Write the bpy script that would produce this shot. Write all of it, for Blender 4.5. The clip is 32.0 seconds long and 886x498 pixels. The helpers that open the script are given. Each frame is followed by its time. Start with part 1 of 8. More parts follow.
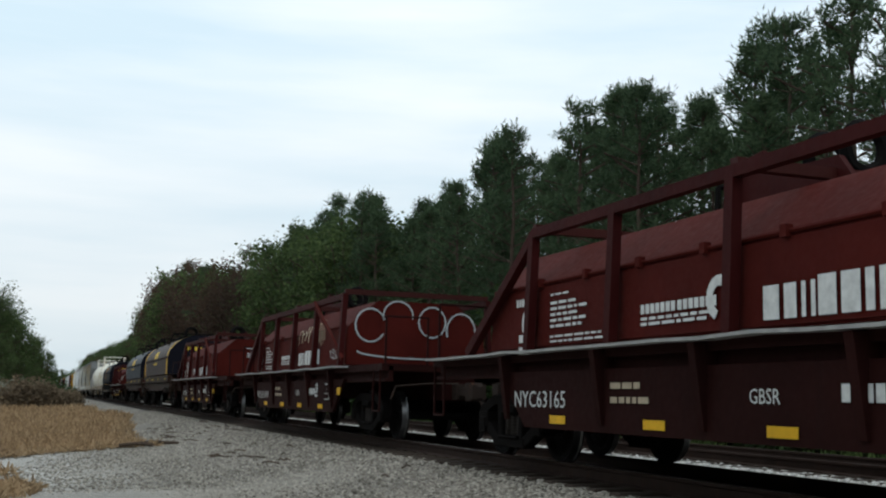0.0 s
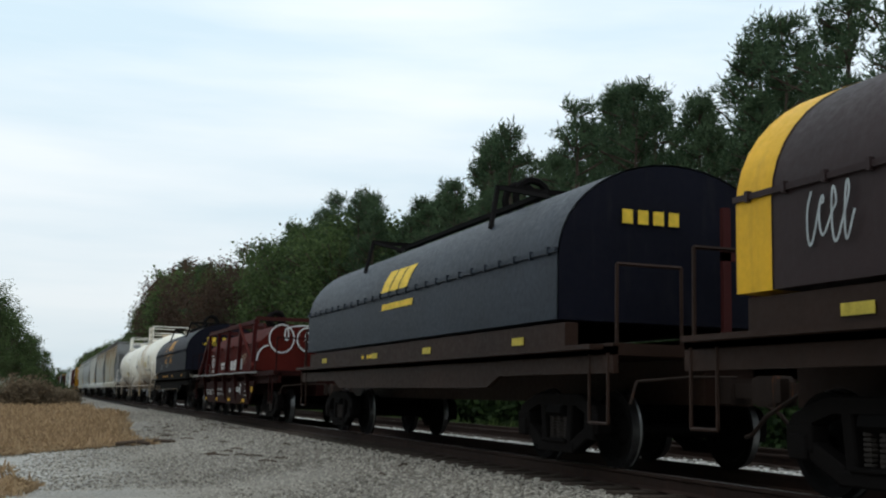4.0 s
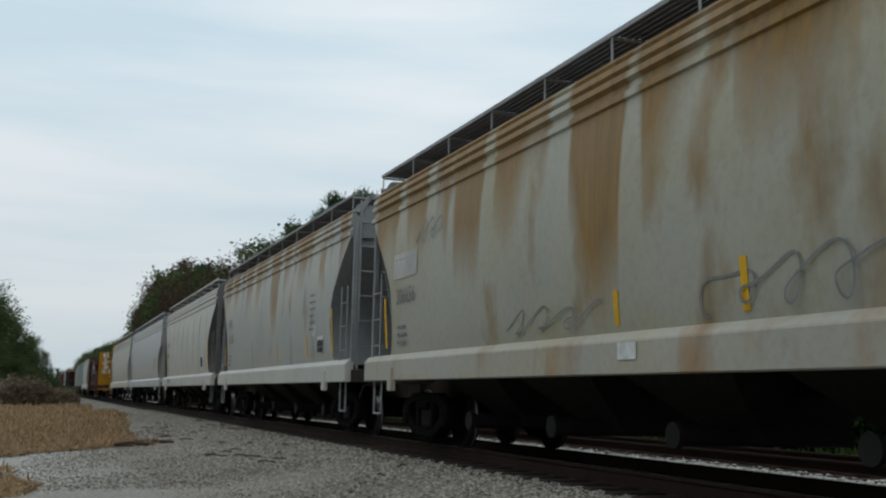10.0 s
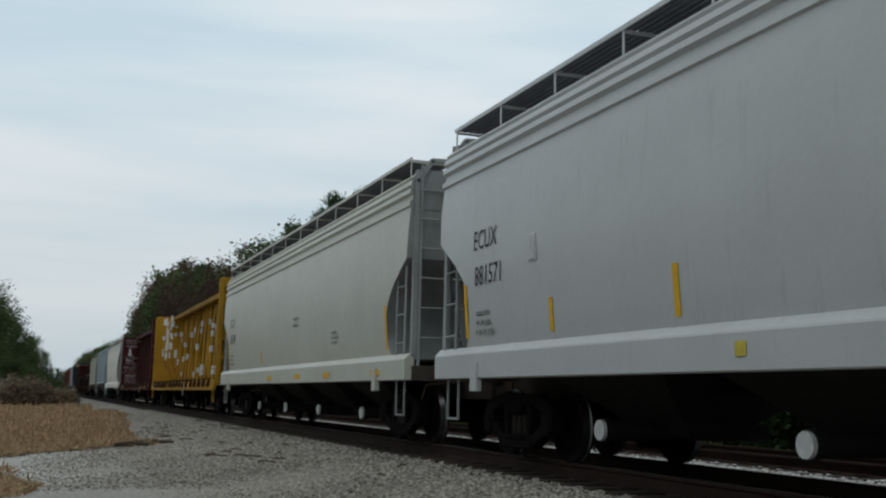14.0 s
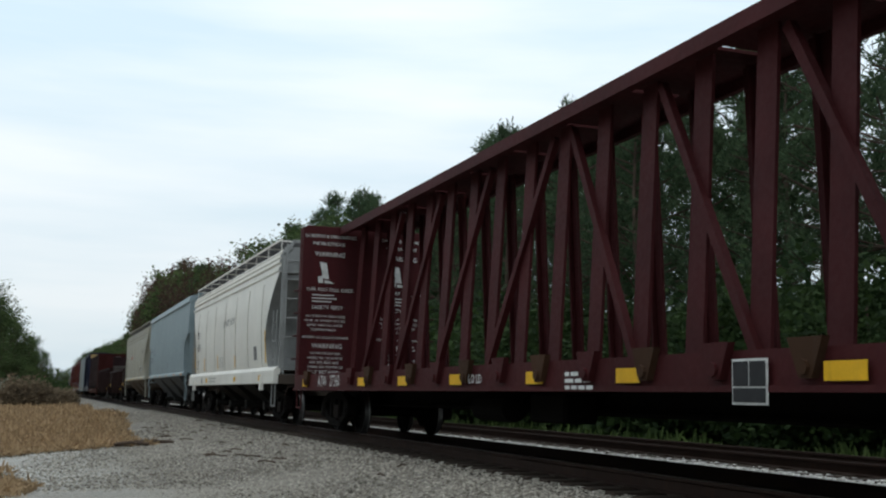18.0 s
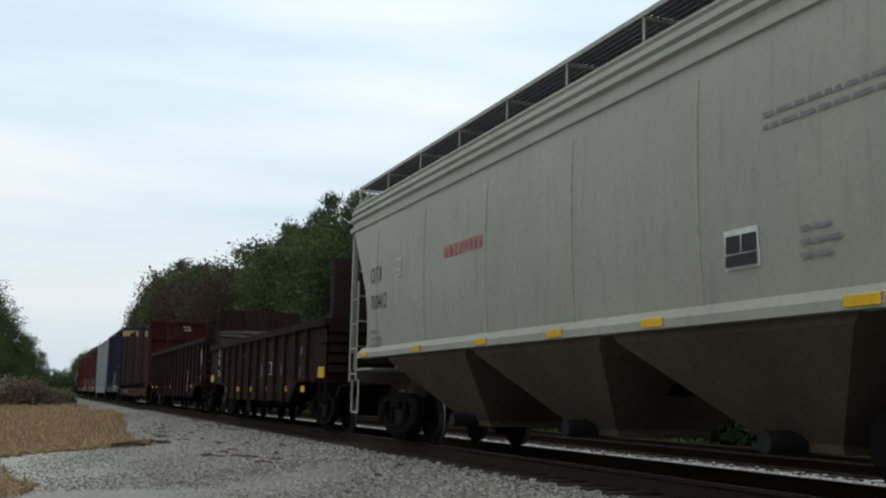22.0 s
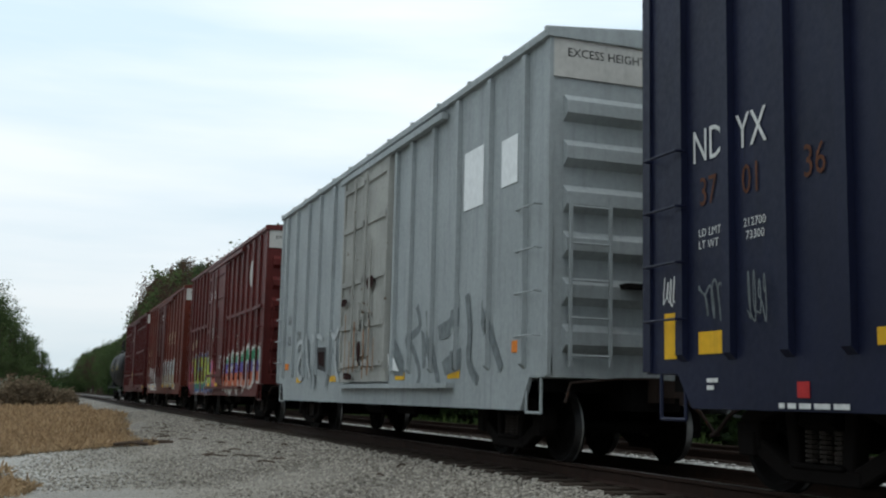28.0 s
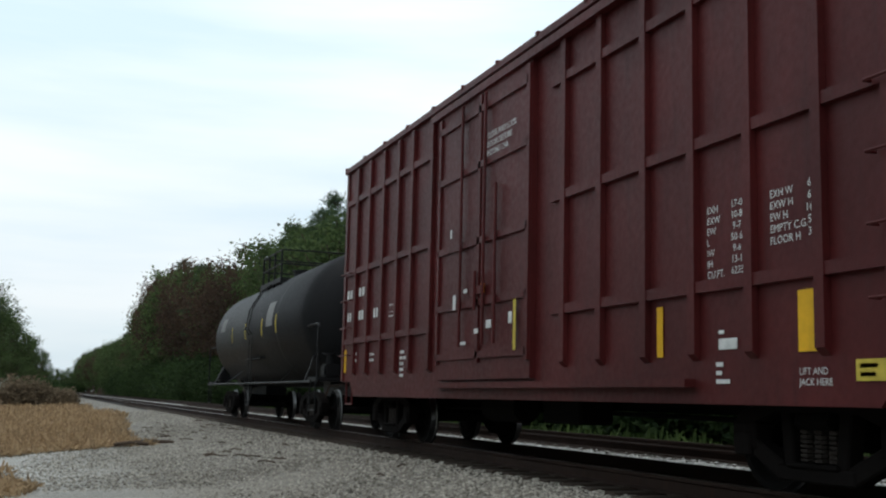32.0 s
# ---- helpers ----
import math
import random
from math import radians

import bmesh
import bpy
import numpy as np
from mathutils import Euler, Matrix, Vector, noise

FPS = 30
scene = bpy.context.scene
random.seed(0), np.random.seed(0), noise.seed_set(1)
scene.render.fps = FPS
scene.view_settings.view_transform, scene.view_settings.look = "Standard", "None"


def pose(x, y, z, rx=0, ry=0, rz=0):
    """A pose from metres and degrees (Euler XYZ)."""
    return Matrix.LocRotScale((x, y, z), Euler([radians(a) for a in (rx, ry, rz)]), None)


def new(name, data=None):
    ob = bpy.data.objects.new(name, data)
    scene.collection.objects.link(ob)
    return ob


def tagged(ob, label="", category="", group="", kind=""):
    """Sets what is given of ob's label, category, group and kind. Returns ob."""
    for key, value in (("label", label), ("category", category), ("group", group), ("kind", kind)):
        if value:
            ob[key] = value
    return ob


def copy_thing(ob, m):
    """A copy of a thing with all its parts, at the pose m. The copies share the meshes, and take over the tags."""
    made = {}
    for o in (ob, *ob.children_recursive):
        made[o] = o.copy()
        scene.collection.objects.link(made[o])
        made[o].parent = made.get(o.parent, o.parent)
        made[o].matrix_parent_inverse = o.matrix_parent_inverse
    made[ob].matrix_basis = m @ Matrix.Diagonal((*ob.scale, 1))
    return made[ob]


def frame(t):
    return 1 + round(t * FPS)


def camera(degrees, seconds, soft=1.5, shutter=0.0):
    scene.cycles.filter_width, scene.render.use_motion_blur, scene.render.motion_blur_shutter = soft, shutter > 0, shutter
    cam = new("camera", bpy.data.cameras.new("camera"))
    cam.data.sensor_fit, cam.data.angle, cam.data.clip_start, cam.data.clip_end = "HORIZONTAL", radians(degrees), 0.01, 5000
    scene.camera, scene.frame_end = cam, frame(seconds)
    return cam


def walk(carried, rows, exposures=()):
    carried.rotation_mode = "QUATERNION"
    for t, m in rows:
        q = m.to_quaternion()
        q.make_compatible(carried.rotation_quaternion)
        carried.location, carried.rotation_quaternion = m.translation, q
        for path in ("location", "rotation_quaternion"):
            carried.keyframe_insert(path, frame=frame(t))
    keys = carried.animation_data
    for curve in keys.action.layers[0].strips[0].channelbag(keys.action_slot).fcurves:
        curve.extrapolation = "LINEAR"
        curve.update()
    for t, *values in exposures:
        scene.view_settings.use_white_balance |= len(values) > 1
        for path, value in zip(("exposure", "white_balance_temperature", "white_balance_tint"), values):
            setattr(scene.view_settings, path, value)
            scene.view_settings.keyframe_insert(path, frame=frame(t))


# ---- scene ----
from mathutils import geometry

# ---- camera: a tripod beside the track, nudged by fractions of a degree ----
EYE = 0.71          # above the railhead
TRACK = 6.73        # lateral distance to the track's centre line
SPEED = 14.15       # of the train, metres a second
cam = camera(44.0, 32.0, soft=2.2)
NUDGES = [(0, .22, .05), (2.5, .21, .05), (3, .08, -.03), (5.5, .05, -.03), (8, .04, -.02), (9, 0, 0), (20.5, 0, 0),
          (21.5, -.15, .02), (23.5, -.14, .02), (24.2, -.04, 0), (28, -.04, 0), (29, -.01, 0), (32, -.01, 0)]
EXPOSURES = [(0, -.05), (3, -.05), (6, -.05), (6.9, -.12), (8, -.5), (9, -.65), (10, -.35), (11, -.25), (12, -.3), (13, -.4), (14, -.42), (16.5, -.1),
             (17, -.1), (18, -.03), (19, -.05), (20, -.42), (21, -.18), (22, -.1), (23, -.08), (24, -.02), (27, .05), (28, 0.0), (29, -.06), (30, 0), (32, .05)]
walk(cam, [(t, pose(0, 0, EYE, 97.79 + dp, -1.35, -20.03 + dy)) for t, dy, dp in NUDGES], EXPOSURES)

# ---- overcast light ----
SUN_ELEVATION, SUN_AZIMUTH = 72, 208
world = bpy.data.worlds.new("overcast_sky")
scene.world = world
world.use_nodes = True
wn, wl = world.node_tree.nodes, world.node_tree.links
wn.clear()
w_out = wn.new("ShaderNodeOutputWorld")
w_bg = wn.new("ShaderNodeBackground")
w_sky = wn.new("ShaderNodeTexSky")
w_sky.sky_type, w_sky.sun_disc = "NISHITA", False
w_sky.sun_elevation, w_sky.sun_rotation = radians(SUN_ELEVATION), radians(SUN_AZIMUTH)
w_co = wn.new("ShaderNodeTexCoord")
w_map = wn.new("ShaderNodeMapping")
w_map.inputs["Scale"].default_value = (1.2, 2.2, 9.0)
w_map.inputs["Rotation"].default_value = (radians(4), radians(-5), 0)
w_noise = wn.new("ShaderNodeTexNoise")
w_noise.inputs["Scale"].default_value, w_noise.inputs["Detail"].default_value, w_noise.inputs["Roughness"].default_value = 1.6, 5, .5
w_ramp = wn.new("ShaderNodeValToRGB")
w_ramp.color_ramp.elements[0].position, w_ramp.color_ramp.elements[0].color = .32, (6.95, 8.6, 9.6, 1)
w_ramp.color_ramp.elements[1].position, w_ramp.color_ramp.elements[1].color = .66, (9.6, 10.33, 10.7, 1)
w_mix = wn.new("ShaderNodeMix")
w_mix.data_type = "RGBA"
w_mix.inputs["Factor"].default_value = .92
wl.new(w_co.outputs["Generated"], w_map.inputs["Vector"])
wl.new(w_map.outputs["Vector"], w_noise.inputs["Vector"])
wl.new(w_noise.outputs["Fac"], w_ramp.inputs["Fac"])
wl.new(w_sky.outputs["Color"], w_mix.inputs["A"])
wl.new(w_ramp.outputs["Color"], w_mix.inputs["B"])
# an overcast sky is dimmer towards the horizon
w_sep = wn.new("ShaderNodeSeparateXYZ")
w_fall = wn.new("ShaderNodeMapRange")
w_fall.inputs["From Min"].default_value, w_fall.inputs["From Max"].default_value = 0, .3
w_fall.inputs["To Min"].default_value, w_fall.inputs["To Max"].default_value = .79, 1.02
w_dim = wn.new("ShaderNodeVectorMath")
w_dim.operation = "SCALE"
wl.new(w_co.outputs["Generated"], w_sep.inputs["Vector"])
wl.new(w_sep.outputs["Z"], w_fall.inputs["Value"])
wl.new(w_mix.outputs["Result"], w_dim.inputs[0])
wl.new(w_fall.outputs["Result"], w_dim.inputs["Scale"])
wl.new(w_dim.outputs["Vector"], w_bg.inputs["Color"])
w_bg.inputs["Strength"].default_value = .11
wl.new(w_bg.outputs["Background"], w_out.inputs["Surface"])
sun = new("sun", bpy.data.lights.new("sun", "SUN"))
sun.data.energy, sun.data.angle, sun.data.color = .5, radians(30), (1, .97, .92)
sun.matrix_world = pose(0, 0, 40, 90 - SUN_ELEVATION, 0, 180 - SUN_AZIMUTH)


# ---- materials ----
def nodes_of(name, gloss=.2):
    m = bpy.data.materials.new(name)
    m.use_nodes = True
    m.node_tree.nodes["Principled BSDF"].inputs["Specular IOR Level"].default_value = gloss
    return m, m.node_tree.nodes, m.node_tree.links, m.node_tree.nodes["Principled BSDF"]


def noise_node(n, l, vec, scale, detail=4, rough=.55):
    t = n.new("ShaderNodeTexNoise")
    t.inputs["Scale"].default_value, t.inputs["Detail"].default_value, t.inputs["Roughness"].default_value = scale, detail, rough
    l.new(vec, t.inputs["Vector"])
    return t.outputs["Fac"]


def ramp_node(n, l, fac, a, b, ca=(0, 0, 0, 1), cb=(1, 1, 1, 1)):
    r = n.new("ShaderNodeValToRGB")
    e = r.color_ramp.elements
    e[0].position, e[0].color, e[1].position, e[1].color = a, ca, b, cb
    l.new(fac, r.inputs["Fac"])
    return r.outputs["Color"]


def mix_node(n, l, fac, a, b):
    m = n.new("ShaderNodeMix")
    m.data_type = "RGBA"
    for sock, v in ((m.inputs["Factor"], fac), (m.inputs["A"], a), (m.inputs["B"], b)):
        if isinstance(v, (tuple, list)):
            sock.default_value = (*v[:3], 1)
        elif isinstance(v, (int, float)):
            sock.default_value = v
        else:
            l.new(v, sock)
    return m.outputs["Result"]


def bump_node(n, l, height, strength, distance, bsdf):
    b = n.new("ShaderNodeBump")
    b.inputs["Strength"].default_value, b.inputs["Distance"].default_value = strength, distance
    l.new(height, b.inputs["Height"])
    l.new(b.outputs["Normal"], bsdf.inputs["Normal"])


def paint(name, colour, rust=.25, dirt=.35, rough=.55, rust_colour=(.13, .045, .018), streak=1.0, metal=0.0, dirt_colour=(.045, .04, .036), spots=0.0, shade=.25, run=None, grime=None, gloss=None):
    """Weathered paint on steel: two scales of fading, vertical dirt streaks, rust breaking through."""
    m, n, l, bsdf = nodes_of(name, gloss if gloss is not None else .35 if rough < .45 else .13)
    co = n.new("ShaderNodeTexCoord").outputs["Object"]
    fade = noise_node(n, l, co, .9, 5)
    fine = noise_node(n, l, co, 14, 4, .65)
    mp = n.new("ShaderNodeMapping")
    mp.inputs["Scale"].default_value = (3, 3.2, .35)
    l.new(co, mp.inputs["Vector"])
    runs = noise_node(n, l, mp.outputs["Vector"], 2.4, 5, .6)
    lo = tuple(c * (1 - shade) for c in colour)
    hi = tuple(min(1, c * (1 + shade * .7)) for c in colour)
    base = mix_node(n, l, ramp_node(n, l, fade, .3, .7), lo, hi)
    base = mix_node(n, l, ramp_node(n, l, runs, .62 - .22 * dirt, .98 - .2 * dirt), base, mix_node(n, l, .35 * streak, base, dirt_colour))
    base = mix_node(n, l, ramp_node(n, l, fine, .35, .8, (0, 0, 0, 1), (.3 * dirt,) * 3 + (1,)), base, dirt_colour)
    if rust:
        patches = noise_node(n, l, mp.outputs["Vector"], 3.1, 7, .7)
        base = mix_node(n, l, ramp_node(n, l, patches, .78 - .3 * rust, .86 - .28 * rust), base, rust_colour)
    if spots:
        small = noise_node(n, l, co, 5.5, 3, .5)
        base = mix_node(n, l, ramp_node(n, l, small, .74 - .1 * spots, .78 - .1 * spots), base, rust_colour)
    if grime:
        # road dirt thrown up on the underside, ragged along its upper edge
        up = n.new("ShaderNodeSeparateXYZ")
        l.new(co, up.inputs["Vector"])
        rag = n.new("ShaderNodeMath")
        rag.operation, rag.inputs[1].default_value = "MULTIPLY_ADD", .5
        l.new(fade, rag.inputs[0])
        l.new(up.outputs["Z"], rag.inputs[2])
        span = n.new("ShaderNodeMapRange")
        span.inputs["From Min"].default_value, span.inputs["From Max"].default_value = grime - .45, grime + .15
        span.inputs["To Min"].default_value, span.inputs["To Max"].default_value = .85, 0
        l.new(rag.outputs["Value"], span.inputs["Value"])
        base = mix_node(n, l, span.outputs["Result"], base, (.19, .135, .085))
    if run:
        at, wide, stain = run
        sep = n.new("ShaderNodeSeparateXYZ")
        l.new(co, sep.inputs["Vector"])
        off = n.new("ShaderNodeMath")
        off.operation, off.inputs[1].default_value = "SUBTRACT", at
        l.new(sep.outputs["Y"], off.inputs[0])
        far = n.new("ShaderNodeMath")
        far.operation = "ABSOLUTE"
        l.new(off.outputs["Value"], far.inputs[0])
        wob = n.new("ShaderNodeMath")
        wob.operation, wob.inputs[1].default_value = "MULTIPLY_ADD", -.5
        l.new(runs, wob.inputs[0])
        l.new(far.outputs["Value"], wob.inputs[2])
        base = mix_node(n, l, ramp_node(n, l, wob.outputs["Value"], -.2, wide - .2, (.6, .6, .6, 1), (0, 0, 0, 1)), base, stain)
    l.new(base, bsdf.inputs["Base Color"])
    l.new(ramp_node(n, l, fine, .2, .8, (rough - .1,) * 3 + (1,), (min(1, rough + .18),) * 3 + (1,)), bsdf.inputs["Roughness"])
    bsdf.inputs["Metallic"].default_value = metal
    dents = n.new("ShaderNodeMath")
    dents.operation, dents.inputs[1].default_value = "MULTIPLY_ADD", 1.5
    l.new(fade, dents.inputs[0])
    l.new(fine, dents.inputs[2])
    bump_node(n, l, dents.outputs["Value"], .2, .012, bsdf)
    return m


def streaked(name, colour, rust_colour, eave=None, hang=6.0, cut=.48, low=.6, high=.74, warm=(.44, .38, .26), rough=.5):
    """Pale paint with broad soft rust washes that hang from the eave, and a few lower blotches."""
    m, n, l, bsdf = nodes_of(name)

    def calc(op, a, b, c=None):
        k = n.new("ShaderNodeMath")
        k.operation = op
        for sock, v in zip(k.inputs, (a, b, c)):
            if isinstance(v, (int, float)):
                sock.default_value = v
            elif v is not None:
                l.new(v, sock)
        return k.outputs["Value"]

    def stretched(x, y, z):
        mp = n.new("ShaderNodeMapping")
        mp.inputs["Scale"].default_value = (x, y, z)
        l.new(co, mp.inputs["Vector"])
        return mp.outputs["Vector"]

    co = n.new("ShaderNodeTexCoord").outputs["Object"]
    fine = noise_node(n, l, co, 12, 5, .65)
    fade = noise_node(n, l, co, .5, 4)
    runs = noise_node(n, l, stretched(1, 3, .25), 2.2, 4, .6)
    z = n.new("ShaderNodeSeparateXYZ")
    l.new(co, z.inputs["Vector"])
    base = mix_node(n, l, ramp_node(n, l, fade, .3, .7), tuple(c * .88 for c in colour), colour)
    base = mix_node(n, l, ramp_node(n, l, noise_node(n, l, stretched(1, .3, .3), 1.3, 3), .45, .68, (0, 0, 0, 1), (.7, .7, .7, 1)), base, warm)
    rust = mix_node(n, l, ramp_node(n, l, runs, .3, .7), rust_colour, tuple(min(1, c * 1.8) for c in rust_colour))
    base = mix_node(n, l, ramp_node(n, l, noise_node(n, l, stretched(1, .8, .35), 1.5, 4, .5), low, high, (0, 0, 0, 1), (.75, .75, .75, 1)), base, rust)
    if eave:
        gate = ramp_node(n, l, noise_node(n, l, stretched(0, 1, .04), .95, 1, .4), cut - .03, cut + .03)
        length = calc("MULTIPLY", calc("SUBTRACT", noise_node(n, l, stretched(0, .4, .0), 1.3, 1, .4), .3), hang)
        reach = calc("ADD", calc("MULTIPLY", gate, length), calc("MULTIPLY", calc("SUBTRACT", runs, .5), .6))
        mask = calc("MULTIPLY", calc("SUBTRACT", reach, calc("SUBTRACT", eave, z.outputs["Z"])), 1.1)
        base = mix_node(n, l, ramp_node(n, l, mask, 0, 1, (0, 0, 0, 1), (.88, .88, .88, 1)), base, rust)
    base = mix_node(n, l, ramp_node(n, l, fine, .45, .9, (0, 0, 0, 1), (.25, .25, .25, 1)), base, (.05, .045, .04))
    l.new(base, bsdf.inputs["Base Color"])
    bsdf.inputs["Roughness"].default_value = rough
    bump_node(n, l, fine, .1, .01, bsdf)
    return m


def plain(name, colour, rough=.6, metal=0.0, grain=.18):
    m, n, l, bsdf = nodes_of(name)
    co = n.new("ShaderNodeTexCoord").outputs["Object"]
    g = noise_node(n, l, co, 9, 5, .6)
    l.new(mix_node(n, l, ramp_node(n, l, g, .3, .7), tuple(c * (1 - grain) for c in colour), tuple(min(1, c * (1 + grain)) for c in colour)), bsdf.inputs["Base Color"])
    bsdf.inputs["Roughness"].default_value, bsdf.inputs["Metallic"].default_value = rough, metal
    return m


# underframe, wheel and side-frame colours hold undercar shade besides grime and rust
M_UNDER = paint("shaded_grimy_underframe_steel", (.008, .0072, .007), gloss=.04, rust=.3, dirt=.5, rough=.85, rust_colour=(.022, .014, .010), dirt_colour=(.012, .011, .010))
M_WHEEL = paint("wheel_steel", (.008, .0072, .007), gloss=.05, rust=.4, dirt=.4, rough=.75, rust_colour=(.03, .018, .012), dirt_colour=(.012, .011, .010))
M_TREAD = plain("polished_wheel_tread", (.2, .2, .2), .4, 1.0)
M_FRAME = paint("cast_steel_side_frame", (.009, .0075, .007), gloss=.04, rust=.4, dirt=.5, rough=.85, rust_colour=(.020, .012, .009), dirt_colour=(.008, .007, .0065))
M_SPRING = plain("spring_steel", (.035, .028, .024), .7, .2)
M_COUPLER = paint("rusty_coupler_steel", (.03, .02, .016), rust=.6, dirt=.4, rough=.8)
M_YELLOW = paint("yellow_reflector", (.75, .42, .02), rust=.05, dirt=.5, rough=.45, shade=.15)
M_WHITE = plain("white_lettering_paint", (.62, .62, .6), .6)
M_BLACK = plain("black_lettering_paint", (.025, .025, .027), .6)
M_GOLD = plain("yellow_lettering_paint", (.75, .5, .05), .6)
M_RAIL = paint("rusty_rail_web", (.028, .016, .012), rust=.7, dirt=.5, rough=.8, rust_colour=(.042, .02, .012), dirt_colour=(.018, .014, .012))
M_HEAD = plain("worn_railhead", (.35, .34, .33), .35, .9)
M_TIE = paint("creosoted_timber", (.045, .033, .025), rust=0, dirt=.6, rough=.9, shade=.4)


# ---- mesh helpers ----
def box(bm, x0, x1, y0, y1, z0, z1):
    v = [bm.verts.new((x, y, z)) for z in (z0, z1) for x, y in ((x0, y0), (x1, y0), (x1, y1), (x0, y1))]
    for f in ((3, 2, 1, 0), (4, 5, 6, 7), (0, 1, 5, 4), (1, 2, 6, 5), (2, 3, 7, 6), (3, 0, 4, 7)):
        bm.faces.new([v[i] for i in f])


def loft(bm, rings, closed=True, caps=True):
    """Skin a row of rings with the same number of points."""
    rows = [[bm.verts.new(p) for p in r] for r in rings]
    k = len(rows[0])
    for a, b in zip(rows, rows[1:]):
        for i in range(k if closed else k - 1):
            j = (i + 1) % k
            bm.faces.new((a[i], a[j], b[j], b[i]))
    if caps:
        bm.faces.new(rows[0][::-1])
        bm.faces.new(rows[-1])


def prism(bm, outline, y0, y1):
    """Extrude an outline of (x, z) along y."""
    loft(bm, [[(x, y, z) for x, z in outline] for y in (y0, y1)])


def prism_x(bm, outline, x0, x1):
    """Extrude an outline of (y, z) along x."""
    loft(bm, [[(x, y, z) for y, z in outline] for x in (x0, x1)])


def rod(bm, a, b, r, seg=6):
    a, b = Vector(a), Vector(b)
    d = (b - a).normalized()
    u = d.cross(Vector((0, 0, 1)) if abs(d.z) < .9 else Vector((1, 0, 0))).normalized()
    w = d.cross(u)
    loft(bm, [[p + r * (math.cos(i * math.tau / seg) * u + math.sin(i * math.tau / seg) * w) for i in range(seg)] for p in (a, b)])


def pipe(bm, points, r, seg=6):
    for a, b in zip(points, points[1:]):
        rod(bm, a, b, r, seg)


def hoop(bm, x, y, z, big, r, seg=16):
    """A ring of round bar standing across the car."""
    loft(bm, [[(x + (big + r * math.cos(k * math.tau / 6)) * math.cos(a), y + r * math.sin(k * math.tau / 6), z + (big + r * math.cos(k * math.tau / 6)) * math.sin(a)) for k in range(6)] for a in (i * math.tau / seg for i in range(seg + 1))], caps=False)


def beam(bm, a, b, w, d, up=(1, 0, 0)):
    """A rectangular bar from a to b, w across and d along up."""
    a, b, up = Vector(a), Vector(b), Vector(up)
    t = (b - a).normalized()
    s = t.cross(up).normalized() * w / 2
    q = up.normalized() * d / 2
    loft(bm, [[p + s + q, p - s + q, p - s - q, p + s - q] for p in (a, b)])


def mesh_of(name, bm, material, smooth=False):
    bmesh.ops.recalc_face_normals(bm, faces=bm.faces)
    me = bpy.data.meshes.new(name)
    bm.to_mesh(me)
    bm.free()
    for m in material if isinstance(material, (list, tuple)) else (material,):
        me.materials.append(m)
    if smooth:
        me.polygons.foreach_set("use_smooth", [True] * len(me.polygons))
        if smooth != "all":
            me.set_sharp_from_angle(angle=radians(smooth if smooth is not True else 35))
    return me


def part(name, bm, material, parent, label="", smooth=False):
    """Link a bmesh (or a mesh made before) as one mesh object under a thing or a part."""
    me = bm if isinstance(bm, bpy.types.Mesh) else mesh_of(name, bm, material, smooth)
    ob = new(name, me)
    ob.parent = parent
    return tagged(ob, label)


def thing(name, label, category, group="", kind=""):
    return tagged(new(name), label, category, group, kind)


# ---- lettering ----
TEXTS = {}


def text_mesh(words, size, material, spacing=1.0, shear=0.0):
    key = (words, size, material.name, spacing, shear)
    if key not in TEXTS:
        cu = bpy.data.curves.new("lettering", "FONT")
        cu.body, cu.size, cu.space_character, cu.shear, cu.resolution_u = words, size, spacing, shear, 2
        cu.align_x, cu.space_line = "LEFT", 1.05
        tmp = bpy.data.objects.new("lettering", cu)
        scene.collection.objects.link(tmp)
        dg = bpy.context.evaluated_depsgraph_get()
        me = bpy.data.meshes.new_from_object(tmp.evaluated_get(dg))
        bpy.data.objects.remove(tmp)
        bpy.data.curves.remove(cu)
        me.materials.clear()
        me.materials.append(material)
        me.name = "lettering"
        TEXTS[key] = me
    return TEXTS[key]


def side_text(parent, words, y, z, size, material=None, x=-1.53, spacing=1.0, shear=0.0, width=1.0, lean=0.0):
    """Words on the side that faces the walk; they read from +y to -y. y is where the words begin."""
    ob = part("lettering", text_mesh(words, size, material or M_WHITE, spacing, shear), None, parent)
    ob.matrix_basis = Matrix(((0, 0, -1, x), (-width, 0, 0, y), (0, 1, 0, z), (0, 0, 0, 1))) @ pose(0, 0, 0, -lean, 0, 0)
    return ob


def end_text(parent, words, x, y, z, size, material=None, spacing=1.0):
    """Words on an end that faces -y."""
    ob = part("lettering", text_mesh(words, size, material or M_WHITE, spacing), None, parent)
    ob.matrix_basis = Matrix(((1, 0, 0, x), (0, 0, -1, y), (0, 1, 0, z), (0, 0, 0, 1)))
    return ob


def side_bars(parent, y, z, widths, height, material=None, x=-1.53, gap=.05, rows=1, lead=.1, slant=0.0, name="stencil_line"):
    """Writing too small or too private to letter: bars of its size and colour."""
    bm = bmesh.new()
    rng = random.Random(int(1000 * abs(y) + 7 * rows))
    for r in range(rows):
        c = y
        words = []
        for w in widths:
            if height > .06 or w < .2 or slant:
                words.append((w, gap))
                continue
            while w > .12:
                a = min(w, rng.uniform(.06, .22))
                words.append((a, .035))
                w -= a + .035
        for w, gap in words:
            z0 = z - r * lead
            v = [bm.verts.new((x, yy, zz)) for yy, zz in ((c, z0), (c - w, z0), (c - w - slant, z0 + height), (c - slant, z0 + height))]
            bm.faces.new(v)
            c -= w + gap
    return part(name, bm, material or M_WHITE, parent)


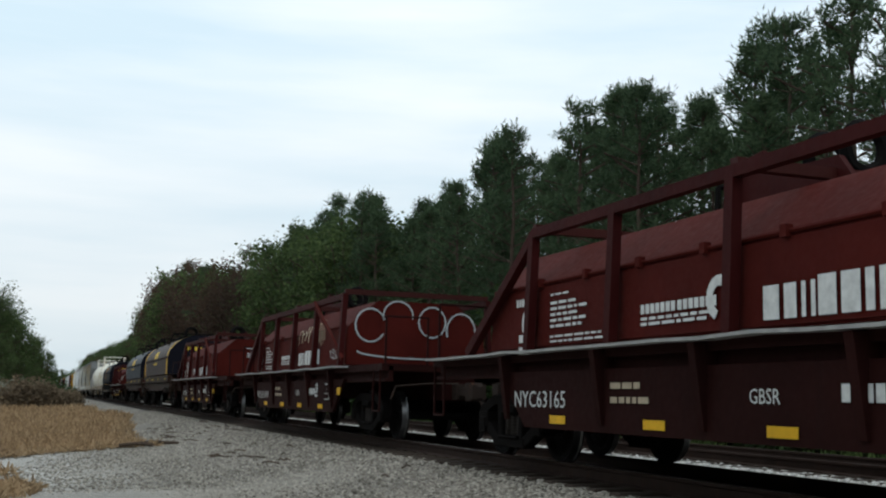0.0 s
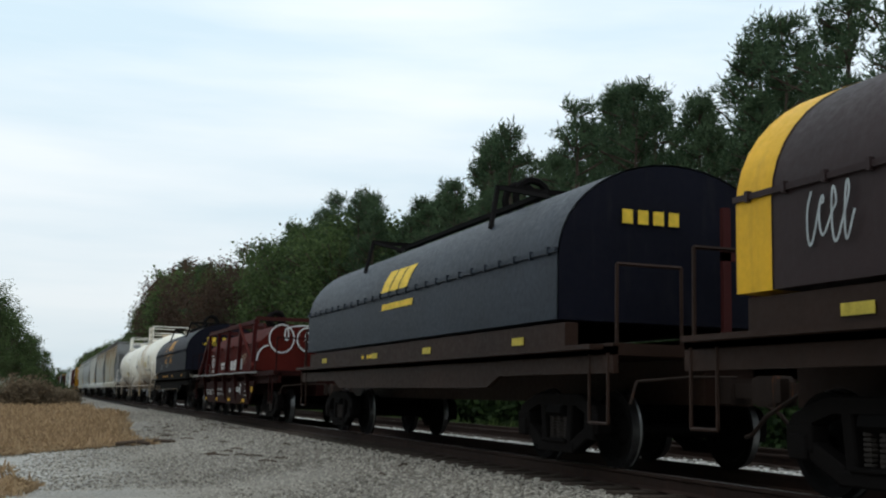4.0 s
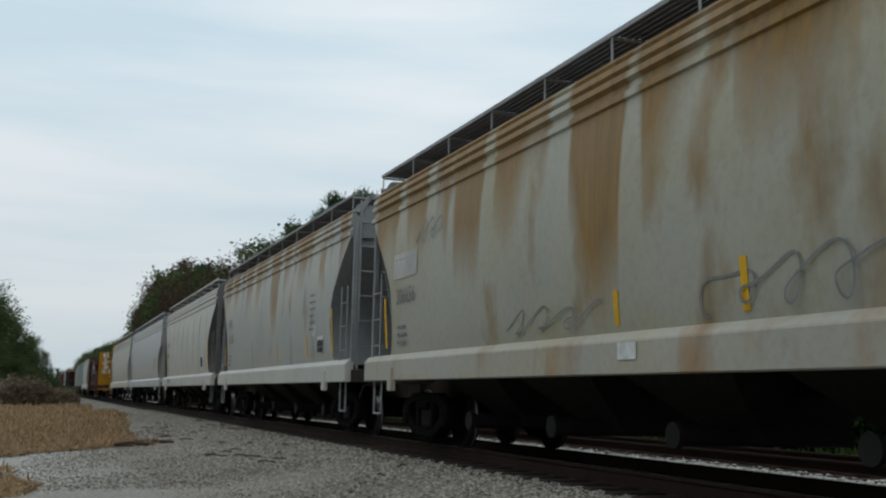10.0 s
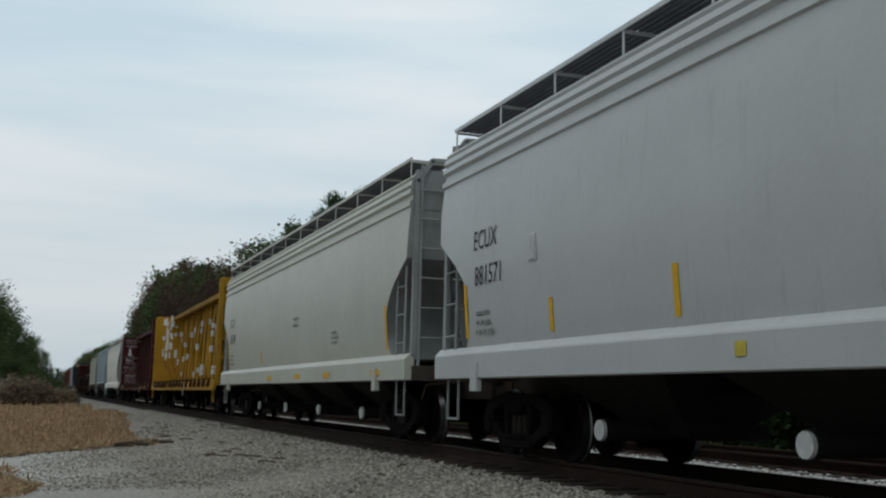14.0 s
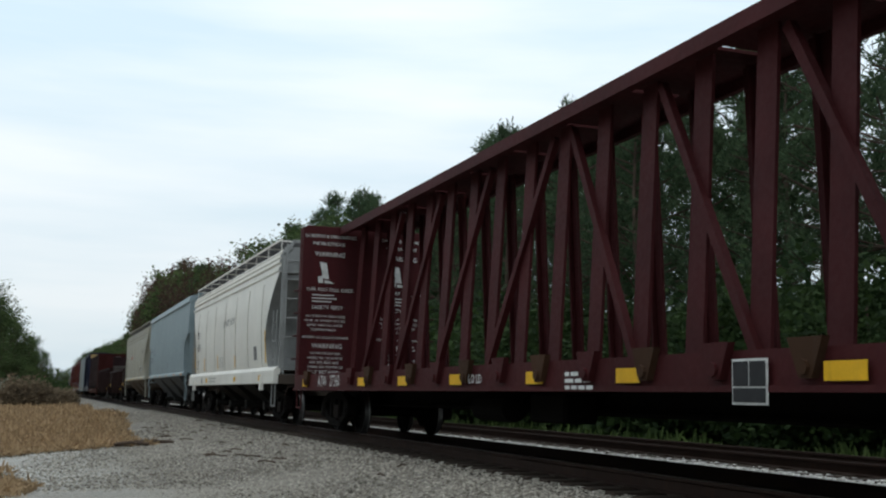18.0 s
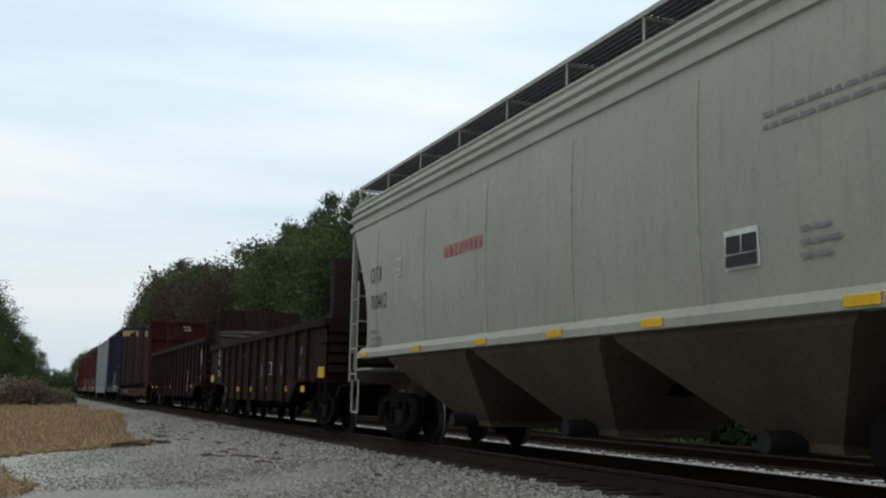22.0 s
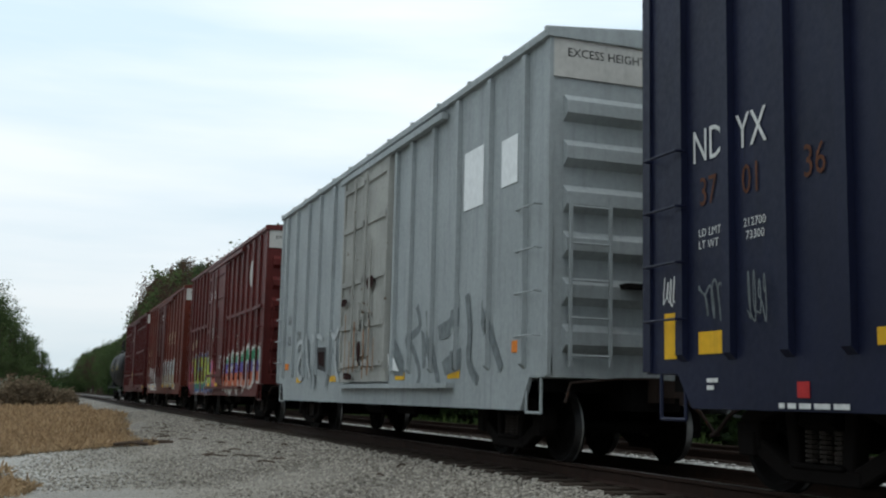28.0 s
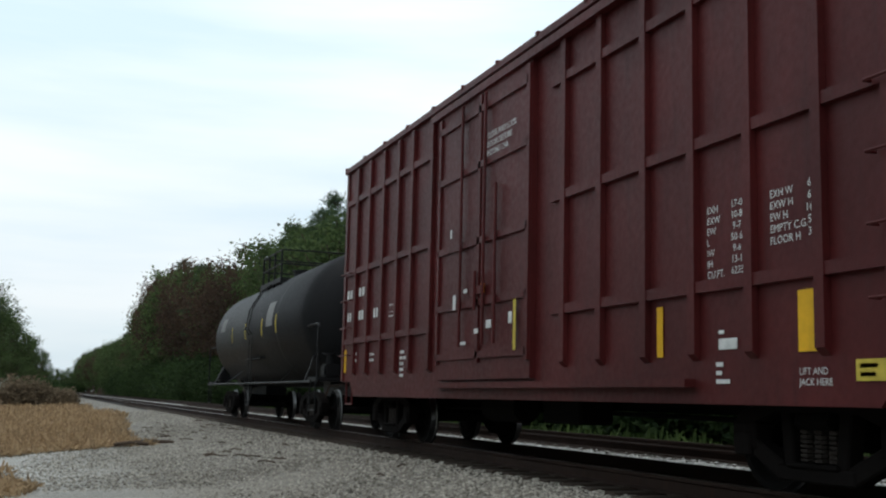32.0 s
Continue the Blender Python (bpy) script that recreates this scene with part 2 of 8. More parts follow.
def plate(parent, name, y0, y1, z0, z1, material, x=-1.53, label="", thick=.004):
    bm = bmesh.new()
    box(bm, x - thick, x, min(y0, y1), max(y0, y1), z0, z1)
    return part(name, bm, material, parent, label)


# ---- running gear, shared by all cars ----
def lathe_x(bm, profile, seg=28):
    """Turn a profile of (x, radius) about the x axis."""
    loft(bm, [[(x, r * math.cos(i * math.tau / seg), r * math.sin(i * math.tau / seg)) for i in range(seg)] for x, r in profile], caps=True)


def wheelset_mesh():
    bm = bmesh.new()
    rod(bm, (-1.02, 0, 0), (1.02, 0, 0), .075, 10)
    for s in (-1, 1):
        prof = [(.665, .10), (.665, .17), (.70, .32), (.675, .36), (.675, .445), (.70, .445), (.715, .425), (.80, .418), (.805, .36), (.74, .31), (.70, .18), (.76, .12), (.76, .10)]
        lathe_x(bm, [(s * x, r) for x, r in prof])
        lathe_x(bm, [(s * .93, .05), (s * .93, .13), (s * 1.06, .13), (s * 1.06, .05)], 12)
    me = mesh_of("wheelset", bm, [M_WHEEL, M_TREAD], 30)
    for p in me.polygons:
        r = math.hypot(p.center.y, p.center.z)
        if .40 < r and .7 < abs(p.center.x) < .81:
            p.material_index = 1
    return me


def side_frame_mesh():
    bm = bmesh.new()
    for y in (-.89, .89):
        box(bm, -.09, .09, y - .16, y + .16, .36, .58)
        box(bm, -.11, .11, y - .11, y + .11, .30, .50)
    top = [(-1.06, .54), (-.98, .66), (-.55, .80), (.55, .80), (.98, .66), (1.06, .54), (.90, .52), (.50, .68), (-.50, .68), (-.90, .52)]
    prism_x(bm, top, -.08, .08)
    for s in (-1, 1):
        beam(bm, (0, s * .86, .42), (0, s * .40, .20), .15, .15)
        beam(bm, (0, s * .30, .20), (0, s * .36, .72), .13, .15)
    box(bm, -.09, .09, -.46, .46, .13, .25)
    box(bm, -.12, .12, -.30, .30, .24, .28)
    bmesh.ops.bevel(bm, geom=list(bm.edges), offset=.014, segments=1, affect="EDGES")
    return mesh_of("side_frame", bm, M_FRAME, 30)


def spring_mesh():
    bm = bmesh.new()
    rings = []
    for k in range(7):
        for z, r in ((.29 + k * .037, .058), (.312 + k * .037, .058), (.318 + k * .037, .036), (.322 + k * .037, .036)):
            rings.append([(r * math.cos(a * math.tau / 8), r * math.sin(a * math.tau / 8), z) for a in range(8)])
    loft(bm, rings)
    return mesh_of("spring", bm, M_SPRING)


def bolster_mesh():
    bm = bmesh.new()
    prism(bm, [(-1.12, .58), (-.9, .44), (-.5, .40), (.5, .40), (.9, .44), (1.12, .58), (1.1, .66), (.5, .74), (-.5, .74), (-1.1, .66)], -.19, .19)
    rod(bm, (0, 0, .72), (0, 0, .82), .2, 14)
    for s in (-1, 1):
        box(bm, -.62, .62, s * .5 - .05, s * .5 + .05, .34, .46)
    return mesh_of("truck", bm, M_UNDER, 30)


ME_WHEELS, ME_SIDE, ME_SPRING, ME_BOLSTER = wheelset_mesh(), side_frame_mesh(), spring_mesh(), bolster_mesh()
WHEELSETS = {-1: [], 1: []}


def coupler_mesh():
    bm = bmesh.new()
    box(bm, -.12, .12, -.1, .75, .72, .98)
    box(bm, -.07, .07, -.62, 0, .78, .93)
    prism_x(bm, [(-.62, .70), (-.62, 1.0), (-.86, 1.0), (-.9, .94), (-.9, .76), (-.86, .70)], -.15, .05)
    box(bm, .02, .15, -.80, -.58, .72, .98)
    box(bm, -.16, -.06, -.96, -.78, .74, .97)
    pipe(bm, [(.28, .1, .82), (.30, -.35, .62), (.22, -.72, .42), (.12, -.95, .40)], .022)
    pipe(bm, [(-.12, -.2, .99), (-.6, -.12, .98), (-1.2, -.08, .92), (-1.28, -.1, .70)], .016)
    return mesh_of("coupler", bm, M_COUPLER, 30)


ME_COUPLER = coupler_mesh()


def running_gear(car, half, truck_at, coupler_at=None):
    """Two trucks with their wheelsets, and a coupler at each end."""
    for s in (-1, 1):
        t = part("truck", ME_BOLSTER, None, car)
        t.location = (0, s * truck_at, 0)
        for x in (-1.0, 1.0):
            f = part("side_frame", ME_SIDE, None, t)
            f.location.x = x
            for y in (-.17, 0, .17):
                g = part("spring", ME_SPRING, None, t)
                g.location = (x, y, 0)
        for e in (-1, 1):
            w = part("wheelset", ME_WHEELS, None, t, "steel wheels with polished treads on an axle")
            w.location = (0, e * .89, .42)
            WHEELSETS[e].append(w)
        c = part("coupler", ME_COUPLER, None, car)
        c.matrix_basis = pose(0, s * (coupler_at or half), 0, 0, 0, 0 if s < 0 else 180)


CARS = []


def rail_car(name, label, category, at):
    """An empty at railhead height; its train position is kept for the keys."""
    car = thing(name, label, category, "cars of the train")
    car.location = (TRACK, at, 0)
    CARS.append((car, at))
    return car


def ladder(car, x, y, z0, z1, material, across="y", w=.45, step=.42, r=.014, name="ladder"):
    bm = bmesh.new()
    e = (0, w / 2, 0) if across == "y" else (w / 2, 0, 0)
    a, b = Vector((x, y, 0)) - Vector(e), Vector((x, y, 0)) + Vector(e)
    for p in (a, b):
        beam(bm, (p.x, p.y, z0), (p.x, p.y, z1), .045, .02, (1, 0, 0) if across == "y" else (0, 1, 0))
    made = part(name, bm, material, car)
    z = z0 + .12
    while z < z1:
        bm = bmesh.new()
        rod(bm, (a.x, a.y, z), (b.x, b.y, z), r)
        part("rung", bm, material, made)
        z += step
    return made


def grab_irons(car, x, y, zs, material, w=.55, out=.09):
    for z in zs:
        bm = bmesh.new()
        o = -out if x < 0 else out
        pipe(bm, [(x, y - w / 2, z), (x + o, y - w / 2, z), (x + o, y + w / 2, z), (x, y + w / 2, z)], .013)
        part("grab_iron", bm, material, car)


def stirrup(car, y, z0, z1, material, x=-1.45, w=.4):
    bm = bmesh.new()
    pipe(bm, [(x, y - w / 2, z1), (x, y - w / 2, z0), (x, y + w / 2, z0), (x, y + w / 2, z1)], .018)
    part("sill_step", bm, material, car)


SURFACE, ROUND = {}, {}   # where lettering lies on each car's near side


# ---- boxcars ----
def boxcar(label, at, half, material, eave=5.05, sill=.74, posts=(), door=(-1.5, 1.5), door_material=None, end_ribs=5, band=None, girts=(), truck_at=5.3, roof_material=None, end_material=None, wide=1.5, step_up=0.0):
    car = rail_car("boxcar", label, "boxcar", at)
    w = wide - .06
    SURFACE[car.name] = lambda z: -(w + .006)
    bm = bmesh.new()
    prism(bm, [(-w, .98), (w, .98), (w, eave), (-w, eave)], -half, half)
    part("body", bm, material, car)
    for s in (-1, 1):
        bm = bmesh.new()
        prism_x(bm, [(-half, 1.22), (half, 1.22), (half, 1.0), (half - .5, 1.0), (half - .75, sill), (-half + .75, sill), (-half + .5, 1.0), (-half, 1.0)], s * (w - .05), s * (w + .002))
        part("side_sill", bm, material, car)
        for y in posts:
            bm = bmesh.new()
            x0, x1 = sorted((s * w, s * (w + .06)))
            prism(bm, [(s * w, 1.08), (s * (w + .065), 1.14), (s * (w + .065), eave - .1), (s * w, eave - .1)], y - .055, y + .055)
            part("side_post", bm, material, car)
        for z, a, b in girts:
            bm = bmesh.new()
            x0, x1 = sorted((s * w, s * (w + .055)))
            box(bm, x0, x1, a, b, z - .05, z + .05)
            part("girt", bm, material, car)
        for e in (-1, 1):
            bm = bmesh.new()
            x0, x1 = sorted((s * (w - .02), s * (w + .03)))
            y0, y1 = sorted((e * (half - .10), e * (half + .03)))
            box(bm, x0, x1, y0, y1, 1.0, eave)
            part("corner_post", bm, material, car)
    # roof with its ribs
    bm = bmesh.new()
    prism(bm, [(-w - .07, eave - .06), (w + .07, eave - .06), (w + .07, eave + .03), (0, eave + .16), (-w - .07, eave + .03)], -half - .06, half + .06)
    k = 12
    for i in range(k + 1):
        y = -half + i * 2 * half / k
        prism(bm, [(-w - .08, eave - .0), (w + .08, eave - .0), (w + .08, eave + .06), (0, eave + .20), (-w - .08, eave + .06)], y - .03, y + .03)
    part("roof", bm, roof_material or material, car)
    # corrugated ends
    for e in (-1, 1):
        z0, z1 = 1.15, eave - (.62 if band else .25)
        pitch = (z1 - z0) / end_ribs
        for i in range(end_ribs):
            bm = bmesh.new()
            z = z0 + (i + .5) * pitch
            hgt = pitch * .30
            d = .11
            out = [(0, -hgt), (d, -hgt * .45), (d, hgt * .45), (0, hgt)]
            pts = [(e * (half + dy), z + dz) for dy, dz in out]
            prism_x(bm, pts, -w + .16, w - .16)
            part("end_rib", bm, end_material or material, car)
        if band:
            bm = bmesh.new()
            y0, y1 = sorted((e * half, e * (half + .025)))
            box(bm, -w, w, y0, y1, eave - .52, eave - .02)
            part("end_band", bm, band, car)
    # door with rods and track
    dm = door_material or material
    y0, y1 = door
    dw = y1 - y0
    for s in (-1, 1):
        xs = lambda a, b: sorted((s * (w + a), s * (w + b)))
        bm = bmesh.new()
        box(bm, *xs(.0, .07), y0, y1, .97, eave - .22)
        dr = part("door", bm, dm, car)
        bm = bmesh.new()
        for z in (1.28, 1.95, 2.75, 3.75, 4.5):
            if z < eave - .3:
                box(bm, *xs(.07, .105), y0 + .05, y1 - .05, z - .045, z + .045)
        for y in (y0 + .05, y1 - .05, y0 + dw * .5):
            box(bm, *xs(.07, .105), y - .045, y + .045, 1.18, eave - .28)
        part("door_frame", bm, dm, dr)
        for f in (.3, .42, .68):
            bm = bmesh.new()
            rod(bm, (s * (w + .13), y0 + dw * f, 1.4), (s * (w + .13), y0 + dw * f, eave - .3 if f > .4 else 3.4), .022)
            part("locking_rod", bm, dm, dr)
        bm = bmesh.new()
        box(bm, *xs(.07, .13), y0 + dw * .44, y0 + dw * .56, 2.05, 2.15)
        rod(bm, (s * (w + .14), y0 + dw * .5, 1.85), (s * (w + .14), y0 + dw * .5, 2.35), .025)
        part("handle", bm, dm, dr)
        bm = bmesh.new()
        box(bm, *xs(.0, .12), y0 - 1.05 * dw, y1 + .02 * dw, .86, .93)
        part("door_track", bm, material, car)
        bm = bmesh.new()
        box(bm, *xs(.02, .12), y0 - .9 * dw, y1 + .1 * dw, eave - .24, eave - .14)
        part("door_track", bm, material, car)
    # ladders and steps by the corners
    for s, e in ((-1, -1), (-1, 1), (1, -1), (1, 1)):
        grab_irons(car, s * (w + .03), e * (half - .42), (1.45, 1.95, 2.45, 2.95), material)
        stirrup(car, e * (half - .42), .58, 1.02, material, s * (w - .02))
    for e in (-1, 1):
        ladder(car, -1.0, e * (half + .16), 1.1, 3.0, material, "x", .5)
    bm = bmesh.new()
    c = Vector((.35, -half - .2, 2.75))
    ring = [c + .28 * Vector((math.cos(a * math.tau / 16), 0, math.sin(a * math.tau / 16))) for a in range(17)]
    pipe(bm, ring, .015, 5)
    for a in range(0, 16, 4):
        rod(bm, c, ring[a], .012, 5)
    rod(bm, c, c + Vector((0, .2, 0)), .05)
    part("brake_wheel", bm, M_UNDER, car)
    bm = bmesh.new()
    box(bm, -.6, .6, -half - .3, -half + .05, 2.0, 2.05)
    box(bm, -.25, .25, -half - .18, -half, 2.3, 2.6)
    part("brake_step", bm, M_UNDER, car)
    underframe(car, half)
    running_gear(car, half, truck_at)
    return car


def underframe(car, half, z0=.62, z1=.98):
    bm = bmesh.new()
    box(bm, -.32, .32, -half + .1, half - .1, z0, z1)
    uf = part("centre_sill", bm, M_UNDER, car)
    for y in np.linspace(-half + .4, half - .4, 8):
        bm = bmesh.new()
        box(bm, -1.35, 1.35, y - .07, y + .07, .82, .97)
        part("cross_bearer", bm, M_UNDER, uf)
    bm = bmesh.new()
    box(bm, -.9, -.45, -1.2, -.2, .45, .80)
    bmesh.ops.bevel(bm, geom=list(bm.edges), offset=.03, segments=1, affect="EDGES")
    part("brake_valve", bm, M_UNDER, uf)
    bm = bmesh.new()
    rod(bm, (-.75, .6, .62), (-.75, 1.7, .62), .2, 12)
    part("air_reservoir", bm, M_UNDER, uf)
    bm = bmesh.new()
    pipe(bm, [(-.5, -half + 1, .56), (-.45, 0, .6), (-.5, half - 1, .56)], .03)
    part("brake_pipe", bm, M_UNDER, uf)


# ---- covered hoppers ----
def hopper(label, at, half, material, sill_material, top=4.62, style="teardrop", seams=0, sill_z=(.98, 1.34), walk_material=None, end_material=None, truck_at=None, bays=4, bay_material=None):
    car = rail_car("covered_hopper", label, "hopper car", at)
    wm = walk_material or material
    em = end_material or material
    k = top / 4.62
    levels = {
        "teardrop": [(1.34, 1.46, 1.18), (1.5, 1.49, 1.28), (1.75, 1.51, 1.35), (2.05, 1.535, 1.38), (2.4, 1.55, 1.33), (2.7, 1.555, 1.14), (3.0, 1.55, .85), (3.3, 1.54, .52), (3.6, 1.51, .2), (3.7, 1.50, .1), (4.08, 1.44, .08)],
        "barrel": [(1.34, 1.46, .95), (1.5, 1.49, 1.08), (1.75, 1.51, 1.16), (2.0, 1.53, 1.16), (2.25, 1.545, 1.02), (2.5, 1.555, .72), (2.72, 1.555, .34), (2.86, 1.55, .1), (3.3, 1.54, .08), (3.7, 1.50, .08), (4.08, 1.44, .08)],
        "flat": [(1.44, 1.5, 1.12), (1.9, 1.52, 1.18), (2.4, 1.53, 1.14), (2.6, 1.53, 1.02), (2.84, 1.53, .3), (2.9, 1.53, .12), (4.08, 1.5, .1)],
        "beige": [(1.44, 1.48, 1.15), (1.7, 1.5, 1.3), (2.1, 1.53, 1.36), (2.5, 1.54, 1.26), (3.0, 1.54, .9), (3.4, 1.53, .55), (3.75, 1.5, .2), (4.08, 1.45, .1)]}[style]
    boards = style != "flat"
    SURFACE[car.name] = lambda z: -1.576 if z < sill_z[1] - .02 else -np.interp(z, [a * k for a, b, c in levels], [b for a, b, c in levels]) - .006
    bm = bmesh.new()
    loft(bm, [[(-w, -half + d, z * k), (w, -half + d, z * k), (w, half - d, z * k), (-w, half - d, z * k)] for z, w, d in levels], caps=True)
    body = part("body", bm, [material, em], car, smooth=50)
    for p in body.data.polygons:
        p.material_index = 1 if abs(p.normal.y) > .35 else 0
    # roof: longitudinal roll along each eave, arched sheet between
    bm = bmesh.new()
    z0 = 4.08 * k
    if boards:
        arc = [(-1.46, z0 - .44), (-1.535, z0 - .40), (-1.53, z0 - .33), (-1.48, z0 - .30), (-1.47, z0 - .24), (-1.53, z0 - .20), (-1.52, z0 - .13), (-1.475, z0 - .11), (-1.515, z0 - .07), (-1.50, z0 + .0), (-1.455, z0 + .02), (-1.48, z0 + .06), (-1.42, z0 + .12), (-1.0, z0 + .20), (-.5, z0 + .26)]
    else:
        arc = [(-1.5, z0 - .02), (-1.56, z0 - .02), (-1.56, z0 + .0), (-1.50, z0 + .22), (-1.42, z0 + .24), (-1.0, z0 + .30), (-.5, z0 + .34)]
    prism(bm, arc + [(-x, z) for x, z in arc[::-1]], -half + .07, half - .07)
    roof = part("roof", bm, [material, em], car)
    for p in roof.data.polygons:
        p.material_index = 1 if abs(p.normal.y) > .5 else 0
    for i in range(9):
        bm = bmesh.new()
        y = -half + .9 + i * (2 * half - 1.8) / 9
        box(bm, -.35, .35, y + .05, y + (2 * half - 1.8) / 9 - .05, z0 + .24, z0 + .36)
        part("roof_hatch", bm, material, car)
    # running boards on brackets
    zt = z0 + .38
    n = max(6, round((2 * half - .7) / 1.6))
    pitch = (2 * half - .7) / n
    if boards:
        # open steel grating: bearing bars along the car on cross bars
        bm = bmesh.new()
        for j in range(9):
            box(bm, -.355 + j * .08, -.293 + j * .08, -pitch / 2 + .01, pitch / 2 - .01, 0, .014)
        for j in range(5):
            y0 = -pitch / 2 + (j + .5) * pitch / 5
            box(bm, -.355, .355, y0 - .012, y0 + .012, .014, .026)
        grating = mesh_of("grating", bm, M_GRATE)
    for s in (-1, 1) if boards else ():
        bm = bmesh.new()
        box(bm, *sorted((s * 1.432, s * 1.45)), -half + .3, half - .3, zt - .01, zt + .04)
        rb = part("running_board", bm, wm, car)
        for i in range(n):
            part("grating", grating, None, rb).location = (s * 1.074, -half + .35 + (i + .5) * pitch, zt)
        for i in range(n + 1):
            y0 = -half + .35 + i * pitch
            bm = bmesh.new()
            beam(bm, (s * 1.43, y0, z0 + .02), (s * 1.43, y0, zt + .03), .035, .012, (1, 0, 0))
            beam(bm, (s * .7, y0, zt - .02), (s * 1.43, y0, zt - .02), .03, .03, (0, 0, 1))
            part("bracket", bm, wm, rb)
    for i in range(seams):
        y = -half + 1.9 + i * (2 * half - 3.8) / max(1, seams - 1)
        bm = bmesh.new()
        rows = [(z * k, -np.interp(z, [a for a, b, c in levels], [b for a, b, c in levels])) for z in np.linspace(1.42, 3.5, 9)]
        loft(bm, [[(x - .012, y - .012, z), (x - .012, y + .012, z), (x + .01, y + .012, z), (x + .01, y - .012, z)] for z, x in rows])
        part("weld_seam", bm, M_SEAM, car)
    # side sill with its ledge
    for s in (-1, 1):
        bm = bmesh.new()
        zs0, zs1 = sill_z
        inset = .02 if zs0 < 1.2 else .95
        prism(bm, [(s * 1.40, zs0), (s * 1.57, zs0), (s * 1.57, zs1 - .04), (s * 1.49, zs1 + .05), (s * 1.40, zs1 + .05)], -half + inset, half - inset)
        if inset < .1:
            bmesh.ops.bevel(bm, geom=list(bm.edges), offset=.012, segments=1, affect="EDGES")
        part("side_sill", bm, sill_material, car)
    for y in (-half + 1.55, half - 1.55) if sill_z[0] < 1.2 else ():
        bm = bmesh.new()
        box(bm, -1.60, -1.52, y - .1, y + .1, sill_z[0] - .16, sill_z[0] + .2)
        part("jacking_pad", bm, sill_material, car)
    # end cages: corner posts, ladders, end panel and platform
    for e in (-1, 1):
        for s in (-1, 1):
            bm = bmesh.new()
            beam(bm, (s * 1.42, e * (half - .06), sill_z[1]), (s * 1.42, e * (half - .06), z0 + .02), .075, .08, (0, 1, 0))
            beam(bm, (s * 1.42, e * (half - .06), z0 - .02), (s * 1.18, e * (half - .06), z0 + .34), .075, .08, (0, 1, 0))
            beam(bm, (s * 1.2, e * (half - .06), z0 + .33), (s * .5, e * (half - .06), z0 + .36), .075, .08, (0, 1, 0))
            part("corner_post", bm, em, car)
            beamz = bmesh.new()
            beam(beamz, (s * .45, e * (half - .1), 1.0), (s * .45, e * (half - .1), z0 + .3), .06, .08, (0, 1, 0))
            part("end_post", beamz, em, car)
            ladder(car, s * 1.5, e * (half - .45), 1.0, 2.75, em, "y", .42, .44)
            stirrup(car, e * (half - .5), .45, 1.02, em, s * 1.46)
        ladder(car, -.95, e * (half - .02), 1.05, z0 + .25, em, "x", .8, .46, .016)
        bm = bmesh.new()
        y0, y1 = sorted((e * (half - .14), e * (half - .30)))
        box(bm, -1.38, 1.38, y0, y1, (2.9 if style in ("barrel", "flat") else 3.5) * k, z0 + .2)
        part("end_panel", bm, em, car)
        bm = bmesh.new()
        y0, y1 = sorted((e * (half - 2.4), e * half))
        box(bm, -.35, .35, y0, y1, .72, 1.05)
        part("end_sill", bm, M_HOPLOW, car)
        bm = bmesh.new()
        y0, y1 = sorted((e * (half - .18), e * half))
        box(bm, -1.45, 1.45, y0, y1, .98, 1.2)
        part("end_beam", bm, M_HOPLOW, car)
        bm = bmesh.new()
        box(bm, -1.42, 1.42, e * (half - .9) - .45, e * (half - .9) + .45, 1.18, 1.22)
        part("end_platform", bm, em, car)
        for s in (-1, 1):
            bm = bmesh.new()
            beam(bm, (s * .3, e * (half - .5), 1.1), (s * .7, e * (half - .55), 3.4), .12, .08, (0, 1, 0))
            part("end_brace", bm, em, car)
    # outlet bays under the body
    bl = (2 * half - 4.6) / bays
    for i in range(bays):
        c = -half + 2.3 + (i + .5) * bl
        bm = bmesh.new()
        if style in ("teardrop", "barrel"):
            rings = [(1.3, 1.42, bl * .47), (.95, 1.0, bl * .34), (.5, .42, bl * .18), (.36, .3, bl * .16)]
        else:
            rings = [(1.45, 1.5, bl * .49), (1.3, 1.46, bl * .45), (.42, .62, bl * .14), (.34, .6, bl * .14)]
        loft(bm, [[(-x, c - d, z), (x, c - d, z), (x, c + d, z), (-x, c + d, z)] for z, x, d in rings])
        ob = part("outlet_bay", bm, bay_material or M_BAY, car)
        bm = bmesh.new()
        rod(bm, (-1.0, c, .42), (1.0, c, .42), .1, 12)
        if style in ("teardrop", "barrel"):
            rod(bm, (-1.06, c, .42), (-1.0, c, .42), .13, 14)
        part("outlet_tube", bm, M_BAY, ob)
        if style == "barrel":
            bm = bmesh.new()
            rod(bm, (-1.1, c, .42), (-1.06, c, .42), .11, 14)
            part("outlet_cap", bm, M_CAP, ob, "pale plastic outlet cap")
    bm = bmesh.new()
    box(bm, -.3, .3, -half + .5, half - .5, .8, 1.0)
    part("centre_sill", bm, M_UNDER, car)
    running_gear(car, half, truck_at or half - 1.75, half - .1)
    return car


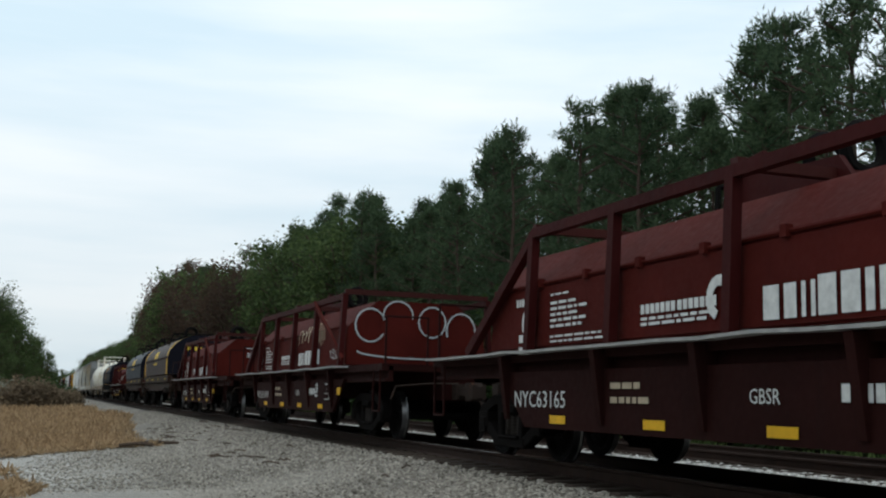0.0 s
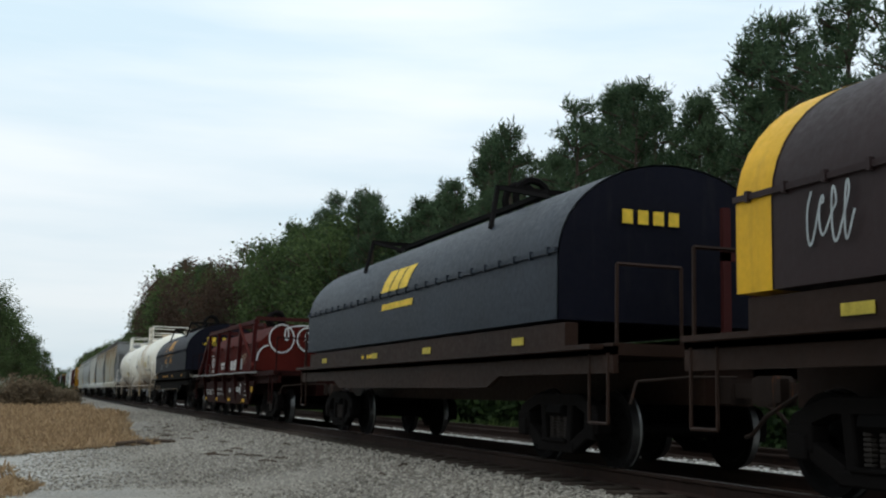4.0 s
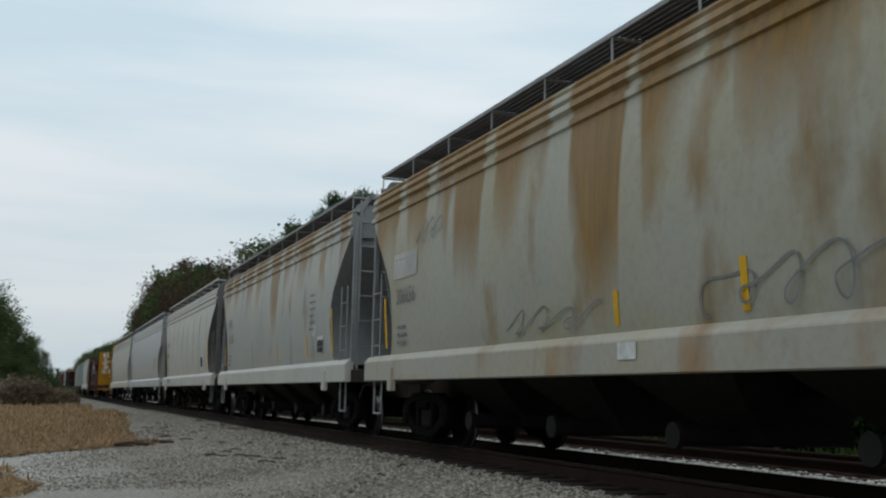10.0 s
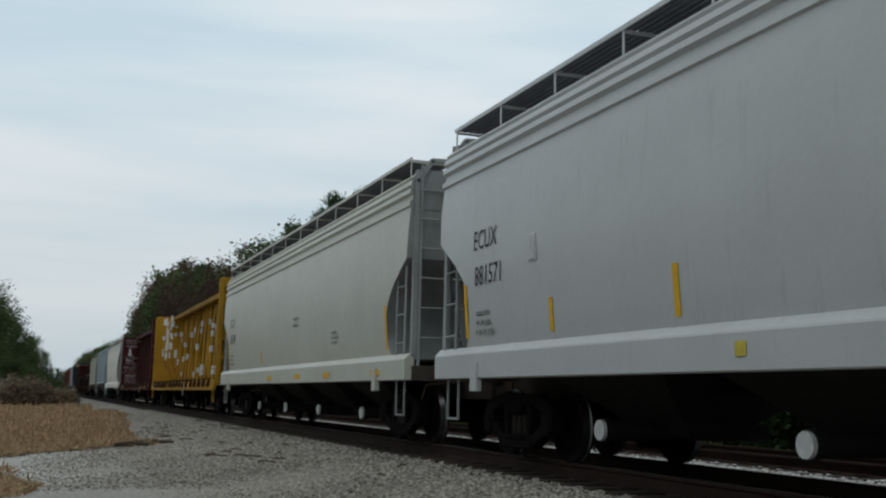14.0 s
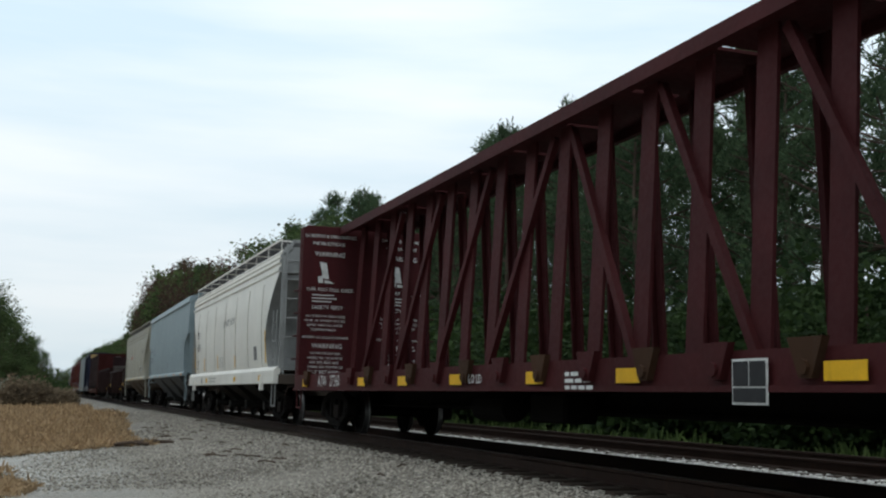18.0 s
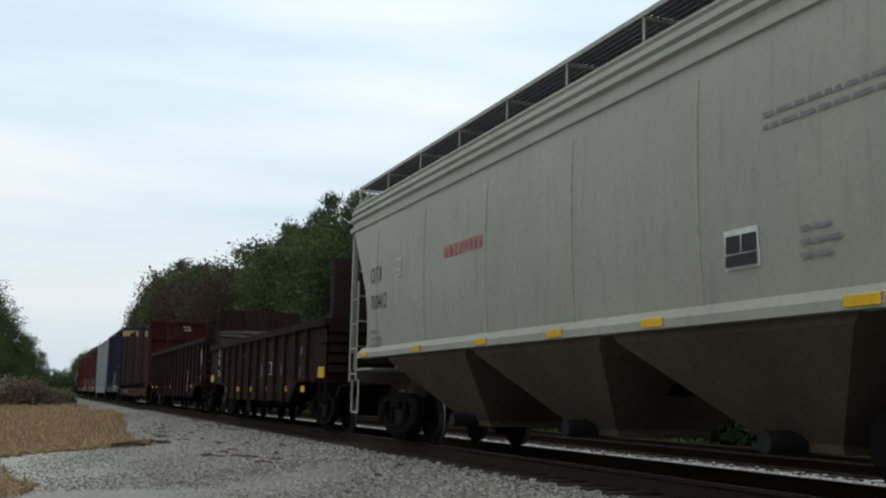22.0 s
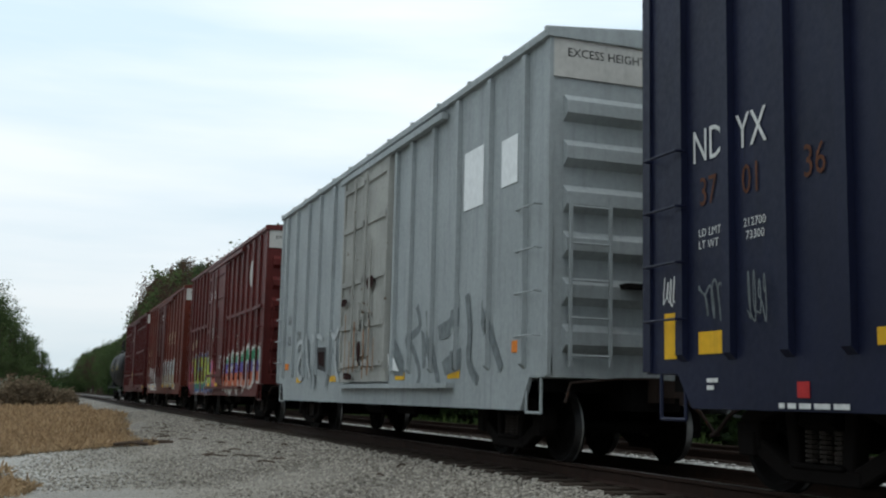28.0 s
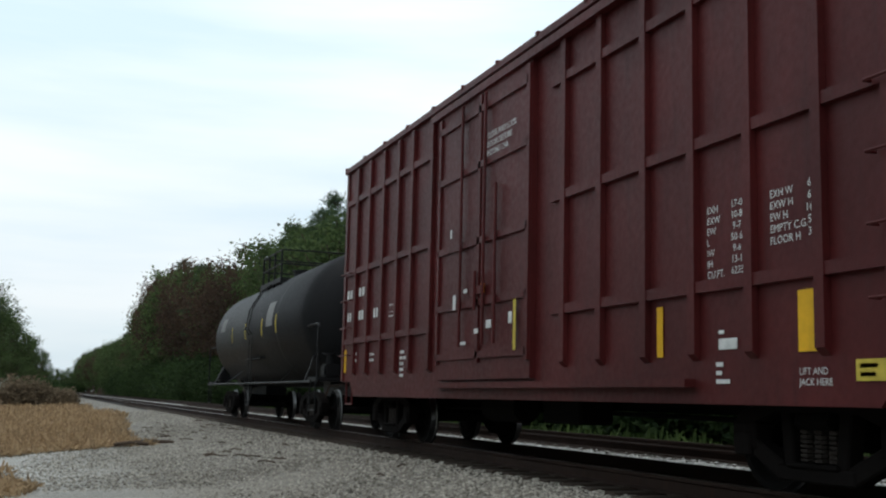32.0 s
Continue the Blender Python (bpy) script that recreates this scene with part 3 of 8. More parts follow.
# ---- tank cars ----
def tank_car(label, at, half, material, radius=1.37, zc=2.43, rails=True, truck_at=4.6, deck=6.6, tall=1.0):
    car = rail_car("tank_car", label, "tank car", at)
    bm = bmesh.new()
    rings = []
    for y, r in [(-half - .42, .05), (-half - .40, .35), (-half - .33, .7), (-half - .2, 1.05), (-half - .06, 1.26), (-half + .12, 1.37), (half - .12, 1.37), (half + .06, 1.26), (half + .2, 1.05), (half + .33, .7), (half + .40, .35), (half + .42, .05)]:
        rr = r / 1.37 * radius
        rings.append([(rr * math.cos(a * math.tau / 48), y, zc + rr * math.sin(a * math.tau / 48)) for a in range(48)])
    loft(bm, rings)
    part("tank", bm, material, car, smooth=60)
    SURFACE[car.name] = lambda z: -math.sqrt(max(.01, (radius + .008) ** 2 - (z - zc) ** 2))
    ROUND[car.name] = (zc, radius)
    for y in (-half * .55, 0.0, half * .5):
        bm = bmesh.new()
        rr = radius + .004
        ring = [[(rr * math.cos(a * math.tau / 48), y + d, zc + rr * math.sin(a * math.tau / 48)) for a in range(48)] for d in (-.035, .035)]
        loft(bm, ring, caps=False)
        part("weld_band", bm, material, car, smooth=60)
    for e in (-1, 1):
        bm = bmesh.new()
        yb = e * truck_at
        loft(bm, [[(-.7, yb - .3, .95), (.7, yb - .3, .95), (.7, yb + .3, .95), (-.7, yb + .3, .95)], [(-1.02, yb - .42, 1.6), (1.02, yb - .42, 1.6), (1.02, yb + .42, 1.6), (-1.02, yb + .42, 1.6)]])
        part("saddle", bm, M_SADDLE if rails and radius < 1.45 else material, car)
        bm = bmesh.new()
        box(bm, -.3, .3, *sorted((e * (truck_at - 2), e * deck)), .72, 1.05)
        box(bm, -1.45, 1.45, *sorted((e * (deck - .9), e * deck)), 1.02, 1.1)
        part("end_platform", bm, material, car)
        bm = bmesh.new()
        box(bm, -1.22, -.86, *sorted((e * (deck - .75), e * (deck - .35))), 1.1, 1.38)
        bmesh.ops.bevel(bm, geom=list(bm.edges), offset=.04, segments=2, affect="EDGES")
        rod(bm, (-1.04, e * (deck - .55), 1.36), (-1.04, e * (deck - .55), 1.58), .1, 12)
        rod(bm, (-1.04, e * (deck - .55), 1.58), (-1.04, e * (deck - .55), 1.61), .17, 14)
        rod(bm, (-.9, e * (deck - .55), 1.24), (-.4, e * (deck - .55), 1.24), .07, 10)
        part("brake_gear", bm, material, car, "dirty white brake gear on the end platform")
        for s in (-1, 1):
            bm = bmesh.new()
            pipe(bm, [(s * 1.45, e * (deck - .05), .98), (s * 1.45, e * (deck - .05), 2.12), (s * 1.43, e * (deck - .14), 2.2), (s * 1.36, e * (half - .05), 2.2)], .024)
            part("end_railing", bm, material, car)
        for s in (-1, 1):
            stirrup(car, e * (deck - .4), .42, 1.05, material, s * 1.45, .5)
    if rails:
        for s in (-1, 1):
            bm = bmesh.new()
            rod(bm, (s * 1.5, -deck + .4, 1.0), (s * 1.5, deck - .4, 1.0), .028, 8)
            for y in (-truck_at, truck_at):
                beam(bm, (s * 1.5, y, 1.0), (s * 1.25, y, 1.02), .05, .03, (0, 0, 1))
            for e in (-1, 1):
                beam(bm, (s * 1.44, e * (truck_at + .85), 1.0), (s * 1.12, e * (truck_at + .55), 1.72), .13, .025, (1, 0, 0))
                beam(bm, (s * 1.48, e * (truck_at - 1.65), 1.0), (s * 1.05, e * (truck_at - 1.95), 1.38), .05, .02, (1, 0, 0))
            part("side_rail", bm, material, car)
            ladder(car, s * 1.48, 0, .45, 2.3, material, "y", .42, .36)
            bm = bmesh.new()
            for d in (-.2, .2):
                pts = [(s * 1.48, d, 2.3)] + [(s * (radius + .1) * math.cos(radians(a)), d, zc + (radius + .1) * math.sin(radians(a))) for a in (0, 20, 40, 58)]
                pipe(bm, pts, .018)
            upper = part("upper_ladder", bm, material, car)
            for a in (8, 22, 36, 50):
                bm = bmesh.new()
                p = (s * (radius + .1) * math.cos(radians(a)), zc + (radius + .1) * math.sin(radians(a)))
                rod(bm, (p[0], -.2, p[1]), (p[0], .2, p[1]), .014)
                part("rung", bm, material, upper)
            for y in (-.35, .35):
                bm = bmesh.new()
                pipe(bm, [(s * 1.48, y * .6, 1.16), (s * 1.48, y * .6, .45)], .02)
                beam(bm, (s * 1.48, y * .7, .5), (s * 1.48, y * 2.2, 1.16), .03, .03, (1, 0, 0))
                part("step_brace", bm, material, car)
            bm = bmesh.new()
            box(bm, *sorted((s * 1.1, s * 1.42)), -1.15, 1.1, 1.64, 1.67)
            part("walk_shelf", bm, material, car)
    # platform on top with its railing
    zt = zc + radius
    for s in (-1, 1):
        bm = bmesh.new()
        box(bm, *sorted((s * .52, s * 1.02)), -1.4, 1.4, zt - .3, zt - .18)
        part("top_platform", bm, material, car)
    for s in (-1, 1):
        bm = bmesh.new()
        for y in (-1.38, -.5, .3, 1.1):
            rod(bm, (s * 1.0, y, zt - .42), (s * 1.0, y, zt + .55), .026)
        for z in (zt + .18, zt + .55):
            rod(bm, (s * 1.0, -1.38, z), (s * 1.0, 1.1, z), .022)
        part("side_railing", bm, material, car)
    for y in (-1.38, 1.1):
        bm = bmesh.new()
        rod(bm, (-1.0, y, zt + .55), (1.0, y, zt + .55), .022)
        rod(bm, (-1.0, y, zt + .18), (1.0, y, zt + .18), .022)
        part("cross_railing", bm, material, car)
    bm = bmesh.new()
    rod(bm, (0, 0, zt - .1), (0, 0, zt + .12), .36, 20)
    rod(bm, (0, 0, zt + .12), (0, 0, zt + .17), .4, 20)
    for y in (-.7, .7):
        rod(bm, (.1, y, zt - .1), (.1, y, zt + .16), .1, 12)
    part("manway", bm, M_UNDER if not rails else material, car)
    running_gear(car, deck, truck_at, deck - .05)
    return car


# ---- coil cars ----
def hood_ring(profile, y):
    return [(x, y, z) for x, z in profile]


def coil_red(label, at, material, hood_material, half=7.2, hood=(-4.75, 5.0)):
    """Coil car with a ridged hood inside a guard frame of flat bars."""
    car = rail_car("coil_car", label, "coil car", at)
    deck(car, half, M_COILSILL)
    SURFACE[car.name] = lambda z: -1.432 if z > 1.3 else -1.426
    a, b = hood
    sec = [(-1.42, 1.32), (-1.40, 2.05), (-.80, 2.58), (.80, 2.58), (1.40, 2.05), (1.42, 1.32)]
    bm = bmesh.new()
    loft(bm, [hood_ring(sec, a), hood_ring(sec, b)])
    bmesh.ops.bevel(bm, geom=list(bm.edges), offset=.025, segments=2, affect="EDGES")
    hd = part("hood", bm, hood_material, car, smooth=30)
    for s in (-1, 1):
        bm = bmesh.new()
        rod(bm, (s * 1.40, a + .1, 2.07), (s * 1.40, b - .1, 2.07), .022)
        for y in np.linspace(a + .4, b - .4, 9):
            box(bm, *sorted((s * 1.38, s * 1.45)), y - .04, y + .04, 2.02, 2.12)
        part("hood_seam", bm, hood_material, hd)
        bm = bmesh.new()
        rng = random.Random(int(at))
        ys = np.linspace(-5.0, half - .1, 18)
        rows = []
        for y in ys:
            d = rng.uniform(-.012, .012)
            rows.append([(s * 1.40, y, 1.27 + d), (s * 1.58, y, 1.27 + d), (s * 1.58, y, 1.30 + d), (s * 1.40, y, 1.30 + d)])
        loft(bm, rows)
        part("deck_edge", bm, M_EDGE, car)
        for y in (-4.72, -2.5, -.38, 1.65, 3.6):
            bm = bmesh.new()
            beam(bm, (s * 1.52, y, 1.30), (s * 1.46, y, 2.68), .12, .10, (1, 0, 0))
            part("frame_post", bm, M_FRAMERED, car)
        bm = bmesh.new()
        beam(bm, (s * 1.46, -4.72, 2.63), (s * 1.46, 3.6, 2.66), .11, .10, (1, 0, 0))
        part("top_rail", bm, M_FRAMERED, car)
        bm = bmesh.new()
        beam(bm, (s * 1.46, 3.58, 2.64), (s * 1.50, 5.55, 1.31), .12, .10, (1, 0, 0))
        part("frame_brace", bm, M_FRAMERED, car)
        bm = bmesh.new()
        beam(bm, (s * 1.53, -2.5, 2.66), (s * 1.53, -4.95, 1.42), .08, .05, (1, 0, 0))
        part("front_brace", bm, M_HOODRED, car)
    for y in (-4.72, -.38, 3.6):
        bm = bmesh.new()
        beam(bm, (-1.46, y, 2.72), (1.46, y, 2.72), .10, .10, (0, 1, 0))
        part("cross_rail", bm, material, car)
    for y in (-.25, .25):
        bm = bmesh.new()
        hoop(bm, 0, y, 3.02, .21, .065)
        part("lifting_eye", bm, M_UNDER, hd)
    for x in (-.42, .42):
        bm = bmesh.new()
        prism_x(bm, [(-.7, 2.57), (1.15, 2.57), (.95, 3.1), (.62, 3.14), (.5, 2.9), (-.45, 2.88)], x - .03, x + .03)
        part("lifting_bracket", bm, M_FRAMERED, hd)
    for y, z in ((1.0, 3.05), (1.3, 2.9)):
        bm = bmesh.new()
        pipe(bm, [(-.5, y, 2.58), (-.48, y, z), (.48, y, z), (.5, y, 2.58)], .03)
        part("lifting_handle", bm, M_UNDER, hd)
    running_gear(car, half, 5.15)
    return car


def deck(car, half, material, shallow=False):
    """The low-slung frame of a coil car: a deep fish-belly side sill with ribs."""
    for s in (-1, 1):
        bm = bmesh.new()
        low = .86 if shallow else .42
        outline = [(-half, 1.27), (half, 1.27), (half, 1.0), (half - 2.9, 1.0), (half - 3.3, low), (-half + 3.3, low), (-half + 2.9, 1.0), (-half, 1.0)]
        if shallow:
            prism_x(bm, outline, s * 1.36, s * 1.42)
        else:
            # a deep lower plate set below a recess under the deck's edge
            prism_x(bm, [(half - 2.5, 1.06), (half - 3.3, low), (-half + 3.3, low), (-half + 2.5, 1.06)], s * 1.36, s * 1.42)
            web = bmesh.new()
            prism(web, [(s * 1.22, 1.26), (s * 1.30, 1.26), (s * 1.30, 1.05), (s * 1.36, 1.05), (s * 1.36, 1.0), (s * 1.22, 1.0)], -half, half)
            part("side_web", web, material, car)
        part("side_sill", bm, material, car)
        for y in () if shallow else (4.4, 2.0, .16, -1.82, -3.85):
            bm = bmesh.new()
            prism(bm, [(s * 1.30, 1.25), (s * 1.55, 1.25), (s * 1.45, .5), (s * 1.421, .5), (s * 1.421, 1.062), (s * 1.30, 1.062)], y - .05, y + .05)
            part("gusset", bm, material, car)
    bm = bmesh.new()
    box(bm, -1.42, 1.42, -half, half, 1.18, 1.3)
    box(bm, -.3, .3, -half + .1, half - .1, .7, 1.2)
    part("deck", bm, material, car)
    for e in (-1, 1):
        for s in (-1, 1):
            stirrup(car, e * (half - .3), .5, 1.2, material, s * 1.42)
        grab = bmesh.new()
        pipe(grab, [(-1.35, e * (half - .05), 1.3), (-1.35, e * (half - .05), 2.1), (-.6, e * (half - .05), 2.1), (-.6, e * (half - .05), 1.3)], .02)
        part("end_railing", grab, material, car)


def coil_round(label, at, frame_material, hood_material, end_material, half=7.0, hood=6.1, stripe=None):
    """Coil car under one long round-topped hood with lifting frames."""
    car = rail_car("coil_car", label, "coil car", at)
    deck(car, half, frame_material, True)
    SURFACE[car.name] = lambda z: -1.508 if z > 1.58 else -1.468 if z > 1.3 else -1.426
    ROUND[car.name] = (2.3, 1.5)
    arc = [(-1.5, 1.60), (-1.5, 2.30)] + [(1.5 * math.cos(radians(a)), 2.30 + 1.15 * math.sin(radians(a))) for a in range(172, 0, -8)] + [(1.5, 2.30), (1.5, 1.60)]
    bm = bmesh.new()
    front = .22 - hood
    loft(bm, [hood_ring(arc, front), hood_ring(arc, hood)], caps=False)
    hd = part("hood", bm, hood_material, car, smooth=40)
    for e in (-1, 1):
        bm = bmesh.new()
        face = hood if e > 0 else -front
        loft(bm, [hood_ring([(x * .985, z * .995) for x, z in arc], e * (face - .03)), hood_ring([(x * .985, z * .995) for x, z in arc], e * (face - .01))])
        part("hood_end", bm, end_material, hd)
        if stripe:
            bm = bmesh.new()
            loft(bm, [hood_ring([(x * 1.006, (z - 2.3) * 1.006 + 2.3) for x, z in arc], e * (face - .02)), hood_ring([(x * 1.006, (z - 2.3) * 1.006 + 2.3) for x, z in arc], e * (face - .48))], caps=False)
            part("end_stripe", bm, stripe, hd, smooth=40)
    for s in (-1, 1):
        bm = bmesh.new()
        box(bm, *sorted((s * 1.5, s * 1.53)), front, hood, 2.34, 2.39)
        for y in np.linspace(front + .2, hood - .2, 26):
            box(bm, *sorted((s * 1.5, s * 1.545)), y - .02, y + .02, 2.32, 2.41)
        part("hood_seam", bm, hood_material, hd)
        bm = bmesh.new()
        box(bm, *sorted((s * 1.30, s * 1.46)), -hood + .1, hood - .1, 1.28, 1.56)
        part("coaming", bm, frame_material, car)
        bm = bmesh.new()
        box(bm, *sorted((s * 1.40, s * 1.58)), -half + .2, half - .2, 1.24, 1.29)
        part("deck_edge", bm, frame_material, car)
    for y in (-3.0, 3.1):
        bm = bmesh.new()
        for s in (-1, 1):
            beam(bm, (s * 1.22, y - .25, 2.98), (s * .98, y + .1, 3.62), .06, .06, (0, 1, 0))
            beam(bm, (s * .98, y + .1, 3.62), (s * .62, y - .75, 3.38), .06, .06, (0, 1, 0))
        beam(bm, (-1.0, y + .1, 3.62), (1.0, y + .1, 3.62), .07, .07, (0, 1, 0))
        part("lifting_frame", bm, M_UNDER, hd)
    for x in (-.4, .4):
        bm = bmesh.new()
        beam(bm, (x, -3.4, 3.52), (x, 3.4, 3.52), .1, .07, (0, 0, 1))
        part("lifting_beam", bm, M_UNDER, hd)
    for y in (-1.9, -1.5):
        bm = bmesh.new()
        hoop(bm, 0, y, 3.72, .27, .06)
        part("lifting_eye", bm, M_UNDER, hd)
    for e in (-1, 1):
        bm = bmesh.new()
        for x in (.35, .75):
            beam(bm, (x, e * (hood + .25), 1.3), (x, e * (hood + .25), 2.9), .1, .06, (0, 1, 0))
        box(bm, .3, .8, *sorted((e * (hood + .22), e * (hood + .28))), 2.3, 2.4)
        part("end_stand", bm, M_REDSTAND, car)
    running_gear(car, half, 5.0)
    return car


# ---- centre-beam flats ----
def centerbeam(label, at, half, material, chord_material=None, top=4.48, first=0.0, wraps=False, ribs=6, clear=(99, 99)):
    car = rail_car("centerbeam_flatcar", label, "flatcar", at)
    SURFACE[car.name] = lambda z: -1.535
    bm = bmesh.new()
    box(bm, -1.42, 1.42, -half, half, 1.06, 1.14)
    part("deck", bm, material, car)
    for s in (-1, 1):
        bm = bmesh.new()
        prism_x(bm, [(-half, 1.15), (half, 1.15), (half, .84), (-half, .84)], s * 1.42, s * 1.50)
        box(bm, *sorted((s * 1.42, s * 1.54)), -half, half, .82, .87)
        part("side_sill", bm, material, car)
        for i, y in enumerate(np.arange(-half + 1.0, half - .6, 1.14)):
            if clear[0] < y < clear[1]:
                continue
            bm = bmesh.new()
            prism_x(bm, [(y - .20, 1.22), (y + .20, 1.22), (y + .07, .92), (y - .07, .92)], s * 1.50, s * 1.57)
            rod(bm, (s * 1.50, y, 1.0), (s * 1.60, y, 1.0), .06, 8)
            part("winch", bm, M_WINCH if i % 2 or wraps else material, car)
    for e in (-1, 1):
        bm = bmesh.new()
        y0, y1 = sorted((e * (half - .02), e * (half - .12)))
        prism(bm, [(-1.46, 1.0), (1.46, 1.0), (1.46, top - .07), (1.38, top), (-1.38, top), (-1.46, top - .07)], y0, y1)
        bmesh.ops.bevel(bm, geom=list(bm.edges), offset=.012, segments=1, affect="EDGES")
        bk = part("bulkhead", bm, material, car)
        for z in np.linspace(1.3, top - .25, ribs):
            bm = bmesh.new()
            box(bm, -1.38, 1.38, *sorted((e * (half - .02), e * (half + .12))), z - .06, z + .06)
            part("bulkhead_rib", bm, material, bk)
        for x in (-1.40, 1.40):
            bm = bmesh.new()
            box(bm, x - .07, x + .07, *sorted((e * (half - .02), e * (half + .16))), 1.0, top - .05)
            part("bulkhead_edge", bm, material, bk)
        for s in (-1, 1):
            grab_irons(car, s * 1.5, e * (half - .1), (1.5, 2.0, 2.5, 3.0), material, .3)
            stirrup(car, e * (half - .3), .45, .9, material, s * 1.46)
    cm = chord_material or material
    bm = bmesh.new()
    n = 12
    seg = (2 * half - .4) / n
    for i in range(n):
        y0 = -half + .2 + i * seg
        box(bm, -.62, .62, y0 + .06 * (not wraps), y0 + seg - .06 * (not wraps), top - .06, top - .02)
        for s in (-1, 1) if not wraps else ():
            box(bm, *sorted((s * .30, s * .62)), y0, y0 + .06, top - .06, top - .02)
            box(bm, *sorted((s * .30, s * .62)), y0 + seg - .06, y0 + seg, top - .06, top - .02)
    for s in (-1, 1):
        box(bm, *sorted((s * .55, s * .64)), -half + .15, half - .15, top - .18, top + .0)
    part("top_chord", bm, cm, car)
    rng = random.Random(7)
    ys = list(np.arange(first, half - .5, 1.1)) + list(np.arange(first - 1.1, -half + .5, -1.1))
    for y in sorted(ys):
        for s in (-1, 1):
            bm = bmesh.new()
            beam(bm, (s * .46, y, 1.14), (s * .30, y, top - .1), .04, .32, (0, 1, 0))
            beam(bm, (s * .42, y, 1.14), (s * .26, y, top - .1), .10, .03, (0, 1, 0))
            part("post", bm, material, car)
        if wraps and rng.random() < .92:
            for _ in range(rng.randrange(1, 4)):
                z = rng.uniform(1.25, 3.6)
                bm = bmesh.new()
                x = .46 - .16 * (z - 1.14) / 3.1
                rows = [[(-x - .05 - rng.uniform(0, .03), y - .18 - rng.uniform(0, .05), z + dz), (-x + .05, y - .18, z + dz + rng.uniform(-.03, .03)), (-x + .05, y + .18, z + dz), (-x - .05, y + .18 + rng.uniform(0, .04), z + dz + rng.uniform(-.03, .03))] for dz in (0, .08, .16, .22)]
                loft(bm, rows)
                part("torn_wrap", bm, M_WRAP, car, "torn white plastic wrap")
    for e in (-1, 1):
        y = .25
        while y + 1.9 < half - .6:
            bm = bmesh.new()
            beam(bm, (-.5, e * (y + 1.9), 1.2), (-.34, e * y, top - .2), .09, .11, (0, e * .85, .5))
            part("diagonal", bm, material, car)
            y += 2.25
    underframe(car, half, .55, 1.0)
    running_gear(car, half, half - 1.9)
    return car


# ---- gondolas and the bulkhead flat ----
def gondola(label, at, half, material, top=2.75, posts=14, sill=.58, boards=0.0, bare=()):
    car = rail_car("gondola", label, "gondola car", at)
    SURFACE[car.name] = lambda z: -1.466
    w = 1.46
    for s in (-1, 1):
        bm = bmesh.new()
        prism_x(bm, [(-half, 1.1), (-half, top - .1), (half, top - .1), (half, 1.1), (half - 2.6, 1.0), (half - 3.4, sill), (-half + 3.4, sill), (-half + 2.6, 1.0)], s * (w - .06), s * w)
        part("side", bm, material, car)
        bm = bmesh.new()
        box(bm, *sorted((s * (w - .12), s * (w + .08))), -half - .02, half + .02, top - .14, top)
        part("top_chord", bm, material, car)
        for y in np.linspace(-half + .5, half - .5, posts):
            if any(a < y < b for a, b in bare):
                continue
            bm = bmesh.new()
            z0 = 1.05 if abs(y) > half - 3 else sill
            prism_x(bm, [(y - .09, z0), (y + .09, z0), (y + .07, top - .12), (y - .07, top - .12)], s * w, s * (w + .075))
            part("side_post", bm, material, car)
    for e in (-1, 1):
        bm = bmesh.new()
        y0, y1 = sorted((e * half, e * (half - .06)))
        box(bm, -w, w, y0, y1, 1.0, top)
        ew = part("end_wall", bm, material, car)
        for z in np.linspace(1.25, top - .2, 5):
            bm = bmesh.new()
            box(bm, -w + .02, w - .02, *sorted((e * half, e * (half + .09))), z - .07, z + .07)
            part("end_rib", bm, material, ew)
        for s in (-1, 1):
            grab_irons(car, s * (w + .0), e * (half - .25), (1.3, 1.75, 2.2), material, .35)
            stirrup(car, e * (half - .3), .55, 1.1, material, s * w)
    bm = bmesh.new()
    box(bm, -w + .08, w - .08, -half + .07, half - .07, 1.0, 1.08)
    part("floor_plate", bm, material, car)
    if boards:
        for e in (-1, 1):
            bm = bmesh.new()
            box(bm, -1.34, 1.34, *sorted((e * (half - .12), e * (half - .2))), 1.1, boards)
            eb = part("end_board", bm, M_BOARD, car, "tall dark steel end board")
            for x in (-1.3, -.45, .45, 1.3):
                bm = bmesh.new()
                box(bm, x - .05, x + .05, *sorted((e * (half - .2), e * (half - .3))), 1.1, boards - .03)
                part("stiffener", bm, M_BOARD, eb)
    underframe(car, half, .6, 1.0)
    running_gear(car, half, half - 1.75)
    return car


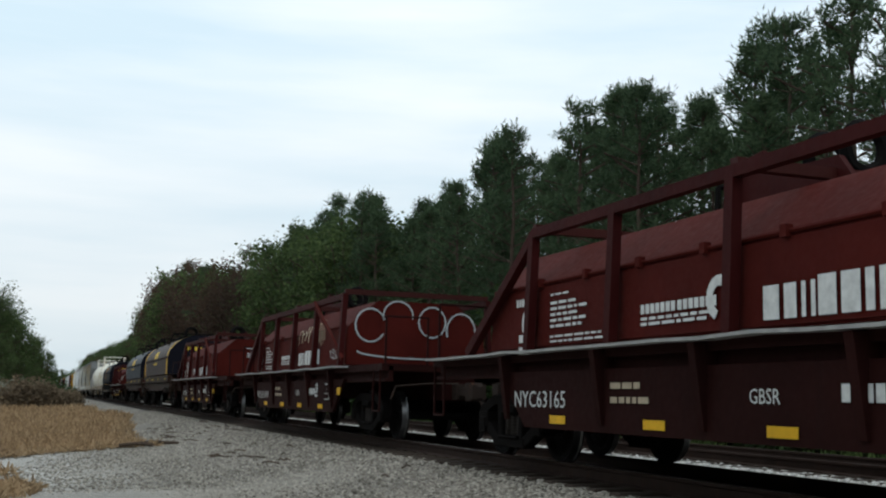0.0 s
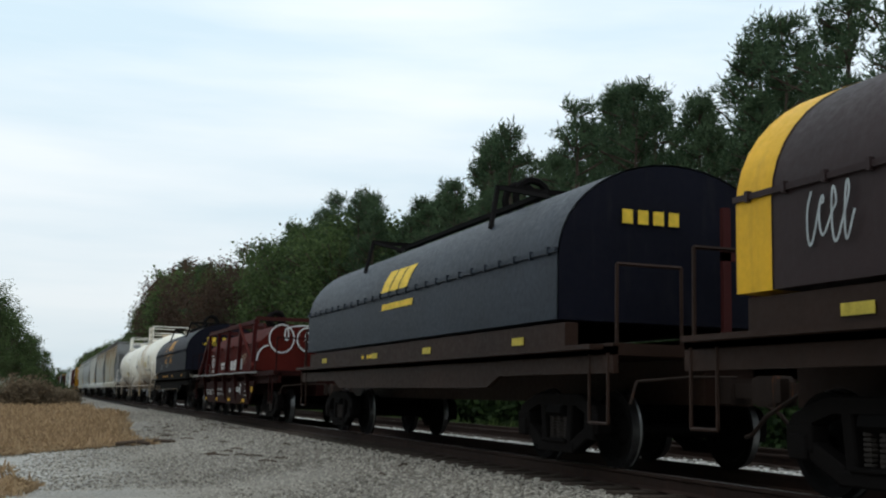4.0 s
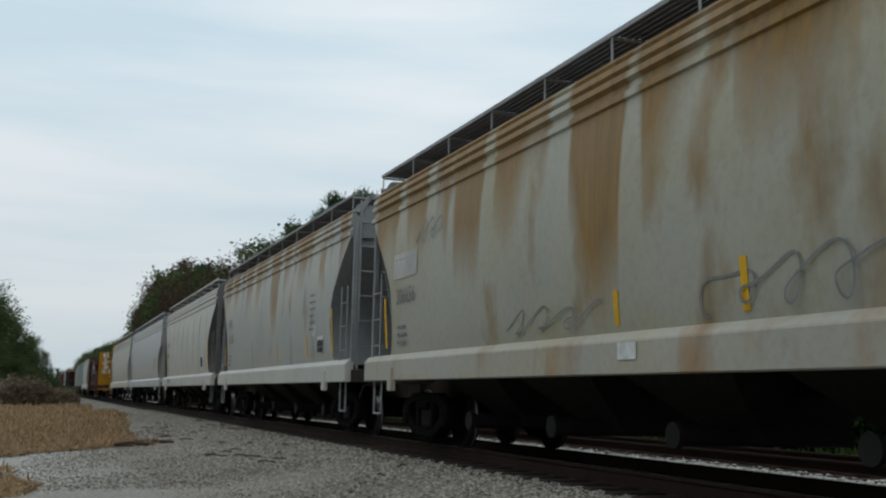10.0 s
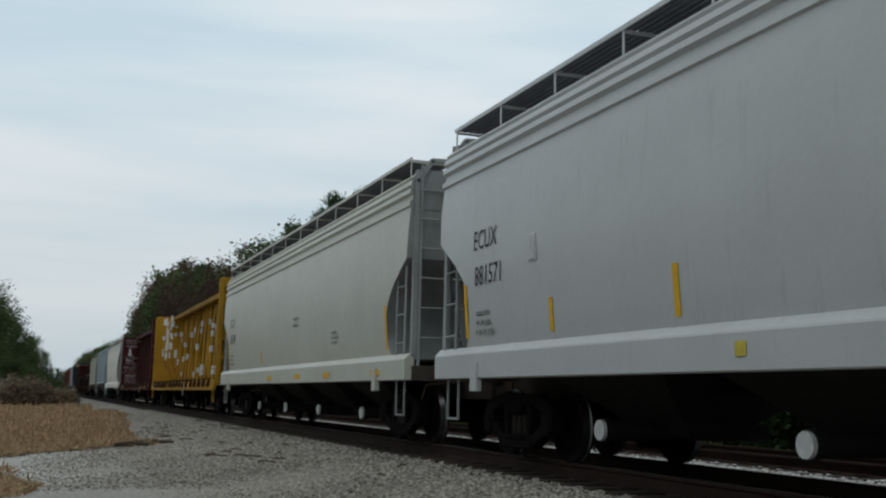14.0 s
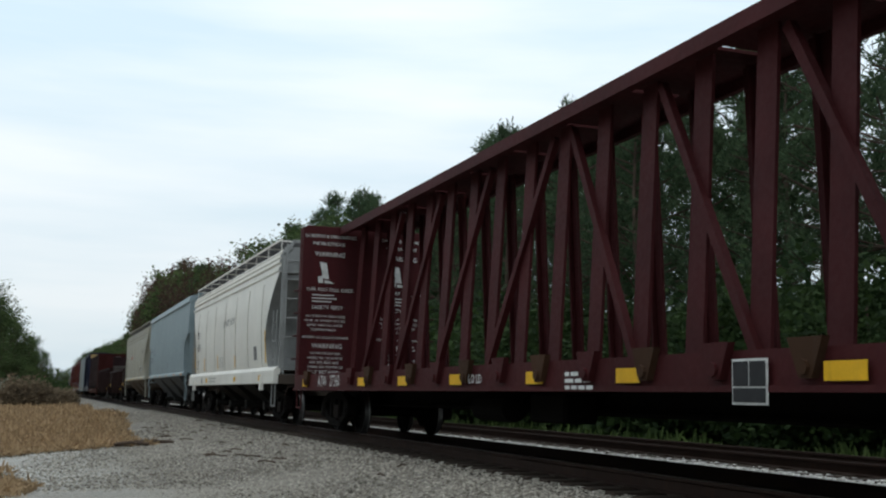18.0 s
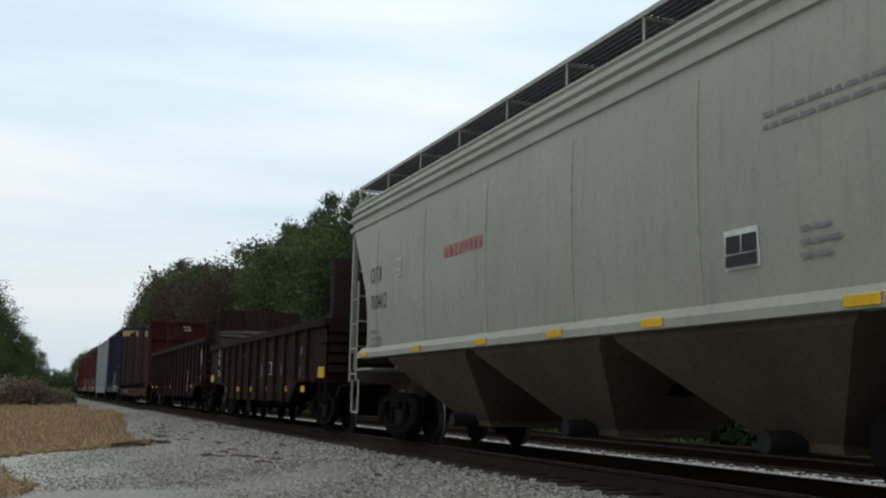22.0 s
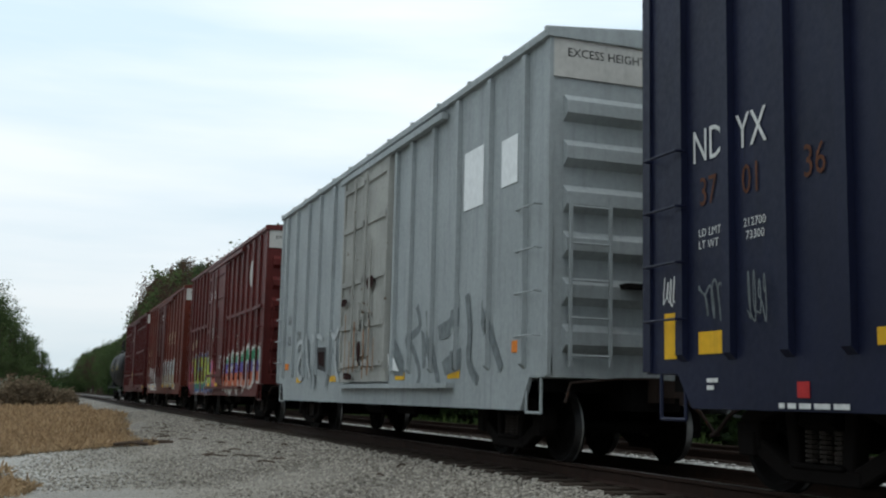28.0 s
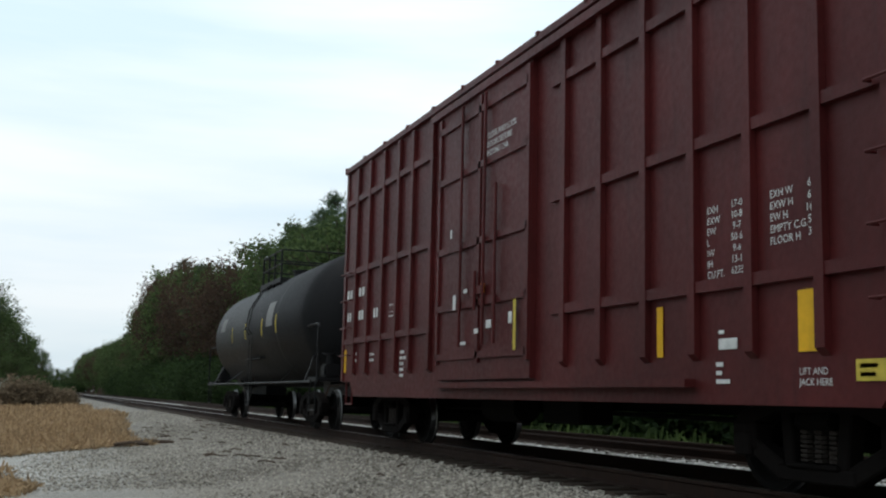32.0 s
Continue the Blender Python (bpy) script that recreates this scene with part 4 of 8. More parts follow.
def bulkhead_flat(label, at, half, material, dark):
    car = rail_car("bulkhead_flatcar", label, "flatcar", at)
    SURFACE[car.name] = lambda z: -1.53
    bm = bmesh.new()
    n = 40
    for i in range(n):
        y = -half + i * 2 * half / n
        box(bm, -1.42, 1.42, y + .01, y + 2 * half / n - .01, 1.1 + random.uniform(0, .015), 1.18)
    part("plank_deck", bm, M_PLANK, car, "grey worn plank deck")
    for s in (-1, 1):
        bm = bmesh.new()
        prism_x(bm, [(-half, 1.16), (half, 1.16), (half, .48), (half - 1.2, .48), (half - 1.5, .62), (half - 2.6, .62), (half - 3.2, .5), (-half + 3.2, .5), (-half + 2.6, .62), (-half + 1.5, .62), (-half + 1.2, .48), (-half, .48)], s * 1.44, s * 1.52)
        part("side_sill", bm, M_FLATSILL, car)
        for y in np.arange(-half + .9, half - .5, 1.0):
            bm = bmesh.new()
            prism_x(bm, [(y - .14, 1.18), (y + .14, 1.18), (y + .10, .95), (y - .10, .95)], s * 1.52, s * 1.60)
            part("stake_pocket", bm, M_UNDER, car)
        for y in (-8.1, -4.1, -2.2, 2.1, 4.05, 8.0):
            bm = bmesh.new()
            box(bm, *sorted((s * 1.26, s * 1.46)), y - .12, y + .12, 1.15, 4.36)
            bmesh.ops.bevel(bm, geom=list(bm.edges), offset=.015, segments=1, affect="EDGES")
            part("stake_post", bm, dark, car, "dark square stake post")
    for e in (-1, 1):
        bm = bmesh.new()
        box(bm, -1.45, 1.45, *sorted((e * (half - .42), e * (half - .34))), 1.15, 4.42)
        bk = part("bulkhead", bm, material, car, "orange rusty steel bulkhead")
        for x in (-1.40, -.55, .55, 1.40):
            bm = bmesh.new()
            o = [(e * (half - .34), 1.15), (e * (half + .1), 1.15), (e * (half - .27), 4.4), (e * (half - .34), 4.4)]
            prism_x(bm, o, x - .06, x + .06)
            part("bulkhead_rib", bm, M_MAROONRIB, bk)
        bm = bmesh.new()
        box(bm, -1.44, 1.44, *sorted((e * (half - .342), e * (half - .33))), 1.16, 4.41)
        part("bulkhead_skin", bm, M_MAROONRIB, bk, "dull maroon painted outer skin")
        for z in (1.9, 2.7, 3.5, 4.35):
            bm = bmesh.new()
            box(bm, -1.42, 1.42, *sorted((e * (half - .34), e * (half - .24))), z - .06, z + .06)
            part("bulkhead_rib", bm, M_MAROONRIB, bk)
        for s in (-1, 1):
            stirrup(car, e * (half - .3), .3, .6, material, s * 1.46)
    rng = random.Random(6)
    for i in range(12):
        bm = bmesh.new()
        y = -7.8 + 1.35 * i + rng.uniform(-.3, .3)
        h = rng.uniform(.08, .2)
        beam(bm, (-1.3 + rng.uniform(0, .2), y, 1.19 + h / 2), (1.2, y + rng.uniform(-.15, .15), 1.19 + h / 2), rng.uniform(.12, .3), h, (0, 0, 1))
        part("dunnage_beam", bm, M_STAKE, car, "dark timber bearer across the deck")
    underframe(car, half, .55, 1.05)
    running_gear(car, half, half - 1.8)
    return car


# ---- colours of the train ----
M_GRATE = paint("galvanised_grating", (.09, .09, .1), rust=.1, dirt=.4, rough=.6)
M_BAY = paint("near_black_outlet_steel", (.018, .017, .016), rust=.25, dirt=.7, rough=.7)
M_EDGE = plain("worn_deck_edge", (.32, .31, .3), .6)
M_REDSTAND = paint("red_end_stand", (.05, .010, .009), rust=.3)
M_COILSILL = paint("dark_oxide_red_coil_sill", (.022, .006, .005), gloss=.05, rust=.2, dirt=.4, rough=.7, rust_colour=(.02, .010, .008), dirt_colour=(.010, .007, .007))
M_FRAMERED = paint("red_guard_frame", (.042, .0065, .006), gloss=.05, rust=.25, dirt=.4, rust_colour=(.03, .012, .01), dirt_colour=(.014, .009, .008))
M_ZDOOR = paint("rust_stained_grey_door", (.34, .34, .315), rust=.4, dirt=.45, rough=.7, rust_colour=(.10, .055, .03), spots=.5)
M_HOPLOW = paint("rust_brown_end_sill", (.075, .06, .05), rust=.45, dirt=.6, rough=.8, rust_colour=(.07, .035, .02), dirt_colour=(.03, .026, .022))
M_PLACRED = plain("red_placard", (.45, .03, .03), .5)
M_SADDLE = paint("rust_dirty_white_saddle", (.17, .12, .085), rust=.35, dirt=.7, rough=.7, rust_colour=(.12, .06, .03), dirt_colour=(.08, .06, .045))
M_WINCH = paint("rusty_brown_winch", (.05, .024, .012), rust=.4, dirt=.5, rough=.8, rust_colour=(.03, .016, .01))
M_SHEEN = plain("pale_grey_sprayed_sheen", (.41, .435, .44), .6, 0, .2)
M_SMEAR = plain("dark_grey_smear", (.15, .17, .175), .65, 0, .3)
M_COILRED = paint("oxide_red_coil_frame", (.048, .010, .008), rust=.25, dirt=.35, rust_colour=(.035, .014, .010), dirt_colour=(.015, .010, .009))
M_HOODRED = paint("oxide_red_hood", (.068, .0098, .0072), gloss=.05, rough=.7, rust=.34, dirt=.35, rust_colour=(.10, .034, .020), dirt_colour=(.022, .007, .006))
M_HOODGREY = paint("dark_grey_brown_hood", (.034, .021, .021), rust=.1, dirt=.3, rough=.5)
M_HOODBLUE = paint("faded_slate_blue_hood", (.020, .026, .036), rust=.1, dirt=.3, rough=.45)
M_NAVY = paint("dark_navy_hood", (.006, .0065, .013), gloss=.08, rust=.05, dirt=.3, rough=.45)
M_BROWNFRAME = paint("rusty_brown_coil_frame", (.030, .015, .010), rust=.4, rust_colour=(.035, .016, .009), dirt_colour=(.012, .009, .008))
M_TANKWHITE = paint("white_tank_enamel", (.85, .815, .72), rust=.04, dirt=.25, rough=.35, rust_colour=(.42, .30, .14), shade=.07, dirt_colour=(.36, .31, .22), grime=1.9, run=(-.15, .5, (.42, .27, .10)))
M_TANKWHITE_B = paint("dirty_white_tank_enamel", (.84, .81, .72), rust=.03, dirt=.3, rough=.35, rust_colour=(.4, .3, .16), shade=.07, dirt_colour=(.36, .32, .25), grime=1.9)
M_NAVYHOOD = paint("navy_black_hood", (.008, .009, .016), gloss=.08, rust=.04, dirt=.3, rough=.5)
M_DULLORANGE = plain("dull_orange_paint", (.5, .23, .03), .6, 0, .2)
M_HOPRUSTSILL = streaked("rust_washed_sill", (.44, .42, .36), (.22, .11, .035), low=.52, high=.7)
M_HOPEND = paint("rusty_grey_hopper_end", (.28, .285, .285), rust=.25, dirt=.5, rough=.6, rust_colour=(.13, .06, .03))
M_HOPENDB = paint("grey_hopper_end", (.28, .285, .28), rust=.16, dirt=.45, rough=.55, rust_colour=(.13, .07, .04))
# rusty end paint, its grey lowered to hold the end cage's inner shadow
M_HOPENDC = paint("shaded_rusty_hopper_end", (.16, .158, .152), rust=.3, dirt=.6, rough=.65, rust_colour=(.10, .05, .025))
# bay colours, darker than the hopper bodies above them
M_BAYBLUE = paint("dark_blue_grey_bay", (.075, .08, .085), rust=.1, dirt=.7, rough=.7)
M_BAYBROWN = paint("dark_brown_bay", (.11, .082, .06), rust=.2, dirt=.8, rough=.8)
M_TANKBLACK = paint("black_tank_enamel", (.008, .008, .009), rust=.05, dirt=.3, rough=.5, gloss=.16, dirt_colour=(.02, .018, .016))
M_HOPRUST = streaked("grey_white_paint_with_rust_washes", (.42, .405, .335), (.165, .085, .014), eave=3.95, hang=6.5, cut=.46, low=.54, high=.68, warm=(.38, .32, .19))
M_HOPGREY = streaked("grey_paint_with_light_rust", (.42, .425, .395), (.18, .105, .035), eave=3.8, hang=4.6, cut=.5, low=.58, high=.68, warm=(.46, .43, .35))
M_HOPPALE = paint("pale_grey_hopper_paint", (.52, .51, .465), rust=0, dirt=.3, rough=.45, shade=.08)
M_HOPNEW = paint("clean_light_grey_hopper_paint", (.47, .475, .465), rust=0, dirt=.15, rough=.35, shade=.05)
M_HOPCREAM = paint("cream_grey_hopper_paint", (.49, .485, .42), rust=0, dirt=.25, rough=.4, shade=.06)
M_HOPWHITE = paint("white_hopper_paint", (.72, .70, .645), rust=.06, dirt=.35, rough=.45, shade=.08, dirt_colour=(.25, .2, .14))
M_HOPBLUE = paint("blue_grey_hopper_paint", (.23, .29, .31), rust=0, dirt=.25, rough=.45, shade=.08)
M_HOPBEIGE = paint("beige_hopper_paint", (.33, .32, .265), rust=.02, dirt=.35, rough=.5, shade=.08)
M_CENTYELLOW = paint("chipped_yellow_centerbeam_paint", (.37, .20, .016), rust=.3, dirt=.6, rough=.6, rust_colour=(.07, .03, .012), spots=.6, dirt_colour=(.07, .045, .015))
# chord yellow, darker and browner than the posts, with rust spots
M_CHORD = paint("dark_rusty_yellow_chord", (.25, .145, .02), rust=.4, dirt=.7, rough=.7, rust_colour=(.06, .03, .014), spots=.6, dirt_colour=(.05, .035, .018))
M_CENTBROWN = paint("brown_red_centerbeam_paint", (.054, .0105, .0115), rust=.12, dirt=.35, rough=.65, rust_colour=(.03, .013, .011), dirt_colour=(.018, .010, .010))
M_GOND = paint("rust_black_gondola_steel", (.022, .0105, .0095), gloss=.08, rust=.42, dirt=.4, rough=.85, spots=.5, rust_colour=(.06, .026, .018), dirt_colour=(.012, .010, .009))
M_RUSTFLAT = streaked("mottled_rust_bulkhead", (.085, .027, .015), (.020, .011, .011), low=.44, high=.58, warm=(.048, .021, .018), rough=.85)
M_MAROONRIB = paint("dull_maroon_bulkhead_skin", (.045, .011, .010), gloss=.08, rust=.4, dirt=.5, rough=.8, rust_colour=(.06, .022, .014), dirt_colour=(.016, .010, .009))
M_FLATSILL = paint("dark_rusty_flatcar_sill", (.05, .019, .013), gloss=.06, rust=.5, dirt=.5, rough=.85, rust_colour=(.05, .02, .011), dirt_colour=(.014, .011, .010))
M_BOXBLUE = paint("dark_blue_boxcar_paint", (.009, .012, .033), gloss=.2, rust=.06, dirt=.35, rough=.45, rust_colour=(.04, .022, .016), dirt_colour=(.012, .012, .013))
M_BLUEDOOR = paint("grimy_blue_black_door", (.009, .010, .018), gloss=.15, rust=.22, dirt=.6, rough=.55, rust_colour=(.035, .02, .015), dirt_colour=(.016, .014, .013))
M_RUNPALE = plain("pale_rust_run", (.065, .044, .034), .85, 0, .4)
M_BOXGREY = paint("grey_boxcar_paint", (.335, .365, .37), rust=.1, dirt=.55, rough=.55, shade=.1)
M_BOXRED = paint("oxide_red_boxcar_paint", (.094, .0145, .0125), gloss=.22, rust=.12, dirt=.6, rough=.48, rust_colour=(.04, .018, .013), dirt_colour=(.02, .011, .01))
M_BOXDOOR = paint("dark_maroon_plug_door", (.07, .014, .012), gloss=.16, rust=.2, dirt=.6, rough=.5, rust_colour=(.04, .018, .013), dirt_colour=(.02, .011, .01))
M_BOXBROWN = paint("red_brown_boxcar_paint", (.115, .0245, .0155), gloss=.15, rust=.14, dirt=.6, rough=.48, rust_colour=(.05, .022, .014), dirt_colour=(.025, .014, .011))
M_BOXMAROON = paint("maroon_boxcar_paint", (.078, .0115, .0115), gloss=.18, rust=.1, dirt=.6, rough=.46, rust_colour=(.035, .016, .012), dirt_colour=(.02, .011, .01))
M_BANDWHITE = paint("dirty_white_band", (.5, .49, .46), rust=.05, dirt=.5)
M_BANDTAN = paint("tan_band", (.4, .27, .12), rust=.1, dirt=.4)
M_SEAM = plain("dirty_weld_seam", (.36, .33, .27), .7)
M_CAP = plain("pale_plastic_cap", (.62, .62, .6), .5)
M_WRAP = plain("torn_white_wrap", (.55, .55, .53), .7, 0, .3)
M_BOARD = paint("dark_maroon_end_board", (.022, .009, .010), rust=.25, dirt=.4, rough=.7)
M_PLANK = paint("grey_plank", (.14, .12, .1), rust=0, dirt=.6, rough=.95, shade=.4)
M_TIMBER = paint("weathered_broken_timber", (.095, .084, .077), rust=.3, dirt=.7, rough=.95, rust_colour=(.03, .025, .022), dirt_colour=(.03, .027, .025), shade=.5)
M_STAKE = paint("brown_black_stake", (.024, .014, .013), rust=.3, dirt=.4)
M_PINK = plain("graffiti_pink", (.4, .08, .16), .6)
M_CORAL = plain("graffiti_coral", (.5, .14, .07), .6)
M_LIME = plain("graffiti_lime", (.34, .42, .06), .6)
M_GRASSGREEN = plain("graffiti_green", (.03, .2, .1), .6)
M_GBLUE = plain("graffiti_blue", (.02, .09, .3), .6)
M_VIOLET = plain("graffiti_violet", (.1, .08, .28), .6)
M_SILVER = plain("graffiti_silver", (.38, .40, .40), .45, .2, .3)
M_PEWTER = plain("graffiti_grey", (.12, .135, .14), .6, 0, .3)
M_CREAM = plain("faded_cream_letter", (.42, .34, .24), .65, 0, .25)
M_TANFILL = paint("graffiti_tan_fill", (.42, .36, .25), rust=.35, dirt=.3, rust_colour=(.2, .11, .05))
M_ORANGE = plain("orange_placard", (.7, .2, .02), .55)
M_RUSTSTAIN = plain("rust_stain", (.24, .10, .03), .85, 0, .5)
M_RUSTNUM = plain("rust_brown_numerals", (.10, .04, .022), .8, 0, .4)
M_PATCH = plain("fresh_white_patch", (.78, .8, .8), .5, 0, .08)
M_FAINTINK = plain("faded_grey_stencil", (.36, .36, .34), .7)
M_GREYINK = plain("grey_stencil", (.19, .19, .185), .7)
M_REDINK = plain("red_stencil", (.36, .14, .12), .7)
M_FADEDYELLOW = plain("faded_yellow_sticker", (.52, .40, .06), .6, 0, .25)


# ---- ground, tracks and woods ----
def gravel_material(name="crushed_grey_stone", low=(.13, .115, .095, 1), high=(.45, .415, .355, 1), road=None):
    """Crushed stone: two sizes of chip, dark joints, paler worn wheel-road where asked."""
    m, n, l, bsdf = nodes_of(name)
    co = n.new("ShaderNodeTexCoord").outputs["Object"]
    warp = n.new("ShaderNodeMix")
    warp.data_type, warp.inputs["Factor"].default_value = "VECTOR", .06
    wob = n.new("ShaderNodeTexNoise")
    wob.inputs["Scale"].default_value = 9
    l.new(co, wob.inputs["Vector"])
    l.new(co, warp.inputs["A"])
    l.new(wob.outputs["Color"], warp.inputs["B"])
    tones = []
    for size in (24, 55):
        v = n.new("ShaderNodeTexVoronoi")
        v.inputs["Scale"].default_value = size
        l.new(warp.outputs["Result"], v.inputs["Vector"])
        edge = ramp_node(n, l, v.outputs["Distance"], .1, .75, (1, 1, 1, 1), (.3, .3, .3, 1))
        tones.append((mix_node(n, l, edge, (.05, .045, .04), ramp_node(n, l, v.outputs["Color"], .1, .9, low, high)), edge))
    patch = noise_node(n, l, co, 2.2, 6, .6)
    tone = mix_node(n, l, ramp_node(n, l, patch, .4, .62), tones[0][0], tones[1][0])
    big = noise_node(n, l, co, .35, 5)
    tone = mix_node(n, l, ramp_node(n, l, big, .42, .68, (0, 0, 0, 1), (.5, .5, .5, 1)), tone, (.31, .285, .24))
    if road:
        # fine pale chippings worn smooth where vehicles drive
        x = n.new("ShaderNodeSeparateXYZ")
        l.new(co, x.inputs["Vector"])
        span = n.new("ShaderNodeMapRange")
        span.inputs["From Min"].default_value, span.inputs["From Max"].default_value = road + 1.6, road - 1.6
        l.new(x.outputs["X"], span.inputs["Value"])
        rag = n.new("ShaderNodeMath")
        rag.operation = "MULTIPLY"
        l.new(span.outputs["Result"], rag.inputs[0])
        l.new(ramp_node(n, l, big, .25, .6, (.35, .35, .35, 1), (.85, .85, .85, 1)), rag.inputs[1])
        tone = mix_node(n, l, rag.outputs["Value"], tone, mix_node(n, l, tones[1][1], (.40, .395, .37), (.66, .65, .61)))
    l.new(tone, bsdf.inputs["Base Color"])
    bsdf.inputs["Roughness"].default_value = .9
    bump_node(n, l, tones[0][1], .7, .025, bsdf)
    return m


def grass_ground_material():
    m, n, l, bsdf = nodes_of("leaf_litter_and_weeds")
    co = n.new("ShaderNodeTexCoord").outputs["Object"]
    a, b = noise_node(n, l, co, .25, 6), noise_node(n, l, co, 9, 6, .7)
    base = mix_node(n, l, ramp_node(n, l, a, .35, .65), (.05, .062, .02), (.13, .095, .045))
    base = mix_node(n, l, ramp_node(n, l, b, .3, .75), tuple(c * .4 for c in (.08, .07, .03)), base)
    l.new(base, bsdf.inputs["Base Color"])
    bsdf.inputs["Roughness"].default_value = .95
    bump_node(n, l, b, .8, .08, bsdf)
    return m


M_GRAVEL, M_LITTER = gravel_material(road=.6), grass_ground_material()
M_PALEBED = gravel_material("pale_fresh_ballast", (.36, .355, .34, 1), (.78, .77, .74, 1))
# oily ballast, with the train's shade put into its near-black colour
M_SHADEDBED = paint("shaded_oily_ballast", (.026, .022, .020), rust=.3, dirt=.6, rough=.95, rust_colour=(.04, .026, .018), dirt_colour=(.018, .016, .015))


def ground_z(x, y):
    """Height of the ground across the line: road, shoulder, two beds, ditch, woodland floor."""
    pts = [(-2000, -.9), (-6, -.82), (0, -.74), (2.6, -.62), (4.0, -.44), (5.2, -.24), (5.5, -.2), (8.2, -.2), (8.9, -.26), (9.6, -.2), (12.6, -.22), (14.5, -.75), (17, -.9), (22, -.6), (2000, -.2)]
    for (xa, za), (xb, zb) in zip(pts, pts[1:]):
        if x <= xb:
            return za + (zb - za) * (x - xa) / (xb - xa)
    return -.2


def make_ground():
    xs = [-2000, -300, -60, -20, -12, -8, -6, -4, -3, -2, -1, 0, 1, 1.8, 2.6, 3.3, 4.0, 4.6, 5.2, 5.5, 6.7, 8.2, 8.9, 9.6, 11, 12.6, 13.5, 14.5, 17, 22, 40, 100, 300, 2000]
    ys = [-300, -60, -20, -5, 0, 3, 6, 8, 10, 12, 14, 16, 18, 20, 23, 26, 30, 35, 40, 46, 52, 60, 70, 80, 95, 110, 130, 160, 200, 260, 350, 600, 1200, 2500]
    verts = [(x, y, ground_z(x, y) + (noise.noise((x * .5, y * .35, 0)) * .05 if -15 < x < 4.5 else 0)) for y in ys for x in xs]
    k = len(xs)
    faces = [(j * k + i, j * k + i + 1, (j + 1) * k + i + 1, (j + 1) * k + i) for j in range(len(ys) - 1) for i in range(k - 1)]
    me = bpy.data.meshes.new("ground")
    me.from_pydata(verts, [], faces)
    for m in (M_GRAVEL, M_LITTER, M_SHADEDBED, M_PALEBED):
        me.materials.append(m)
    for p in me.polygons:
        x = p.center.x
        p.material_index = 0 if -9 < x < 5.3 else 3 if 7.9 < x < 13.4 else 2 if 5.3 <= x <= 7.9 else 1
        p.use_smooth = True
    tagged(new("ground", me), "grey crushed-stone road and ballast beside woodland floor", "ground", kind="structure")


make_ground()


def rail_outline(x):
    s = [(-.075, -.17), (.075, -.17), (.075, -.158), (.015, -.14), (.012, -.045), (.036, -.035), (.036, -.006), (.03, 0), (-.03, 0), (-.036, -.006), (-.036, -.035), (-.012, -.045), (-.015, -.14), (-.075, -.158)]
    return [(x + a, b) for a, b in s]


def tie_mesh():
    bm = bmesh.new()
    box(bm, -1.3, 1.3, -.115, .115, -.34, -.17)
    for x in (-.75, .75):
        box(bm, x - .18, x + .18, -.09, .09, -.17, -.158)
    bmesh.ops.bevel(bm, geom=list(bm.edges), offset=.01, segments=1, affect="EDGES")
    return mesh_of("tie", bm, M_TIE)


ME_TIE = tie_mesh()


def railway(x, label, shiny):
    tr = thing("railway_track", label, "railway track", "parallel tracks", "structure")
    for s in (-1, 1):
        bm = bmesh.new()
        prism(bm, rail_outline(x + s * .755), -60, 900)
        r = part("rail", bm, [M_RAIL, M_HEAD if shiny else M_RAIL], tr)
        for p in r.data.polygons:
            if p.normal.z > .9 and p.center.z > -.01:
                p.material_index = 1
    for i in range(150):
        t = part("tie", ME_TIE, None, tr)
        t.location = (x, 2 + i * .53, -.0)
        t.rotation_euler.z = (random.random() - .5) * .02
    return tr


railway(TRACK, "rusty rails on dark wooden ties, under the train", True)
railway(TRACK + 4.3, "idle second track with rusty rails on pale ballast", False)


def stones(name, label, count, x0, x1, y0, y1, size, material, thin=1.0):
    """Loose stones lying on the ground, joined."""
    rng = np.random.default_rng(5)
    base = np.array([(-1, -.8, -.6), (1, -.7, -.6), (.9, .9, -.6), (-.8, 1, -.6), (-.6, -.5, .6), (.7, -.5, .5), (.5, .6, .7), (-.5, .5, .5)])
    quads = np.array([(3, 2, 1, 0), (4, 5, 6, 7), (0, 1, 5, 4), (1, 2, 6, 5), (2, 3, 7, 6), (3, 0, 4, 7)])
    y = y0 * (y1 / y0) ** rng.random(count)
    x = x1 - (x1 - x0) * rng.random(count) ** thin
    z = np.array([ground_z(a, b) for a, b in zip(x, y)])
    s = size * rng.uniform(.5, 1.25, count)
    a = rng.uniform(0, math.tau, count)
    v = base[None] * rng.uniform(.6, 1.2, (count, 8, 3)) * s[:, None, None] * np.array([1, .8, .7])
    c, q = np.cos(a)[:, None], np.sin(a)[:, None]
    v = np.stack([v[..., 0] * c - v[..., 1] * q, v[..., 0] * q + v[..., 1] * c, v[..., 2]], -1)
    v += np.stack([x, y, z + s * .25], -1)[:, None]
    f = (quads[None] + 8 * np.arange(count)[:, None, None]).reshape(-1, 4)
    me = bpy.data.meshes.new(name)
    me.vertices.add(count * 8)
    me.vertices.foreach_set("co", v.reshape(-1))
    me.loops.add(len(f) * 4)
    me.loops.foreach_set("vertex_index", f.reshape(-1))
    me.polygons.add(len(f))
    me.polygons.foreach_set("loop_start", np.arange(len(f)) * 4)
    me.update(calc_edges=True)
    me.materials.append(material)
    return tagged(new(name, me), label, "gravel", kind="stuff")


